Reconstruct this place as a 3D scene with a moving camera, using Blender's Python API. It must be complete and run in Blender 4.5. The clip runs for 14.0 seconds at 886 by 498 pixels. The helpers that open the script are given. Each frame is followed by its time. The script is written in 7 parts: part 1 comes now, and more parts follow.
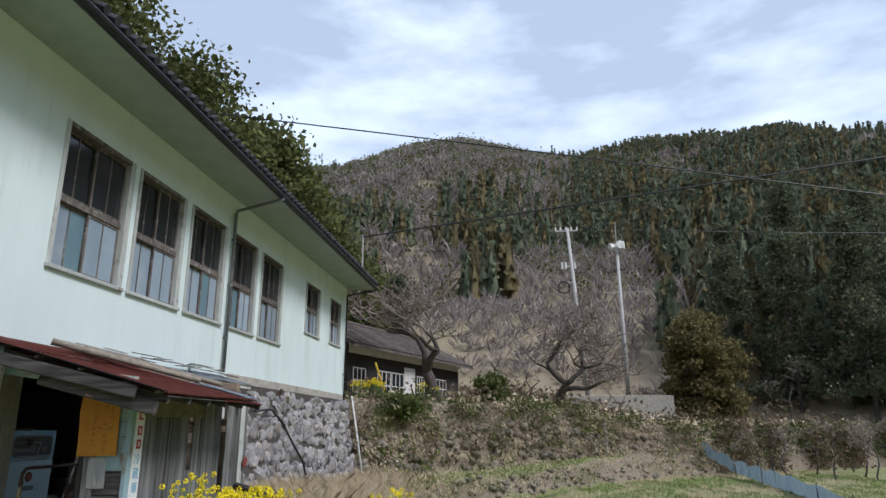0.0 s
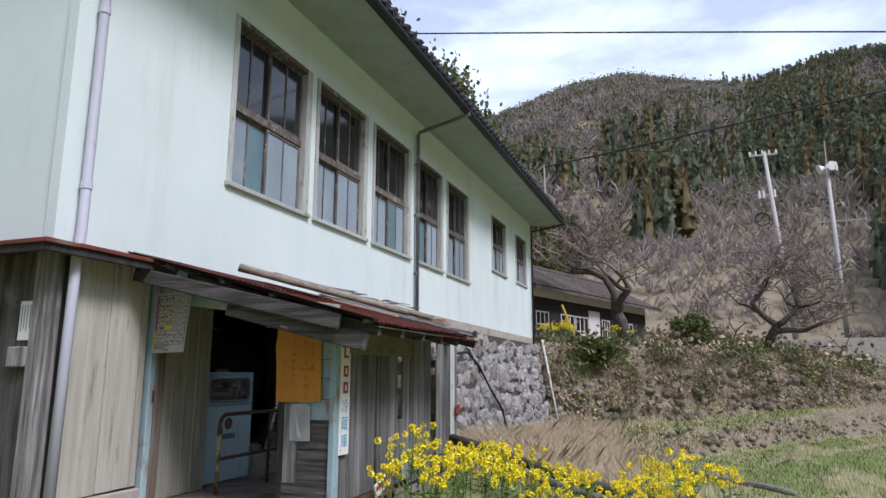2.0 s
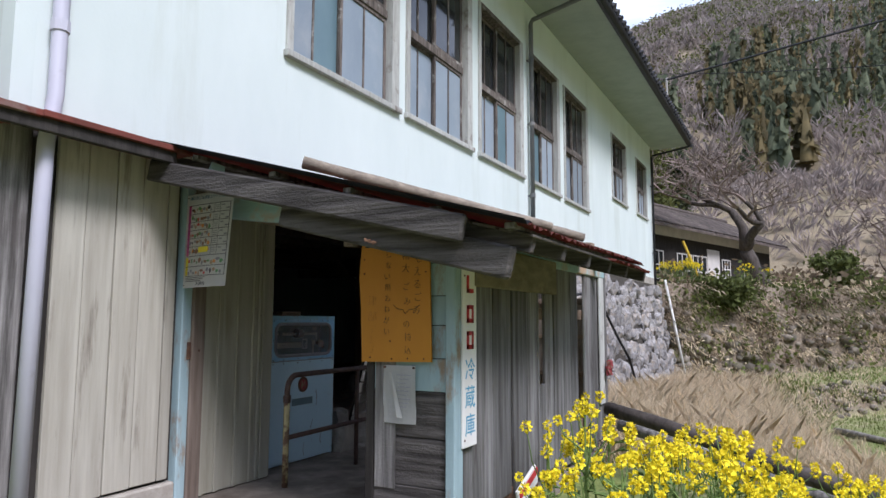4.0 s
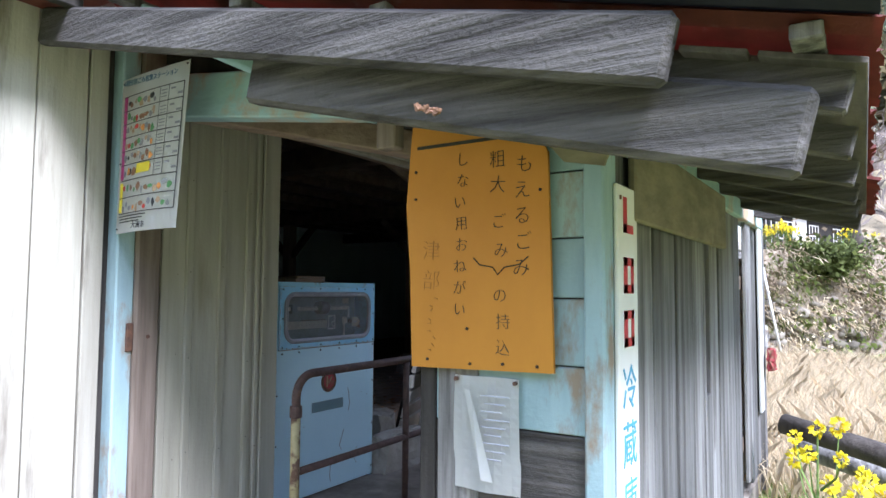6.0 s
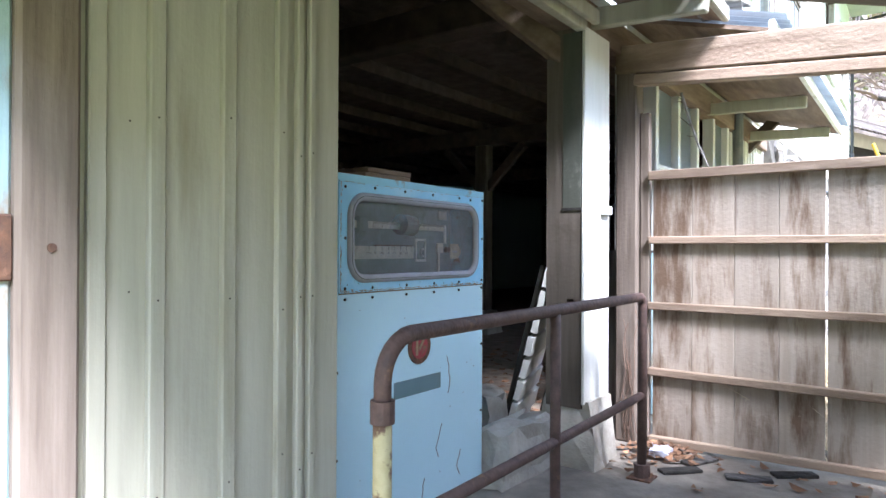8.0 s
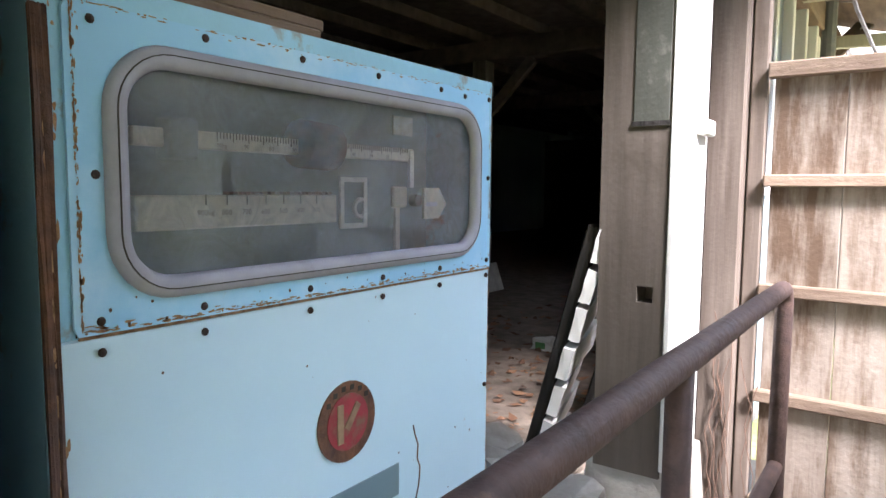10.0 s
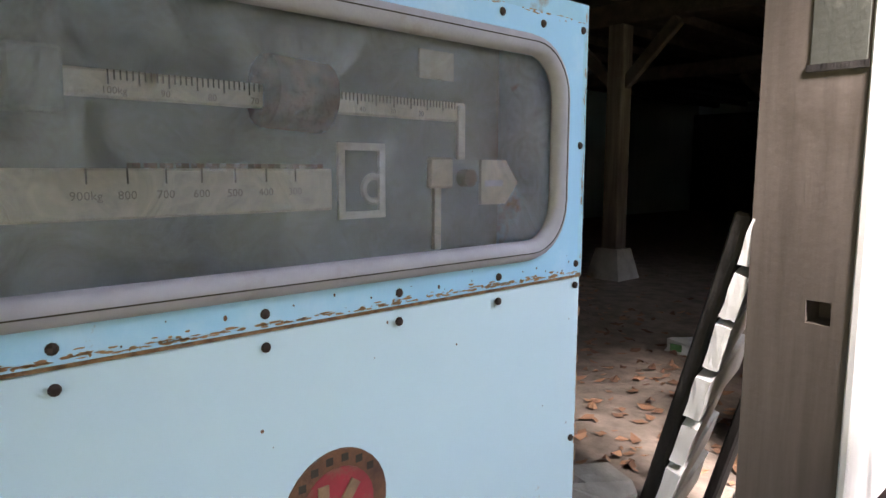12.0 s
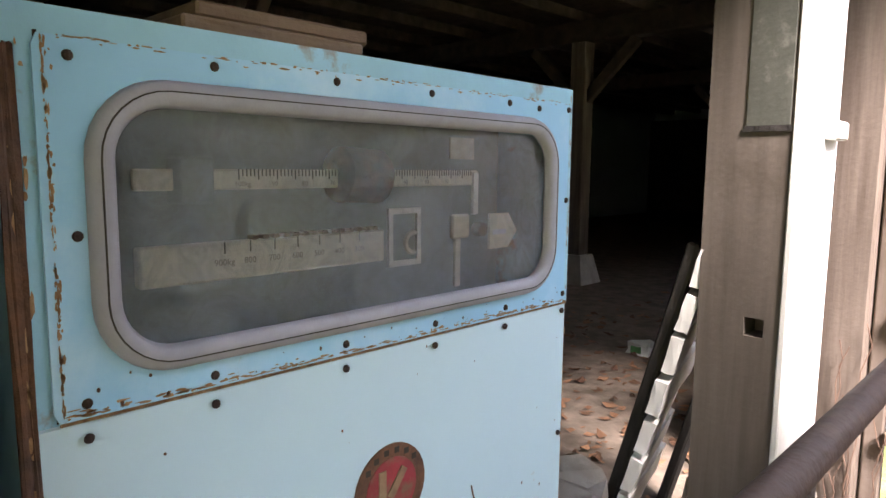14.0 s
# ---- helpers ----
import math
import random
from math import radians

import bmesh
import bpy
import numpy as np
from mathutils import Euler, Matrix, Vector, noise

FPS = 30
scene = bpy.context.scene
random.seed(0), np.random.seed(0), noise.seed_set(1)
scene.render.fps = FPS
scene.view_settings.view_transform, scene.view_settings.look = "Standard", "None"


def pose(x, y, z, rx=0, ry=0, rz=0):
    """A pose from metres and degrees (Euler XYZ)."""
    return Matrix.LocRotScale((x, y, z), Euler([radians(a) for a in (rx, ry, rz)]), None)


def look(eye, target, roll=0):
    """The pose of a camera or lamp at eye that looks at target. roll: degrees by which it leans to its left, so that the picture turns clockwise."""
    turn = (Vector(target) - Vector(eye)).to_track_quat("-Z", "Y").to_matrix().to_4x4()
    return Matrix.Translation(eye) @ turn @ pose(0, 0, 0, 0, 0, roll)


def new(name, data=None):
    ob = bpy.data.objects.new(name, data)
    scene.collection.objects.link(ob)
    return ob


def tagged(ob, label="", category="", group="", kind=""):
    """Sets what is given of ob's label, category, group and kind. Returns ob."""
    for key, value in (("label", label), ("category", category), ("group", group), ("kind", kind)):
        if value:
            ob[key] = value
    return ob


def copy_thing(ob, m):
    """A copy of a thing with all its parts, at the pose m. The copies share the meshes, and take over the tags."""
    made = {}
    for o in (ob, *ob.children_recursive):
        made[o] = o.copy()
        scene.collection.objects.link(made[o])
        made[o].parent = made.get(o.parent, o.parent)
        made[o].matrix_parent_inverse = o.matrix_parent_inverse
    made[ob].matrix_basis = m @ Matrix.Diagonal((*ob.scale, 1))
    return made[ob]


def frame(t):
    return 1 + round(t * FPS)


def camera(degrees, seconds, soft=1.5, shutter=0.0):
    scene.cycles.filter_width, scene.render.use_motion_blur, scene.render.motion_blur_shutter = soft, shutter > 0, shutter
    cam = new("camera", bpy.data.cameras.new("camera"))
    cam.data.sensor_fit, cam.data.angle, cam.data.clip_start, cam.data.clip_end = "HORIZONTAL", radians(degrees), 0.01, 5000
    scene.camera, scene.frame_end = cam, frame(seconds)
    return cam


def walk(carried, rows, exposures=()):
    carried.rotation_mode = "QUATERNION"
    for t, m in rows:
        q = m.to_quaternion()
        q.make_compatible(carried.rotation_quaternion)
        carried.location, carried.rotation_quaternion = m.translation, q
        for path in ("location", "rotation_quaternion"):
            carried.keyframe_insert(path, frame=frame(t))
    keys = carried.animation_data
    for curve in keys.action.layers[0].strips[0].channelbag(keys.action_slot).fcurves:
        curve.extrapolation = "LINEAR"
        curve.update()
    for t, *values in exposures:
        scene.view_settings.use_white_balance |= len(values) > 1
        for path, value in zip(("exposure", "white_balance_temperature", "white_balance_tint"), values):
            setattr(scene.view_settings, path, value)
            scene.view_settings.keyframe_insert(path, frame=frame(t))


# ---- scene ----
cam = camera(67.5, 14.0)
METRES, EYE, TILT, LEAN, TURN = 10.0, 1.5, 0.0, 0.0, 6.3
ROWS = [
    (0.0, 0.0, 0.0, 0.0, 0.02, 15.12, 0.06),
    (0.5, -0.0265, 0.0492, -0.0047, 4.65, 13.95, 0.07),
    (1.0, -0.0557, 0.0989, -0.0047, 10.52, 12.46, -0.02),
    (1.5, -0.0787, 0.1504, -0.0036, 12.23, 11.64, -0.03),
    (2.0, -0.1051, 0.1983, -0.006, 14.05, 10.82, -0.08),
    (2.5, -0.1296, 0.2511, -0.0066, 14.87, 9.52, -0.09),
    (3.0, -0.1574, 0.3023, -0.0085, 17.14, 7.71, -0.12),
    (3.5, -0.1826, 0.3568, -0.0056, 18.45, 6.72, -0.19),
    (4.0, -0.2092, 0.4055, -0.0057, 21.69, 6.14, -0.14),
    (6.5, -0.3251, 0.5982, -0.0073, 26.51, 2.88, -0.33),
    (7.0, -0.3592, 0.6304, -0.0097, 27.25, 2.09, -0.33),
    (7.5, -0.3807, 0.659, -0.0132, 28.46, 1.28, -0.32),
    (8.0, -0.4021, 0.6841, -0.0257, 29.5, 0.16, -0.27),
    (10.5, -0.467, 0.8203, -0.0229, 29.05, -5.71, -0.44),
    (11.0, -0.4695, 0.8313, -0.024, 30.46, -6.1, -0.27),
    (11.5, -0.4714, 0.8352, -0.0255, 37.19, -6.53, -0.2),
    (12.0, -0.4716, 0.8378, -0.024, 41.01, -7.01, -0.28),
    (12.5, -0.4702, 0.8397, -0.0222, 42.06, -7.53, -0.3),
    (13.0, -0.4686, 0.8381, -0.0201, 42.32, -7.72, -0.27),
    (13.5, -0.4672, 0.8291, -0.0193, 41.52, -7.55, -0.34),
    (14.0, -0.4647, 0.8162, -0.0157, 37.67, -7.0, -0.54),
]
EXPOSURES = [(0.0, -0.25, 5950, 15), (1.0, -0.2, 5950, 18), (3.0, 0.05, 5950, 22), (4.2, 0.25, 5900, 22), (6.3, 1.75, 5450, 20), (7.0, 2.0, 5450, 20), (7.5, 2.45, 5500, 18), (8.2, 2.95, 5600, 17), (10.3, 3.25, 6250, 22), (14.0, 3.2, 6900, 25)]
walk(cam, [(t, pose(0, 0, EYE, TILT, LEAN, TURN) @ pose(METRES * x, METRES * y, METRES * z, 90 + pitch, roll, yaw)) for t, x, y, z, yaw, pitch, roll in ROWS], EXPOSURES)

# ---- world and sun ----
SUN_ELEV, SUN_AZ = 48.0, 118.0   # degrees; azimuth clockwise from +y
world = bpy.data.worlds.new("sky")
scene.world = world
world.use_nodes = True
wt = world.node_tree
wt.nodes.clear()
w_out = wt.nodes.new("ShaderNodeOutputWorld")
w_bg = wt.nodes.new("ShaderNodeBackground")
w_sky = wt.nodes.new("ShaderNodeTexSky")
w_sky.sky_type = "NISHITA"
w_sky.sun_disc = False
w_sky.sun_elevation, w_sky.sun_rotation = radians(SUN_ELEV), radians(SUN_AZ)
w_sky.air_density, w_sky.dust_density = 1.1, 0.4
w_co = wt.nodes.new("ShaderNodeTexCoord")
w_map = wt.nodes.new("ShaderNodeMapping")
w_map.inputs["Scale"].default_value = (1.6, 1.6, 4.5)
w_map.inputs["Location"].default_value = (0.35, 0.2, 0.1)
w_n = wt.nodes.new("ShaderNodeTexNoise")
w_n.inputs["Scale"].default_value, w_n.inputs["Detail"].default_value, w_n.inputs["Roughness"].default_value = 1.5, 7, 0.55
w_r = wt.nodes.new("ShaderNodeValToRGB")
w_r.color_ramp.elements[0].position, w_r.color_ramp.elements[1].position = 0.53, 0.70
w_r.color_ramp.elements[0].color = (0.50, 0.50, 0.50, 1)
w_mix = wt.nodes.new("ShaderNodeMixRGB")
w_mix.inputs[2].default_value = (9.6, 11.0, 12.2, 1)
wt.links.new(w_co.outputs["Generated"], w_map.inputs["Vector"])
wt.links.new(w_map.outputs[0], w_n.inputs["Vector"])
# a bank of white cloud over the ridge
w_dot, w_near, w_sum = wt.nodes.new("ShaderNodeVectorMath"), wt.nodes.new("ShaderNodeMapRange"), wt.nodes.new("ShaderNodeMath")
w_dot.operation = "DOT_PRODUCT"
w_dot.inputs[1].default_value = Vector((-0.236, 0.882, 0.407)).normalized()
w_near.inputs["From Min"].default_value, w_near.inputs["From Max"].default_value, w_near.inputs["To Max"].default_value = 0.95, 0.995, 0.22
wt.links.new(w_co.outputs["Generated"], w_dot.inputs[0])
wt.links.new(w_dot.outputs["Value"], w_near.inputs["Value"])
wt.links.new(w_near.outputs[0], w_sum.inputs[0])
wt.links.new(w_n.outputs["Fac"], w_sum.inputs[1])
wt.links.new(w_sum.outputs[0], w_r.inputs[0])
wt.links.new(w_r.outputs[0], w_mix.inputs[0])
wt.links.new(w_sky.outputs[0], w_mix.inputs[1])
wt.links.new(w_mix.outputs[0], w_bg.inputs[0])
w_bg.inputs[1].default_value = 0.118
wt.links.new(w_bg.outputs[0], w_out.inputs[0])

sun_data = bpy.data.lights.new("sun", "SUN")
sun_data.energy, sun_data.angle, sun_data.color = 3.5, radians(17), (1.0, 0.97, 0.93)
sun = new("sun", sun_data)
_a, _e = radians(SUN_AZ), radians(SUN_ELEV)
sun_dir = Vector((math.sin(_a) * math.cos(_e), math.cos(_a) * math.cos(_e), math.sin(_e)))
sun.matrix_world = look(sun_dir * 80, (0, 0, 0))


# ---- materials ----
def surf(name, base, dark, rough=0.8, grain=(6, 6, 6), bump=0.25, stain=None, stain_scale=1.3, stain_at=(0.55, 0.75), spread=0.0, metallic=0.0, fine=60.0, contrast=(0.35, 0.7), by_island=False, spec=0.3, stain_vec=(1, 1, 1), leafy=0.0, spots=None, spots_scale=6.0, spots_at=(0.66, 0.72)):
    """A worn surface: grain between two colours, larger stains, fine relief, and a shift of value from piece to piece."""
    m = bpy.data.materials.new(name)
    m.use_nodes = True
    t = m.node_tree
    N, L = t.nodes.new, t.links.new
    b = t.nodes["Principled BSDF"]
    co = N("ShaderNodeTexCoord")
    info = N("ShaderNodeObjectInfo")
    rnd = info.outputs["Random"]
    if by_island:
        rnd = N("ShaderNodeNewGeometry").outputs["Random Per Island"]
    off = N("ShaderNodeVectorMath")
    off.operation = "MULTIPLY_ADD"
    comb = N("ShaderNodeCombineXYZ")
    for i in range(3):
        L(rnd, comb.inputs[i])
    off.inputs[1].default_value = (37, 53, 71)
    L(comb.outputs[0], off.inputs[0])
    L(co.outputs["Object"], off.inputs[2])
    mp = N("ShaderNodeMapping")
    mp.inputs["Scale"].default_value = grain
    L(off.outputs[0], mp.inputs["Vector"])
    n1 = N("ShaderNodeTexNoise")
    n1.inputs["Scale"].default_value, n1.inputs["Detail"].default_value, n1.inputs["Roughness"].default_value = 1.0, 7, 0.62
    L(mp.outputs[0], n1.inputs["Vector"])
    r1 = N("ShaderNodeValToRGB")
    r1.color_ramp.elements[0].position, r1.color_ramp.elements[1].position = contrast
    r1.color_ramp.elements[0].color, r1.color_ramp.elements[1].color = (*dark, 1), (*base, 1)
    L(n1.outputs["Fac"], r1.inputs[0])
    col = r1.outputs[0]
    if stain:
        n2 = N("ShaderNodeTexNoise")
        n2.inputs["Scale"].default_value, n2.inputs["Detail"].default_value, n2.inputs["Roughness"].default_value = stain_scale, 8, 0.65
        mp2 = N("ShaderNodeMapping")
        mp2.inputs["Scale"].default_value = stain_vec
        L(off.outputs[0], mp2.inputs["Vector"])
        L(mp2.outputs[0], n2.inputs["Vector"])
        r2 = N("ShaderNodeValToRGB")
        r2.color_ramp.elements[0].position, r2.color_ramp.elements[1].position = stain_at
        L(n2.outputs["Fac"], r2.inputs[0])
        mx = N("ShaderNodeMixRGB")
        mx.inputs[2].default_value = (*stain, 1)
        L(r2.outputs[0], mx.inputs[0])
        L(col, mx.inputs[1])
        col = mx.outputs[0]
    if spots:
        n4, r4, mx4 = N("ShaderNodeTexNoise"), N("ShaderNodeValToRGB"), N("ShaderNodeMixRGB")
        n4.inputs["Scale"].default_value, n4.inputs["Detail"].default_value, n4.inputs["Roughness"].default_value = spots_scale, 10, 0.7
        r4.color_ramp.elements[0].position, r4.color_ramp.elements[1].position = spots_at
        L(off.outputs[0], n4.inputs["Vector"])
        L(n4.outputs["Fac"], r4.inputs[0])
        L(r4.outputs[0], mx4.inputs[0])
        L(col, mx4.inputs[1])
        mx4.inputs[2].default_value = (*spots, 1)
        col = mx4.outputs[0]
    if spread:
        hsv = N("ShaderNodeHueSaturation")
        mr = N("ShaderNodeMapRange")
        mr.inputs["To Min"].default_value, mr.inputs["To Max"].default_value = 1 - spread, 1 + spread
        L(rnd, mr.inputs["Value"])
        L(mr.outputs[0], hsv.inputs["Value"])
        L(col, hsv.inputs["Color"])
        col = hsv.outputs[0]
    L(col, b.inputs["Base Color"])
    b.inputs["Roughness"].default_value, b.inputs["Metallic"].default_value = rough, metallic
    b.inputs["Specular IOR Level"].default_value = spec
    if bump:
        n3 = N("ShaderNodeTexNoise")
        n3.inputs["Scale"].default_value, n3.inputs["Detail"].default_value = fine, 4
        L(off.outputs[0], n3.inputs["Vector"])
        add = N("ShaderNodeMath")
        add.operation = "MULTIPLY_ADD"
        add.inputs[1].default_value = 0.35
        L(n3.outputs["Fac"], add.inputs[0])
        L(n1.outputs["Fac"], add.inputs[2])
        bp = N("ShaderNodeBump")
        bp.inputs["Strength"].default_value, bp.inputs["Distance"].default_value = bump, 0.02
        L(add.outputs[0], bp.inputs["Height"])
        L(bp.outputs[0], b.inputs["Normal"])
    if leafy:
        tl, mx2 = N("ShaderNodeBsdfTranslucent"), N("ShaderNodeMixShader")
        mx2.inputs[0].default_value = leafy
        L(col, tl.inputs[0])
        L(b.outputs[0], mx2.inputs[1])
        L(tl.outputs[0], mx2.inputs[2])
        L(mx2.outputs[0], t.nodes["Material Output"].inputs[0])
    return m


M = {}
M["plaster"] = surf("mint_plaster", (0.70, 0.775, 0.745), (0.63, 0.71, 0.68), 0.85, (1.2, 1.2, 0.5), 0.08, (0.53, 0.59, 0.53), 1.0, (0.55, 0.82), fine=45, stain_vec=(2.2, 2.2, 0.3))
# pale green lowered in value, so the shade under the eave is in the colour
M["soffit"] = surf("shade_darkened_soffit", (0.37, 0.43, 0.38), (0.30, 0.35, 0.305), 0.85, (2, 2, 2), 0.08)
M["roof_tile"] = surf("dark_roof_tile", (0.075, 0.075, 0.08), (0.03, 0.03, 0.035), 0.6, (5, 5, 5), 0.2, (0.12, 0.11, 0.09), 2.0, spread=0.25)
M["old_tile"] = surf("old_brown_roof_tile", (0.13, 0.105, 0.09), (0.05, 0.042, 0.036), 0.8, (3, 3, 3), 0.3, (0.17, 0.15, 0.11), 1.2, spread=0.3)
M["black_metal"] = surf("black_gutter", (0.03, 0.032, 0.034), (0.015, 0.015, 0.017), 0.5, (6, 6, 6), 0.1)
M["pvc"] = surf("grey_lilac_pvc", (0.55, 0.55, 0.62), (0.46, 0.46, 0.53), 0.5, (3, 3, 1), 0.05, (0.28, 0.26, 0.24), 3.0, (0.6, 0.8))
M["sash"] = surf("weathered_sash_wood", (0.215, 0.185, 0.16), (0.06, 0.05, 0.042), 0.85, (30, 30, 3), 0.3, (0.42, 0.41, 0.37), 6.0, (0.56, 0.72), spread=0.25)
M["jamb_pale"] = surf("chalky_pale_window_jamb", (0.52, 0.54, 0.50), (0.36, 0.36, 0.33), 0.85, (26, 26, 3), 0.25, (0.20, 0.17, 0.14), 6.0, (0.56, 0.72), spread=0.08)
M["pipe_dark"] = surf("dark_grey_downpipe", (0.17, 0.18, 0.18), (0.11, 0.115, 0.12), 0.55, (4, 4, 1), 0.05, (0.26, 0.25, 0.23), 3.0)
M["grey_wood"] = surf("silvered_planks", (0.30, 0.29, 0.275), (0.075, 0.07, 0.065), 0.9, (28, 28, 1.6), 0.5, (0.07, 0.06, 0.055), 1.6, (0.58, 0.80), spread=0.28)
M["grey_wood_x"] = surf("dark_weathered_beams", (0.13, 0.12, 0.112), (0.03, 0.027, 0.025), 0.9, (1.6, 26, 26), 0.9, (0.04, 0.036, 0.033), 1.6, (0.55, 0.78), spread=0.2)
M["pale_wood"] = surf("cream_painted_planks", (0.49, 0.475, 0.40), (0.36, 0.34, 0.28), 0.8, (16, 16, 1.0), 0.3, (0.13, 0.105, 0.08), 1.4, (0.56, 0.74), spread=0.12, stain_vec=(7, 7, 0.8))
M["green_wood"] = surf("pale_green_painted_planks", (0.43, 0.415, 0.335), (0.33, 0.32, 0.25), 0.75, (16, 16, 1.0), 0.2, (0.24, 0.22, 0.15), 1.0, (0.58, 0.82), spread=0.07, stain_vec=(6, 6, 0.9))
M["blue_wood"] = surf("flaking_light_blue_wood", (0.33, 0.445, 0.465), (0.25, 0.35, 0.375), 0.8, (12, 12, 2.0), 0.3, (0.25, 0.20, 0.145), 3.2, (0.52, 0.64), spread=0.14, stain_vec=(2.5, 2.5, 1))
M["blue_beam"] = surf("flaking_blue_beam", (0.36, 0.52, 0.52), (0.28, 0.42, 0.42), 0.8, (2, 12, 12), 0.3, (0.42, 0.30, 0.19), 3.0, (0.50, 0.62))
M["brown_wood"] = surf("old_brown_wood", (0.235, 0.19, 0.155), (0.125, 0.096, 0.075), 0.85, (26, 26, 1.6), 0.2, (0.10, 0.075, 0.055), 2.2, (0.58, 0.8), spread=0.15)
M["brown_wood_y"] = surf("old_brown_beams", (0.26, 0.19, 0.14), (0.13, 0.09, 0.065), 0.85, (14, 2, 14), 0.4, (0.09, 0.07, 0.05), 1.5, (0.55, 0.8), spread=0.2)
M["brown_wood_x"] = surf("old_brown_rails", (0.34, 0.26, 0.19), (0.2, 0.14, 0.1), 0.85, (2, 14, 14), 0.4, (0.12, 0.09, 0.06), 1.5, (0.58, 0.8), spread=0.2)
M["gate_board"] = surf("stained_gate_boards", (0.38, 0.325, 0.27), (0.27, 0.22, 0.175), 0.85, (16, 16, 1.0), 0.3, (0.13, 0.085, 0.055), 1.0, (0.50, 0.64), spread=0.12, stain_vec=(9, 9, 1.6))
M["white_wood"] = surf("flaking_white_wood", (0.74, 0.74, 0.70), (0.60, 0.60, 0.56), 0.75, (10, 10, 1.4), 0.2, (0.42, 0.36, 0.28), 2.5, (0.62, 0.74))
M["post_wood"] = surf("grey_brown_post_wood", (0.135, 0.114, 0.094), (0.085, 0.07, 0.056), 0.85, (22, 22, 1.4), 0.15, (0.065, 0.052, 0.038), 3.0, (0.58, 0.8))
M["side_plank"] = surf("dark_weathered_planks", (0.26, 0.26, 0.25), (0.08, 0.076, 0.07), 0.9, (18, 18, 0.9), 0.5, (0.06, 0.052, 0.045), 1.8, (0.55, 0.72), spread=0.3, stain_vec=(4, 4, 0.8))
M["recess_patch"] = surf("recess_dark_grey_green", (0.085, 0.088, 0.072), (0.06, 0.065, 0.052), 0.8, (14, 14, 3), 0.2, (0.2, 0.2, 0.17), 6.0, (0.6, 0.75))
M["poise_rust"] = surf("dark_rusty_poise", (0.11, 0.04, 0.025), (0.025, 0.014, 0.012), 0.95, (60, 60, 60), 0.5, spec=0.05)
# brown beam wood at half value: the unlit ceiling's shade is in the colour
M["joist_wood"] = surf("shade_darkened_joist_wood", (0.125, 0.092, 0.07), (0.06, 0.044, 0.034), 0.9, (9, 9, 9), 0.3, (0.05, 0.04, 0.03), 1.5, (0.55, 0.8), spread=0.25)
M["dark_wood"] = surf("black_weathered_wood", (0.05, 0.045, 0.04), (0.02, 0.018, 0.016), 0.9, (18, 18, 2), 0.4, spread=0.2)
M["concrete"] = surf("crumbling_concrete", (0.48, 0.45, 0.39), (0.34, 0.31, 0.265), 0.92, (7, 7, 7), 0.5, (0.17, 0.145, 0.11), 2.4, (0.55, 0.75))
M["dirt"] = surf("dry_dirt", (0.31, 0.25, 0.20), (0.16, 0.13, 0.10), 0.95, (9, 9, 9), 0.7, (0.2, 0.165, 0.13), 1.5, (0.55, 0.75), fine=25)
M["rust_sheet"] = surf("rusty_red_corrugated_iron", (0.21, 0.055, 0.04), (0.11, 0.035, 0.025), 0.75, (6, 6, 6), 0.2, (0.27, 0.23, 0.2), 2.2, (0.60, 0.78))
M["grey_sheet"] = surf("zinc_corrugated_iron", (0.46, 0.5, 0.54), (0.34, 0.37, 0.4), 0.5, (5, 5, 5), 0.1, (0.3, 0.2, 0.14), 2.0, (0.6, 0.8), metallic=0.4)
M["slat"] = surf("weathered_bark_slats", (0.3, 0.28, 0.255), (0.12, 0.105, 0.09), 0.9, (4, 24, 24), 0.4, spread=0.35)
M["bamboo"] = surf("weathered_bamboo_pole", (0.30, 0.26, 0.20), (0.15, 0.125, 0.095), 0.75, (2, 18, 18), 0.3, spread=0.2)
M["orange"] = surf("orange_painted_board", (0.50, 0.215, 0.022), (0.44, 0.185, 0.018), 0.6, (5, 5, 2), 0.06, (0.42, 0.2, 0.045), 1.6, (0.6, 0.85))
M["ink"] = surf("faded_ink", (0.055, 0.05, 0.035), (0.03, 0.025, 0.018), 0.7, (20, 20, 20), 0.0)
M["paint_white"] = surf("enamel_white", (0.78, 0.78, 0.75), (0.70, 0.70, 0.66), 0.45, (6, 6, 3), 0.05, (0.5, 0.42, 0.32), 4.0, (0.66, 0.8))
M["worn_red"] = surf("worn_red_enamel", (0.36, 0.04, 0.055), (0.24, 0.04, 0.045), 0.6, (30, 30, 30), 0.1, (0.20, 0.11, 0.07), 22.0, (0.5, 0.62))
M["worn_brass"] = surf("tarnished_brass_mark", (0.34, 0.24, 0.14), (0.2, 0.13, 0.08), 0.6, (40, 40, 40), 0.1)
M["faded_number"] = surf("faded_printed_number", (0.27, 0.24, 0.20), (0.2, 0.18, 0.15), 0.7, (30, 30, 30), 0.0)
M["paint_red"] = surf("enamel_red", (0.55, 0.04, 0.05), (0.46, 0.035, 0.04), 0.5, (20, 20, 20), 0.0)
M["paint_blue"] = surf("enamel_blue", (0.10, 0.36, 0.52), (0.08, 0.30, 0.45), 0.5, (20, 20, 20), 0.0)
M["paper"] = surf("aged_paper", (0.72, 0.72, 0.69), (0.66, 0.66, 0.62), 0.8, (8, 8, 8), 0.05, (0.58, 0.55, 0.48), 3.0, (0.6, 0.8))
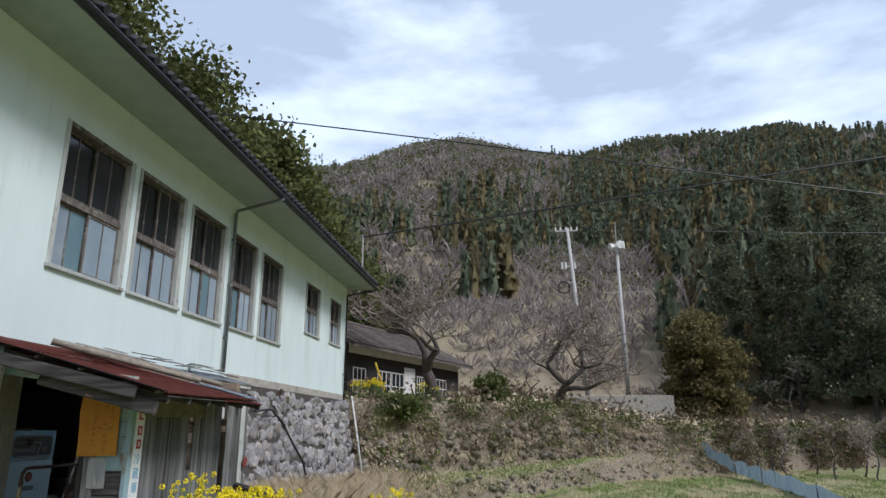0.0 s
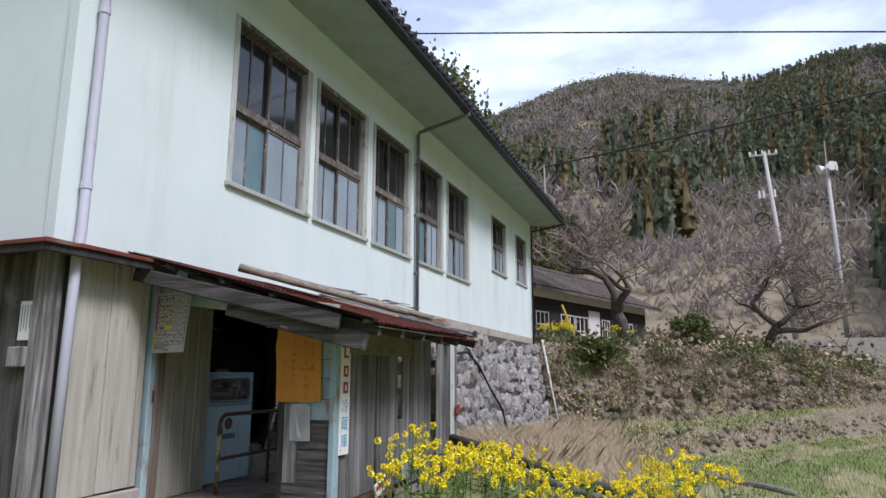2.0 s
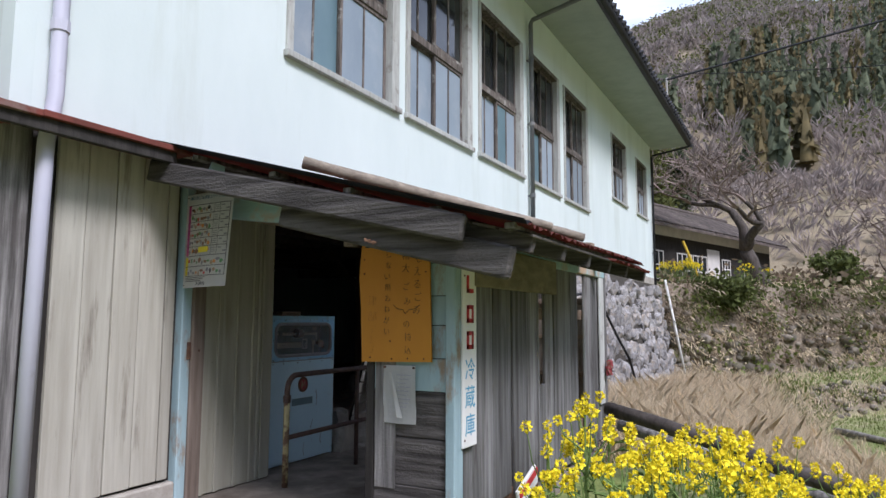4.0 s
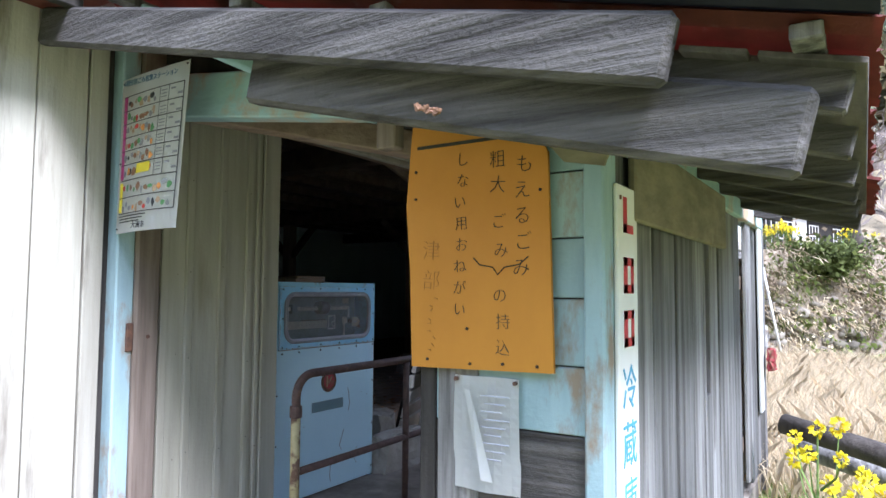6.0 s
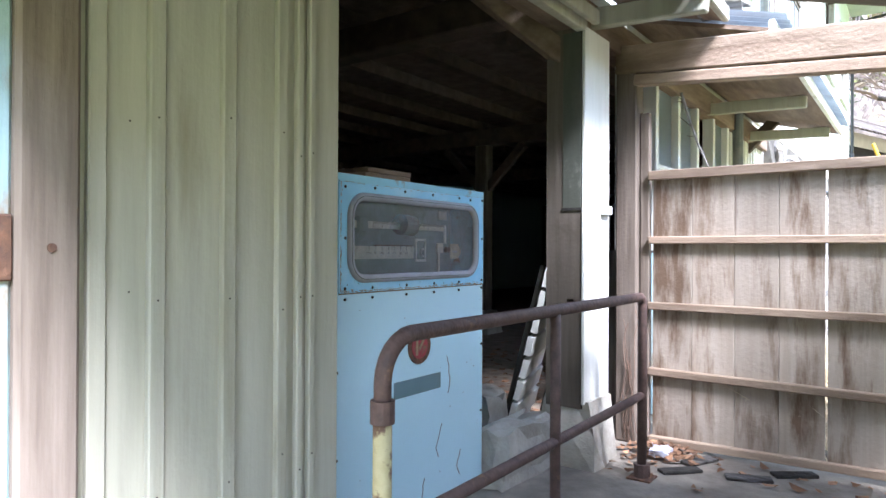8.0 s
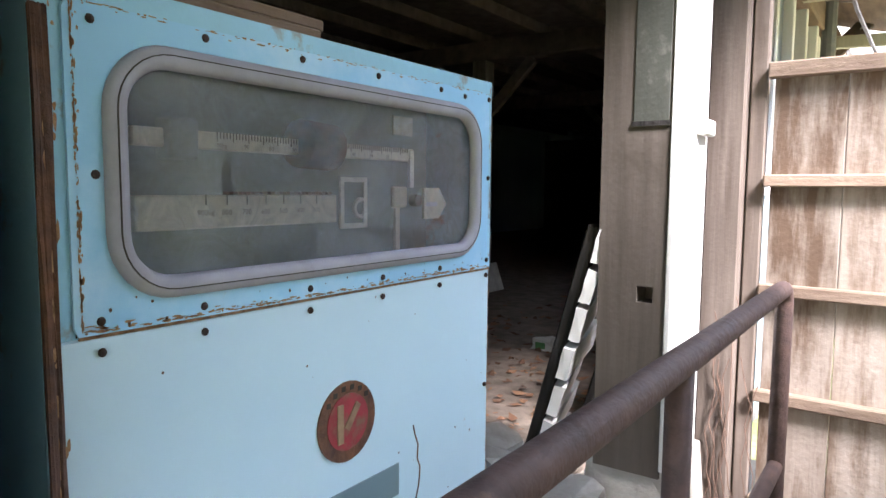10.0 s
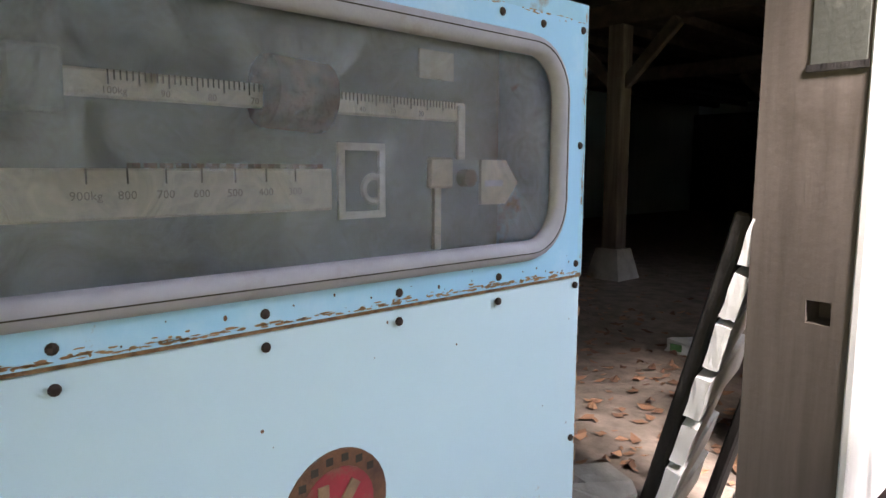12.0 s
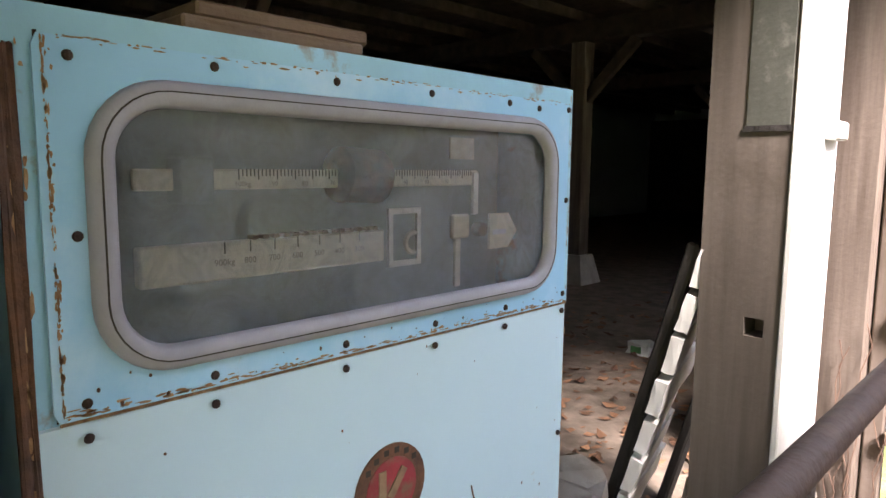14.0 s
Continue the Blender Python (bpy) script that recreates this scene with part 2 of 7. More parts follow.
M["scale_blue"] = surf("sky_blue_painted_steel", (0.30, 0.60, 0.80), (0.26, 0.54, 0.75), 0.42, (3, 3, 3), 0.05, (0.50, 0.71, 0.83), 4.5, (0.50, 0.76), spec=0.5, fine=20, spots=(0.30, 0.17, 0.08), spots_scale=16.0, spots_at=(0.67, 0.74))
M["scale_pale"] = surf("faded_pale_blue_steel", (0.55, 0.755, 0.83), (0.50, 0.71, 0.80), 0.4, (2, 2, 2), 0.04, (0.46, 0.67, 0.80), 1.6, (0.52, 0.8), spec=0.5, fine=20, spots=(0.36, 0.21, 0.11), spots_scale=22.0, spots_at=(0.70, 0.76))
M["scale_trim"] = surf("chipped_blue_steel_rim", (0.30, 0.60, 0.76), (0.26, 0.52, 0.66), 0.45, (4, 4, 4), 0.1, (0.26, 0.16, 0.09), 9.0, (0.56, 0.66), spec=0.5)
M["rust"] = surf("rusty_iron", (0.20, 0.10, 0.055), (0.075, 0.045, 0.035), 0.85, (25, 25, 25), 0.4, (0.11, 0.085, 0.08), 6.0)
M["pipe_rust"] = surf("brown_rusty_pipe", (0.135, 0.085, 0.07), (0.075, 0.05, 0.045), 0.6, (30, 30, 30), 0.25, (0.25, 0.15, 0.08), 9.0, (0.62, 0.75))
M["pipe_yellow"] = surf("peeling_cream_pipe", (0.55, 0.48, 0.26), (0.42, 0.35, 0.17), 0.6, (20, 20, 20), 0.2, (0.14, 0.08, 0.05), 14.0, (0.47, 0.55))
M["rubber"] = surf("grey_perished_rubber", (0.38, 0.385, 0.42), (0.30, 0.305, 0.335), 0.7, (12, 12, 12), 0.15, (0.25, 0.2, 0.17), 8.0, (0.6, 0.8))
M["bolt"] = surf("dark_bolt", (0.07, 0.05, 0.04), (0.03, 0.022, 0.02), 0.6, (60, 60, 60), 0.3, metallic=0.5)
M["beam_ivory"] = surf("ivory_scale_beam", (0.66, 0.62, 0.52), (0.56, 0.52, 0.43), 0.6, (8, 8, 8), 0.05, (0.4, 0.33, 0.25), 7.0, (0.6, 0.8))
M["box_inside"] = surf("grey_green_inside", (0.23, 0.27, 0.27), (0.17, 0.2, 0.2), 0.8, (5, 5, 5), 0.1)
M["stone"] = surf("grey_blue_field_stone", (0.38, 0.37, 0.355), (0.17, 0.165, 0.165), 0.9, (4, 4, 4), 0.5, (0.36, 0.30, 0.225), 1.4, (0.5, 0.72), spread=0.30)
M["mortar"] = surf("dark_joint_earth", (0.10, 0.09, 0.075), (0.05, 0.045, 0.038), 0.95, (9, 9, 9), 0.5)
M["bark"] = surf("grey_brown_bark", (0.125, 0.108, 0.094), (0.048, 0.04, 0.034), 0.95, (14, 14, 3), 0.6, (0.18, 0.17, 0.15), 2.0, (0.6, 0.8))
M["twig"] = surf("bare_twigs", (0.30, 0.24, 0.205), (0.19, 0.15, 0.13), 0.95, (3, 3, 3), 0.0, by_island=True, spread=0.3)
M["pole_conc"] = surf("concrete_utility_pole", (0.52, 0.50, 0.48), (0.43, 0.41, 0.39), 0.85, (6, 6, 1), 0.1, (0.33, 0.30, 0.27), 1.2)
M["paint_pale"] = surf("white_house_plaster", (0.66, 0.64, 0.60), (0.55, 0.53, 0.5), 0.85, (3, 3, 3), 0.1)
M["yellow"] = surf("yellow_guard_sleeve", (0.62, 0.42, 0.04), (0.5, 0.33, 0.03), 0.6, (8, 8, 8), 0.05)
M["petal"] = surf("rapeseed_petals", (0.90, 0.77, 0.02), (0.80, 0.64, 0.012), 0.7, (9, 9, 9), 0.0, by_island=True, spread=0.25)
M["stem"] = surf("rapeseed_green", (0.19, 0.28, 0.08), (0.11, 0.17, 0.045), 0.7, (6, 6, 6), 0.0, by_island=True, spread=0.3)


def foliage(name, a, b, spread=0.35):
    return surf(name, a, b, 0.85, (0.35, 0.35, 0.35), 0.0, by_island=True, spread=spread, contrast=(0.4, 0.62), leafy=0.4)


M["conifer"] = foliage("cedar_green", (0.155, 0.172, 0.10), (0.08, 0.098, 0.058), 0.45)
M["cedar_brown"] = foliage("brown_cedar_sprays", (0.21, 0.165, 0.075), (0.11, 0.095, 0.045), 0.4)
M["broadleaf"] = foliage("evergreen_leaves", (0.16, 0.172, 0.055), (0.075, 0.088, 0.028), 0.45)
M["olive_leaf"] = foliage("brownish_olive_leaves", (0.23, 0.185, 0.075), (0.11, 0.10, 0.04), 0.45)
# brown raised and greyed: distance haze is put into this base colour
M["bare_wood"] = foliage("haze_lifted_bare_woodland", (0.38, 0.325, 0.29), (0.27, 0.23, 0.205), 0.35)
M["dry_grass"] = foliage("dry_straw_grass", (0.74, 0.63, 0.45), (0.60, 0.49, 0.33), 0.3)
M["grass"] = foliage("spring_grass", (0.195, 0.235, 0.065), (0.115, 0.145, 0.035), 0.4)
M["ivy"] = foliage("ivy_leaves", (0.15, 0.175, 0.055), (0.085, 0.105, 0.032), 0.45)
M["bramble"] = foliage("reddish_dry_bramble", (0.24, 0.18, 0.12), (0.13, 0.10, 0.065), 0.4)


def glass_mat(name, tint, rough, mirror):
    m = bpy.data.materials.new(name)
    m.use_nodes = True
    b = m.node_tree.nodes["Principled BSDF"]
    b.inputs["Base Color"].default_value = (*tint, 1)
    b.inputs["Roughness"].default_value = rough
    b.inputs["Specular IOR Level"].default_value = mirror
    return m


def dusty_glass(name, clear, rough=0.25):
    """Clear glass under a film of dust."""
    m = bpy.data.materials.new(name)
    m.use_nodes = True
    t = m.node_tree
    N, L = t.nodes.new, t.links.new
    t.nodes.clear()
    out = N("ShaderNodeOutputMaterial")
    tr, df, gl = N("ShaderNodeBsdfTransparent"), N("ShaderNodeBsdfDiffuse"), N("ShaderNodeBsdfGlossy")
    df.inputs[0].default_value = (0.47, 0.55, 0.60, 1)
    gl.inputs["Roughness"].default_value = rough
    n, r, co = N("ShaderNodeTexNoise"), N("ShaderNodeValToRGB"), N("ShaderNodeTexCoord")
    n.inputs["Scale"].default_value, n.inputs["Detail"].default_value, n.inputs["Roughness"].default_value = 19.0, 14, 0.82
    n.inputs["Distortion"].default_value = 1.4
    r.color_ramp.elements[0].position, r.color_ramp.elements[1].position = 0.40, 0.68
    lo, hi = clear
    r.color_ramp.elements[0].color, r.color_ramp.elements[1].color = (lo, lo, lo, 1), (hi, hi, hi, 1)
    L(co.outputs["Object"], n.inputs["Vector"])
    L(n.outputs["Fac"], r.inputs[0])
    m1, m2, fr = N("ShaderNodeMixShader"), N("ShaderNodeMixShader"), N("ShaderNodeFresnel")
    L(r.outputs[0], m1.inputs[0])
    L(tr.outputs[0], m1.inputs[1])
    L(df.outputs[0], m1.inputs[2])
    L(fr.outputs[0], m2.inputs[0])
    L(m1.outputs[0], m2.inputs[1])
    L(gl.outputs[0], m2.inputs[2])
    L(m2.outputs[0], out.inputs[0])
    return m


M["clear_pane"] = glass_mat("dark_clear_glass", (0.025, 0.028, 0.03), 0.06, 0.7)
M["frost_pane"] = surf("frosted_blue_grey_glass", (0.30, 0.36, 0.41), (0.25, 0.31, 0.36), 0.35, (3, 3, 1.5), 0.0, (0.36, 0.40, 0.43), 2.0, spread=0.22, spec=0.6)
M["teal_pane"] = surf("teal_frosted_glass", (0.16, 0.25, 0.28), (0.13, 0.21, 0.24), 0.35, (3, 3, 1.5), 0.0, spec=0.6)
M["milk_pane"] = bpy.data.materials.new("frosted_translucent_glass")
M["milk_pane"].use_nodes = True
_t = M["milk_pane"].node_tree
_tr, _mx = _t.nodes.new("ShaderNodeBsdfTranslucent"), _t.nodes.new("ShaderNodeMixShader")
_tr.inputs[0].default_value = (0.75, 0.80, 0.82, 1)
_t.nodes["Principled BSDF"].inputs["Base Color"].default_value = (0.45, 0.50, 0.52, 1)
_t.nodes["Principled BSDF"].inputs["Roughness"].default_value = 0.35
_mx.inputs[0].default_value = 0.75
_t.links.new(_t.nodes["Principled BSDF"].outputs[0], _mx.inputs[1])
_t.links.new(_tr.outputs[0], _mx.inputs[2])
_t.links.new(_mx.outputs[0], _t.nodes["Material Output"].inputs[0])
M["dust_glass"] = dusty_glass("dusty_glass", (0.05, 0.42))


# ---- building helpers ----
def obj(name, bm, material, parent=None, label="", smooth=False):
    me = bpy.data.meshes.new(name)
    bm.to_mesh(me)
    bm.free()
    if smooth:
        for p in me.polygons:
            p.use_smooth = True
    if material:
        me.materials.append(material)
    ob = new(name, me)
    if parent:
        ob.parent = parent
    if label:
        ob["label"] = label
    return ob


def part(name, bm, material, parent, label="", smooth=False):
    return obj(name, bm, material, parent, label, smooth)


def thing(name, label, category, group="", kind="", at=None):
    ob = new(name)
    ob.empty_display_size = 0.1
    if at:
        ob.matrix_basis = at
    return tagged(ob, label, category, group, kind)


def box(bm, lo, hi, bevel=0.0, m=None):
    r = bmesh.ops.create_cube(bm, size=1)
    vs = r["verts"]
    for v in vs:
        v.co = Vector([(lo[i] + hi[i]) / 2 + v.co[i] * (hi[i] - lo[i]) for i in range(3)])
    if bevel:
        es = list({e for v in vs for e in v.link_edges})
        r = bmesh.ops.bevel(bm, geom=es, offset=bevel, segments=1, affect="EDGES")
        vs = list({v for f in r["faces"] for v in f.verts} | {v for v in vs if v.is_valid})
    if m is not None:
        bmesh.ops.transform(bm, matrix=m, verts=[v for v in vs if v.is_valid])
    return bm


def boxbm(lo, hi, bevel=0.0, m=None):
    return box(bmesh.new(), lo, hi, bevel, m)


def beam(bm, a, b, w, h, bevel=0.006, roll=0.0):
    """A squared timber from a to b, w wide and h high."""
    a, b = Vector(a), Vector(b)
    d = b - a
    rot = d.to_track_quat("Y", "Z").to_matrix().to_4x4()
    m = Matrix.Translation(a) @ rot @ Matrix.Rotation(roll, 4, "Y")
    return box(bm, (-w / 2, 0, -h / 2), (w / 2, d.length, h / 2), bevel, m)


def tube(bm, pts, radii, sides=8, cap=True):
    """A tube through the points."""
    pts = [Vector(p) for p in pts]
    if not isinstance(radii, (list, tuple)):
        radii = [radii] * len(pts)
    rings, prev = [], None
    for i, p in enumerate(pts):
        d = (pts[min(i + 1, len(pts) - 1)] - pts[max(i - 1, 0)]).normalized()
        if prev is None:
            u = d.orthogonal().normalized()
        else:
            u = (prev - d * prev.dot(d)).normalized()
        prev = u
        v = d.cross(u)
        rings.append([bm.verts.new(p + (u * math.cos(2 * math.pi * k / sides) + v * math.sin(2 * math.pi * k / sides)) * radii[i]) for k in range(sides)])
    for a, b in zip(rings, rings[1:]):
        for k in range(sides):
            bm.faces.new((a[k], a[(k + 1) % sides], b[(k + 1) % sides], b[k]))
    if cap:
        bm.faces.new(rings[0][::-1])
        bm.faces.new(rings[-1])
    return bm


def mesh_from(name, verts, faces, material, label="", category="", kind="", parent=None):
    me = bpy.data.meshes.new(name)
    me.from_pydata([tuple(v) for v in verts], [], faces)
    me.materials.append(material)
    ob = new(name, me)
    if parent:
        ob.parent = parent
    return tagged(ob, label, category, "", kind)


# ---- ground: one sheet to the horizon ----
EDGE = [(7.0, -12.0), (4.5, 0.0), (1.5, 5.5), (-1.1, 9.2), (-2.3, 13.0), (-2.7, 18.0), (-2.4, 23.0), (3.6, 33.0), (10.0, 39.6), (26.0, 52.0)]
BANK = [(-30.0, 23.0), (-5.6, 23.0), (-5.0, 24.2), (-2.3, 28.0), (1.9, 33.0), (8.8, 38.6), (14.0, 42.5), (32.0, 54.0)]


# height of the skyline by bearing (degrees left of +y, degrees up)
RIDGE = [(-180, 20), (-60, 20), (-30, 19.4), (-23, 21.0), (-17.5, 21.1), (-11.9, 21.7), (-6.9, 21.1), (-0.8, 22.0), (4.9, 23.1), (8.6, 22.7), (15.8, 20.3), (21, 19.3), (40, 20), (180, 20)]


def side(px, py, line):
    """Signed distance to a bent line: positive on its left."""
    best = np.full(np.shape(px), 1e9)
    sign = np.ones(np.shape(px))
    for (ax, ay), (bx, by) in zip(line, line[1:]):
        dx, dy = bx - ax, by - ay
        t = np.clip(((px - ax) * dx + (py - ay) * dy) / (dx * dx + dy * dy), 0, 1)
        d = np.hypot(px - ax - t * dx, py - ay - t * dy)
        s = dx * (py - ay) - dy * (px - ax)
        near = d < best
        best, sign = np.where(near, d, best), np.where(near, np.where(s >= 0, 1.0, -1.0), sign)
    return best * sign


def step(v, lo, hi):
    t = np.clip((v - lo) / (hi - lo), 0, 1)
    return t * t * (3 - 2 * t)


def waves(px, py, size, seed):
    rs = np.random.RandomState(seed)
    z = 0
    for i in range(9):
        a, f, p = rs.uniform(0, 6.28), rs.uniform(0.6, 2.4) / size, rs.uniform(0, 6.28)
        z = z + np.sin((px * math.cos(a) + py * math.sin(a)) * f * 6.28 + p) / (1 + i * 0.35)
    return z / 4.0


def ground_z(px, py):
    px, py = np.asarray(px, float), np.asarray(py, float)
    e = side(px, py, EDGE)
    b = side(px, py, BANK)
    near = 0.02 + 0.20 * step(-px, 1.5, 4.6) * (1 - step(py, 9.5, 22)) + 0.30 * step(py, 26, 40) - 0.22 * step(py, 10, 20) * (1 - step(py, 26, 40))
    z = -1.0 + (near + 1.0) * step(e, -0.25, 0.4)
    top = 2.55 - 1.0 * step(px, 0.5, 9.0) + 0.055 * np.maximum(b, 0) * step(b, 0, 10)
    z = np.where(py > 15, z + (top - z) * step(b, 0.0, 0.45), z)
    z = z + 0.05 * waves(px, py, 5, 3) + 0.02 * waves(px, py, 1.3, 4)
    r = np.hypot(px, py)
    az = np.degrees(np.arctan2(-px, py))
    far = 56 + 8 * waves(px, py, 60, 5)
    crest = 332 * np.tan(np.radians(-1.25 + np.interp(az, [p[0] for p in RIDGE], [p[1] for p in RIDGE]))) - 1.5
    f = (r - far) / (332 - far)
    hill = f * crest + waves(px, py, 70, 6) * 9 * np.clip(f * (1 - f) * 4, 0, 1)
    hill = np.where(r > 332, crest - (r - 332) * 0.35, hill)
    z = z + np.maximum(hill, 0)
    back = (-px - 15.5) * 1.05 * step(-px, 15, 19)
    z = np.where((r < 200) & (px < -15), np.maximum(z, np.minimum(back, 14 + z)), z)
    inside = (px < -5.2) & (px > -14) & (py > 5.2) & (py < 22.7)
    return np.where(inside, np.minimum(z, 0.12), z)


def axis(lo, fine_lo, fine_hi, hi, fine, grow=1.12):
    a = list(np.arange(fine_lo, fine_hi, fine))
    s, v = fine, fine_hi
    while v < hi:
        a.append(v)
        s *= grow
        v += s
    a.append(hi)
    s, v = fine, fine_lo - fine
    while v > lo:
        a.insert(0, v)
        s *= grow
        v -= s
    return np.array([lo] + a)


gx, gy = axis(-600, -8, 14, 600, 0.3), axis(-500, 2, 46, 700, 0.3)
GX, GY = np.meshgrid(gx, gy)
GZ = ground_z(GX, GY)
nx, ny = len(gx), len(gy)
verts = np.stack([GX.ravel(), GY.ravel(), GZ.ravel()], 1)
faces = [(j * nx + i, j * nx + i + 1, (j + 1) * nx + i + 1, (j + 1) * nx + i) for j in range(ny - 1) for i in range(nx - 1)]


def ground_mat():
    m = bpy.data.materials.new("grass_and_earth")
    m.use_nodes = True
    t = m.node_tree
    N, L = t.nodes.new, t.links.new
    b = t.nodes["Principled BSDF"]
    b.inputs["Roughness"].default_value = 0.95
    co = N("ShaderNodeTexCoord")

    def noise_ramp(scale, lo, hi, detail=6):
        n, r = N("ShaderNodeTexNoise"), N("ShaderNodeValToRGB")
        n.inputs["Scale"].default_value, n.inputs["Detail"].default_value = scale, detail
        r.color_ramp.elements[0].position, r.color_ramp.elements[1].position = lo, hi
        L(co.outputs["Object"], n.inputs["Vector"])
        L(n.outputs["Fac"], r.inputs[0])
        return r.outputs[0], n

    def mix(f, a, c):
        x = N("ShaderNodeMixRGB")
        L(f, x.inputs[0])
        for i, v in ((1, a), (2, c)):
            if isinstance(v, tuple):
                x.inputs[i].default_value = (*v, 1)
            else:
                L(v, x.inputs[i])
        return x.outputs[0]
    f1, _ = noise_ramp(0.35, 0.45, 0.6)
    f2, _ = noise_ramp(2.2, 0.35, 0.7)
    f3, n3 = noise_ramp(14, 0.3, 0.7)
    green = mix(f3, (0.10, 0.14, 0.03), (0.21, 0.25, 0.065))
    dry = mix(f3, (0.25, 0.21, 0.12), (0.45, 0.38, 0.23))
    low = mix(f2, green, dry)
    low = mix(f1, low, green)
    geo = N("ShaderNodeNewGeometry")
    sep = N("ShaderNodeSeparateXYZ")
    L(geo.outputs["Normal"], sep.inputs[0])
    st = N("ShaderNodeMapRange")
    st.inputs["From Min"].default_value, st.inputs["From Max"].default_value = 0.92, 0.7
    L(sep.outputs[2], st.inputs["Value"])
    earth = mix(f3, (0.14, 0.11, 0.08), (0.32, 0.26, 0.185))
    slope_dry = mix(f3, (0.20, 0.155, 0.10), (0.36, 0.29, 0.19))
    sep2, hi = N("ShaderNodeSeparateXYZ"), N("ShaderNodeMapRange")
    L(co.outputs["Object"], sep2.inputs[0])
    L(sep2.outputs[2], hi.inputs["Value"])
    hi.inputs["From Min"].default_value, hi.inputs["From Max"].default_value = 1.2, 2.2
    hi.inputs["To Max"].default_value = 0.85
    low = mix(hi.outputs[0], low, slope_dry)
    L(mix(st.outputs[0], low, earth), b.inputs["Base Color"])
    bp = N("ShaderNodeBump")
    bp.inputs["Strength"].default_value, bp.inputs["Distance"].default_value = 0.7, 0.06
    L(n3.outputs["Fac"], bp.inputs["Height"])
    L(bp.outputs[0], b.inputs["Normal"])
    return m


M["ground"] = ground_mat()
ground = mesh_from("ground", verts, faces, M["ground"], "grassy terraces and wooded valley slopes", "ground", "structure")
for p in ground.data.polygons:
    p.use_smooth = True

# ---- the green building: shell ----
FX, Y0, Y1 = -6.0, 5.65, 22.85      # facade plane, near and far end
ZB, ZT = 2.47, 6.62                 # bottom of the upper storey, wall top
BX = -13.2                          # rear wall
WINDOWS = [(7.69, 9.27, 3.56, 5.58), (9.51, 11.0, 3.56, 5.58), (11.3, 12.78, 3.56, 5.58), (13.2, 14.5, 3.56, 5.58), (14.85, 16.27, 3.56, 5.58), (18.28, 19.66, 4.16, 5.6), (20.82, 22.12, 4.18, 5.6)]


def wall_y(bm, x0, x1, y0, y1, z0, z1, openings):
    """A wall along y with openings cut through it."""
    ys = sorted({y0, y1, *[o[0] for o in openings], *[o[1] for o in openings]})
    for a, b in zip(ys, ys[1:]):
        cut = [o for o in openings if o[0] <= a + 1e-6 and o[1] >= b - 1e-6]
        if cut:
            o = cut[0]
            box(bm, (x0, a, z0), (x1, b, o[2]))
            box(bm, (x0, a, o[3]), (x1, b, z1))
        else:
            box(bm, (x0, a, z0), (x1, b, z1))
    return bm


facade = obj("wall_east", wall_y(bmesh.new(), FX - 0.16, FX, Y0, Y1, ZB, ZT, WINDOWS), M["plaster"])
tagged(facade, "mint green mortar wall with faint stains", "wall", kind="structure")
RIDGE_X, RIDGE_Z = (FX + BX) / 2, 8.4


def gable(y0, y1):
    bm = bmesh.new()
    prof = [(FX - 0.16, ZB), (FX - 0.16, ZT), (RIDGE_X, RIDGE_Z), (BX, ZT), (BX, ZB)]
    a = [bm.verts.new((x, y0, z)) for x, z in prof]
    b = [bm.verts.new((x, y1, z)) for x, z in prof]
    bm.faces.new(a)
    bm.faces.new(b[::-1])
    for i in range(5):
        bm.faces.new((a[i], b[i], b[(i + 1) % 5], a[(i + 1) % 5]))
    bmesh.ops.recalc_face_normals(bm, faces=bm.faces[:])
    return bm


tagged(obj("wall_south", gable(Y0, Y0 + 0.16), M["plaster"]), "mint green mortar gable wall", "wall", kind="structure")
tagged(obj("wall_north", gable(Y1 - 0.16, Y1), M["plaster"]), "mint green mortar gable wall", "wall", kind="structure")
tagged(obj("wall_west", boxbm((BX, Y0, 0.0), (BX + 0.16, Y1, ZT)), M["plaster"]), "rear wall of the green building", "wall", kind="structure")
tagged(obj("ceiling", boxbm((BX + 0.16, Y0 + 0.16, 2.72), (FX - 0.17, Y1 - 0.16, 2.76)), M["joist_wood"]), "underside of the dark upper floor boards", "ceiling", kind="structure")
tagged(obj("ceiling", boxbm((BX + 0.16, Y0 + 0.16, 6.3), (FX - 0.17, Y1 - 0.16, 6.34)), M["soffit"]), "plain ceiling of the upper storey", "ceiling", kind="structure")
M["porch_floor"] = surf("dirt_caked_concrete", (0.30, 0.265, 0.22), (0.16, 0.135, 0.11), 0.95, (5, 5, 5), 0.5, (0.10, 0.08, 0.06), 1.7, (0.5, 0.72), fine=30)
tagged(obj("floor", boxbm((BX, Y0, 0.08), (-4.13, 10.0, 0.30)), M["porch_floor"]), "dusty cracked concrete floor of the porch", "floor", kind="structure")
tagged(obj("floor", boxbm((BX, 8.9, 0.30), (-6.35, Y1, 0.315)), M["dirt"]), "dry dirt floor under the building", "floor", kind="structure")

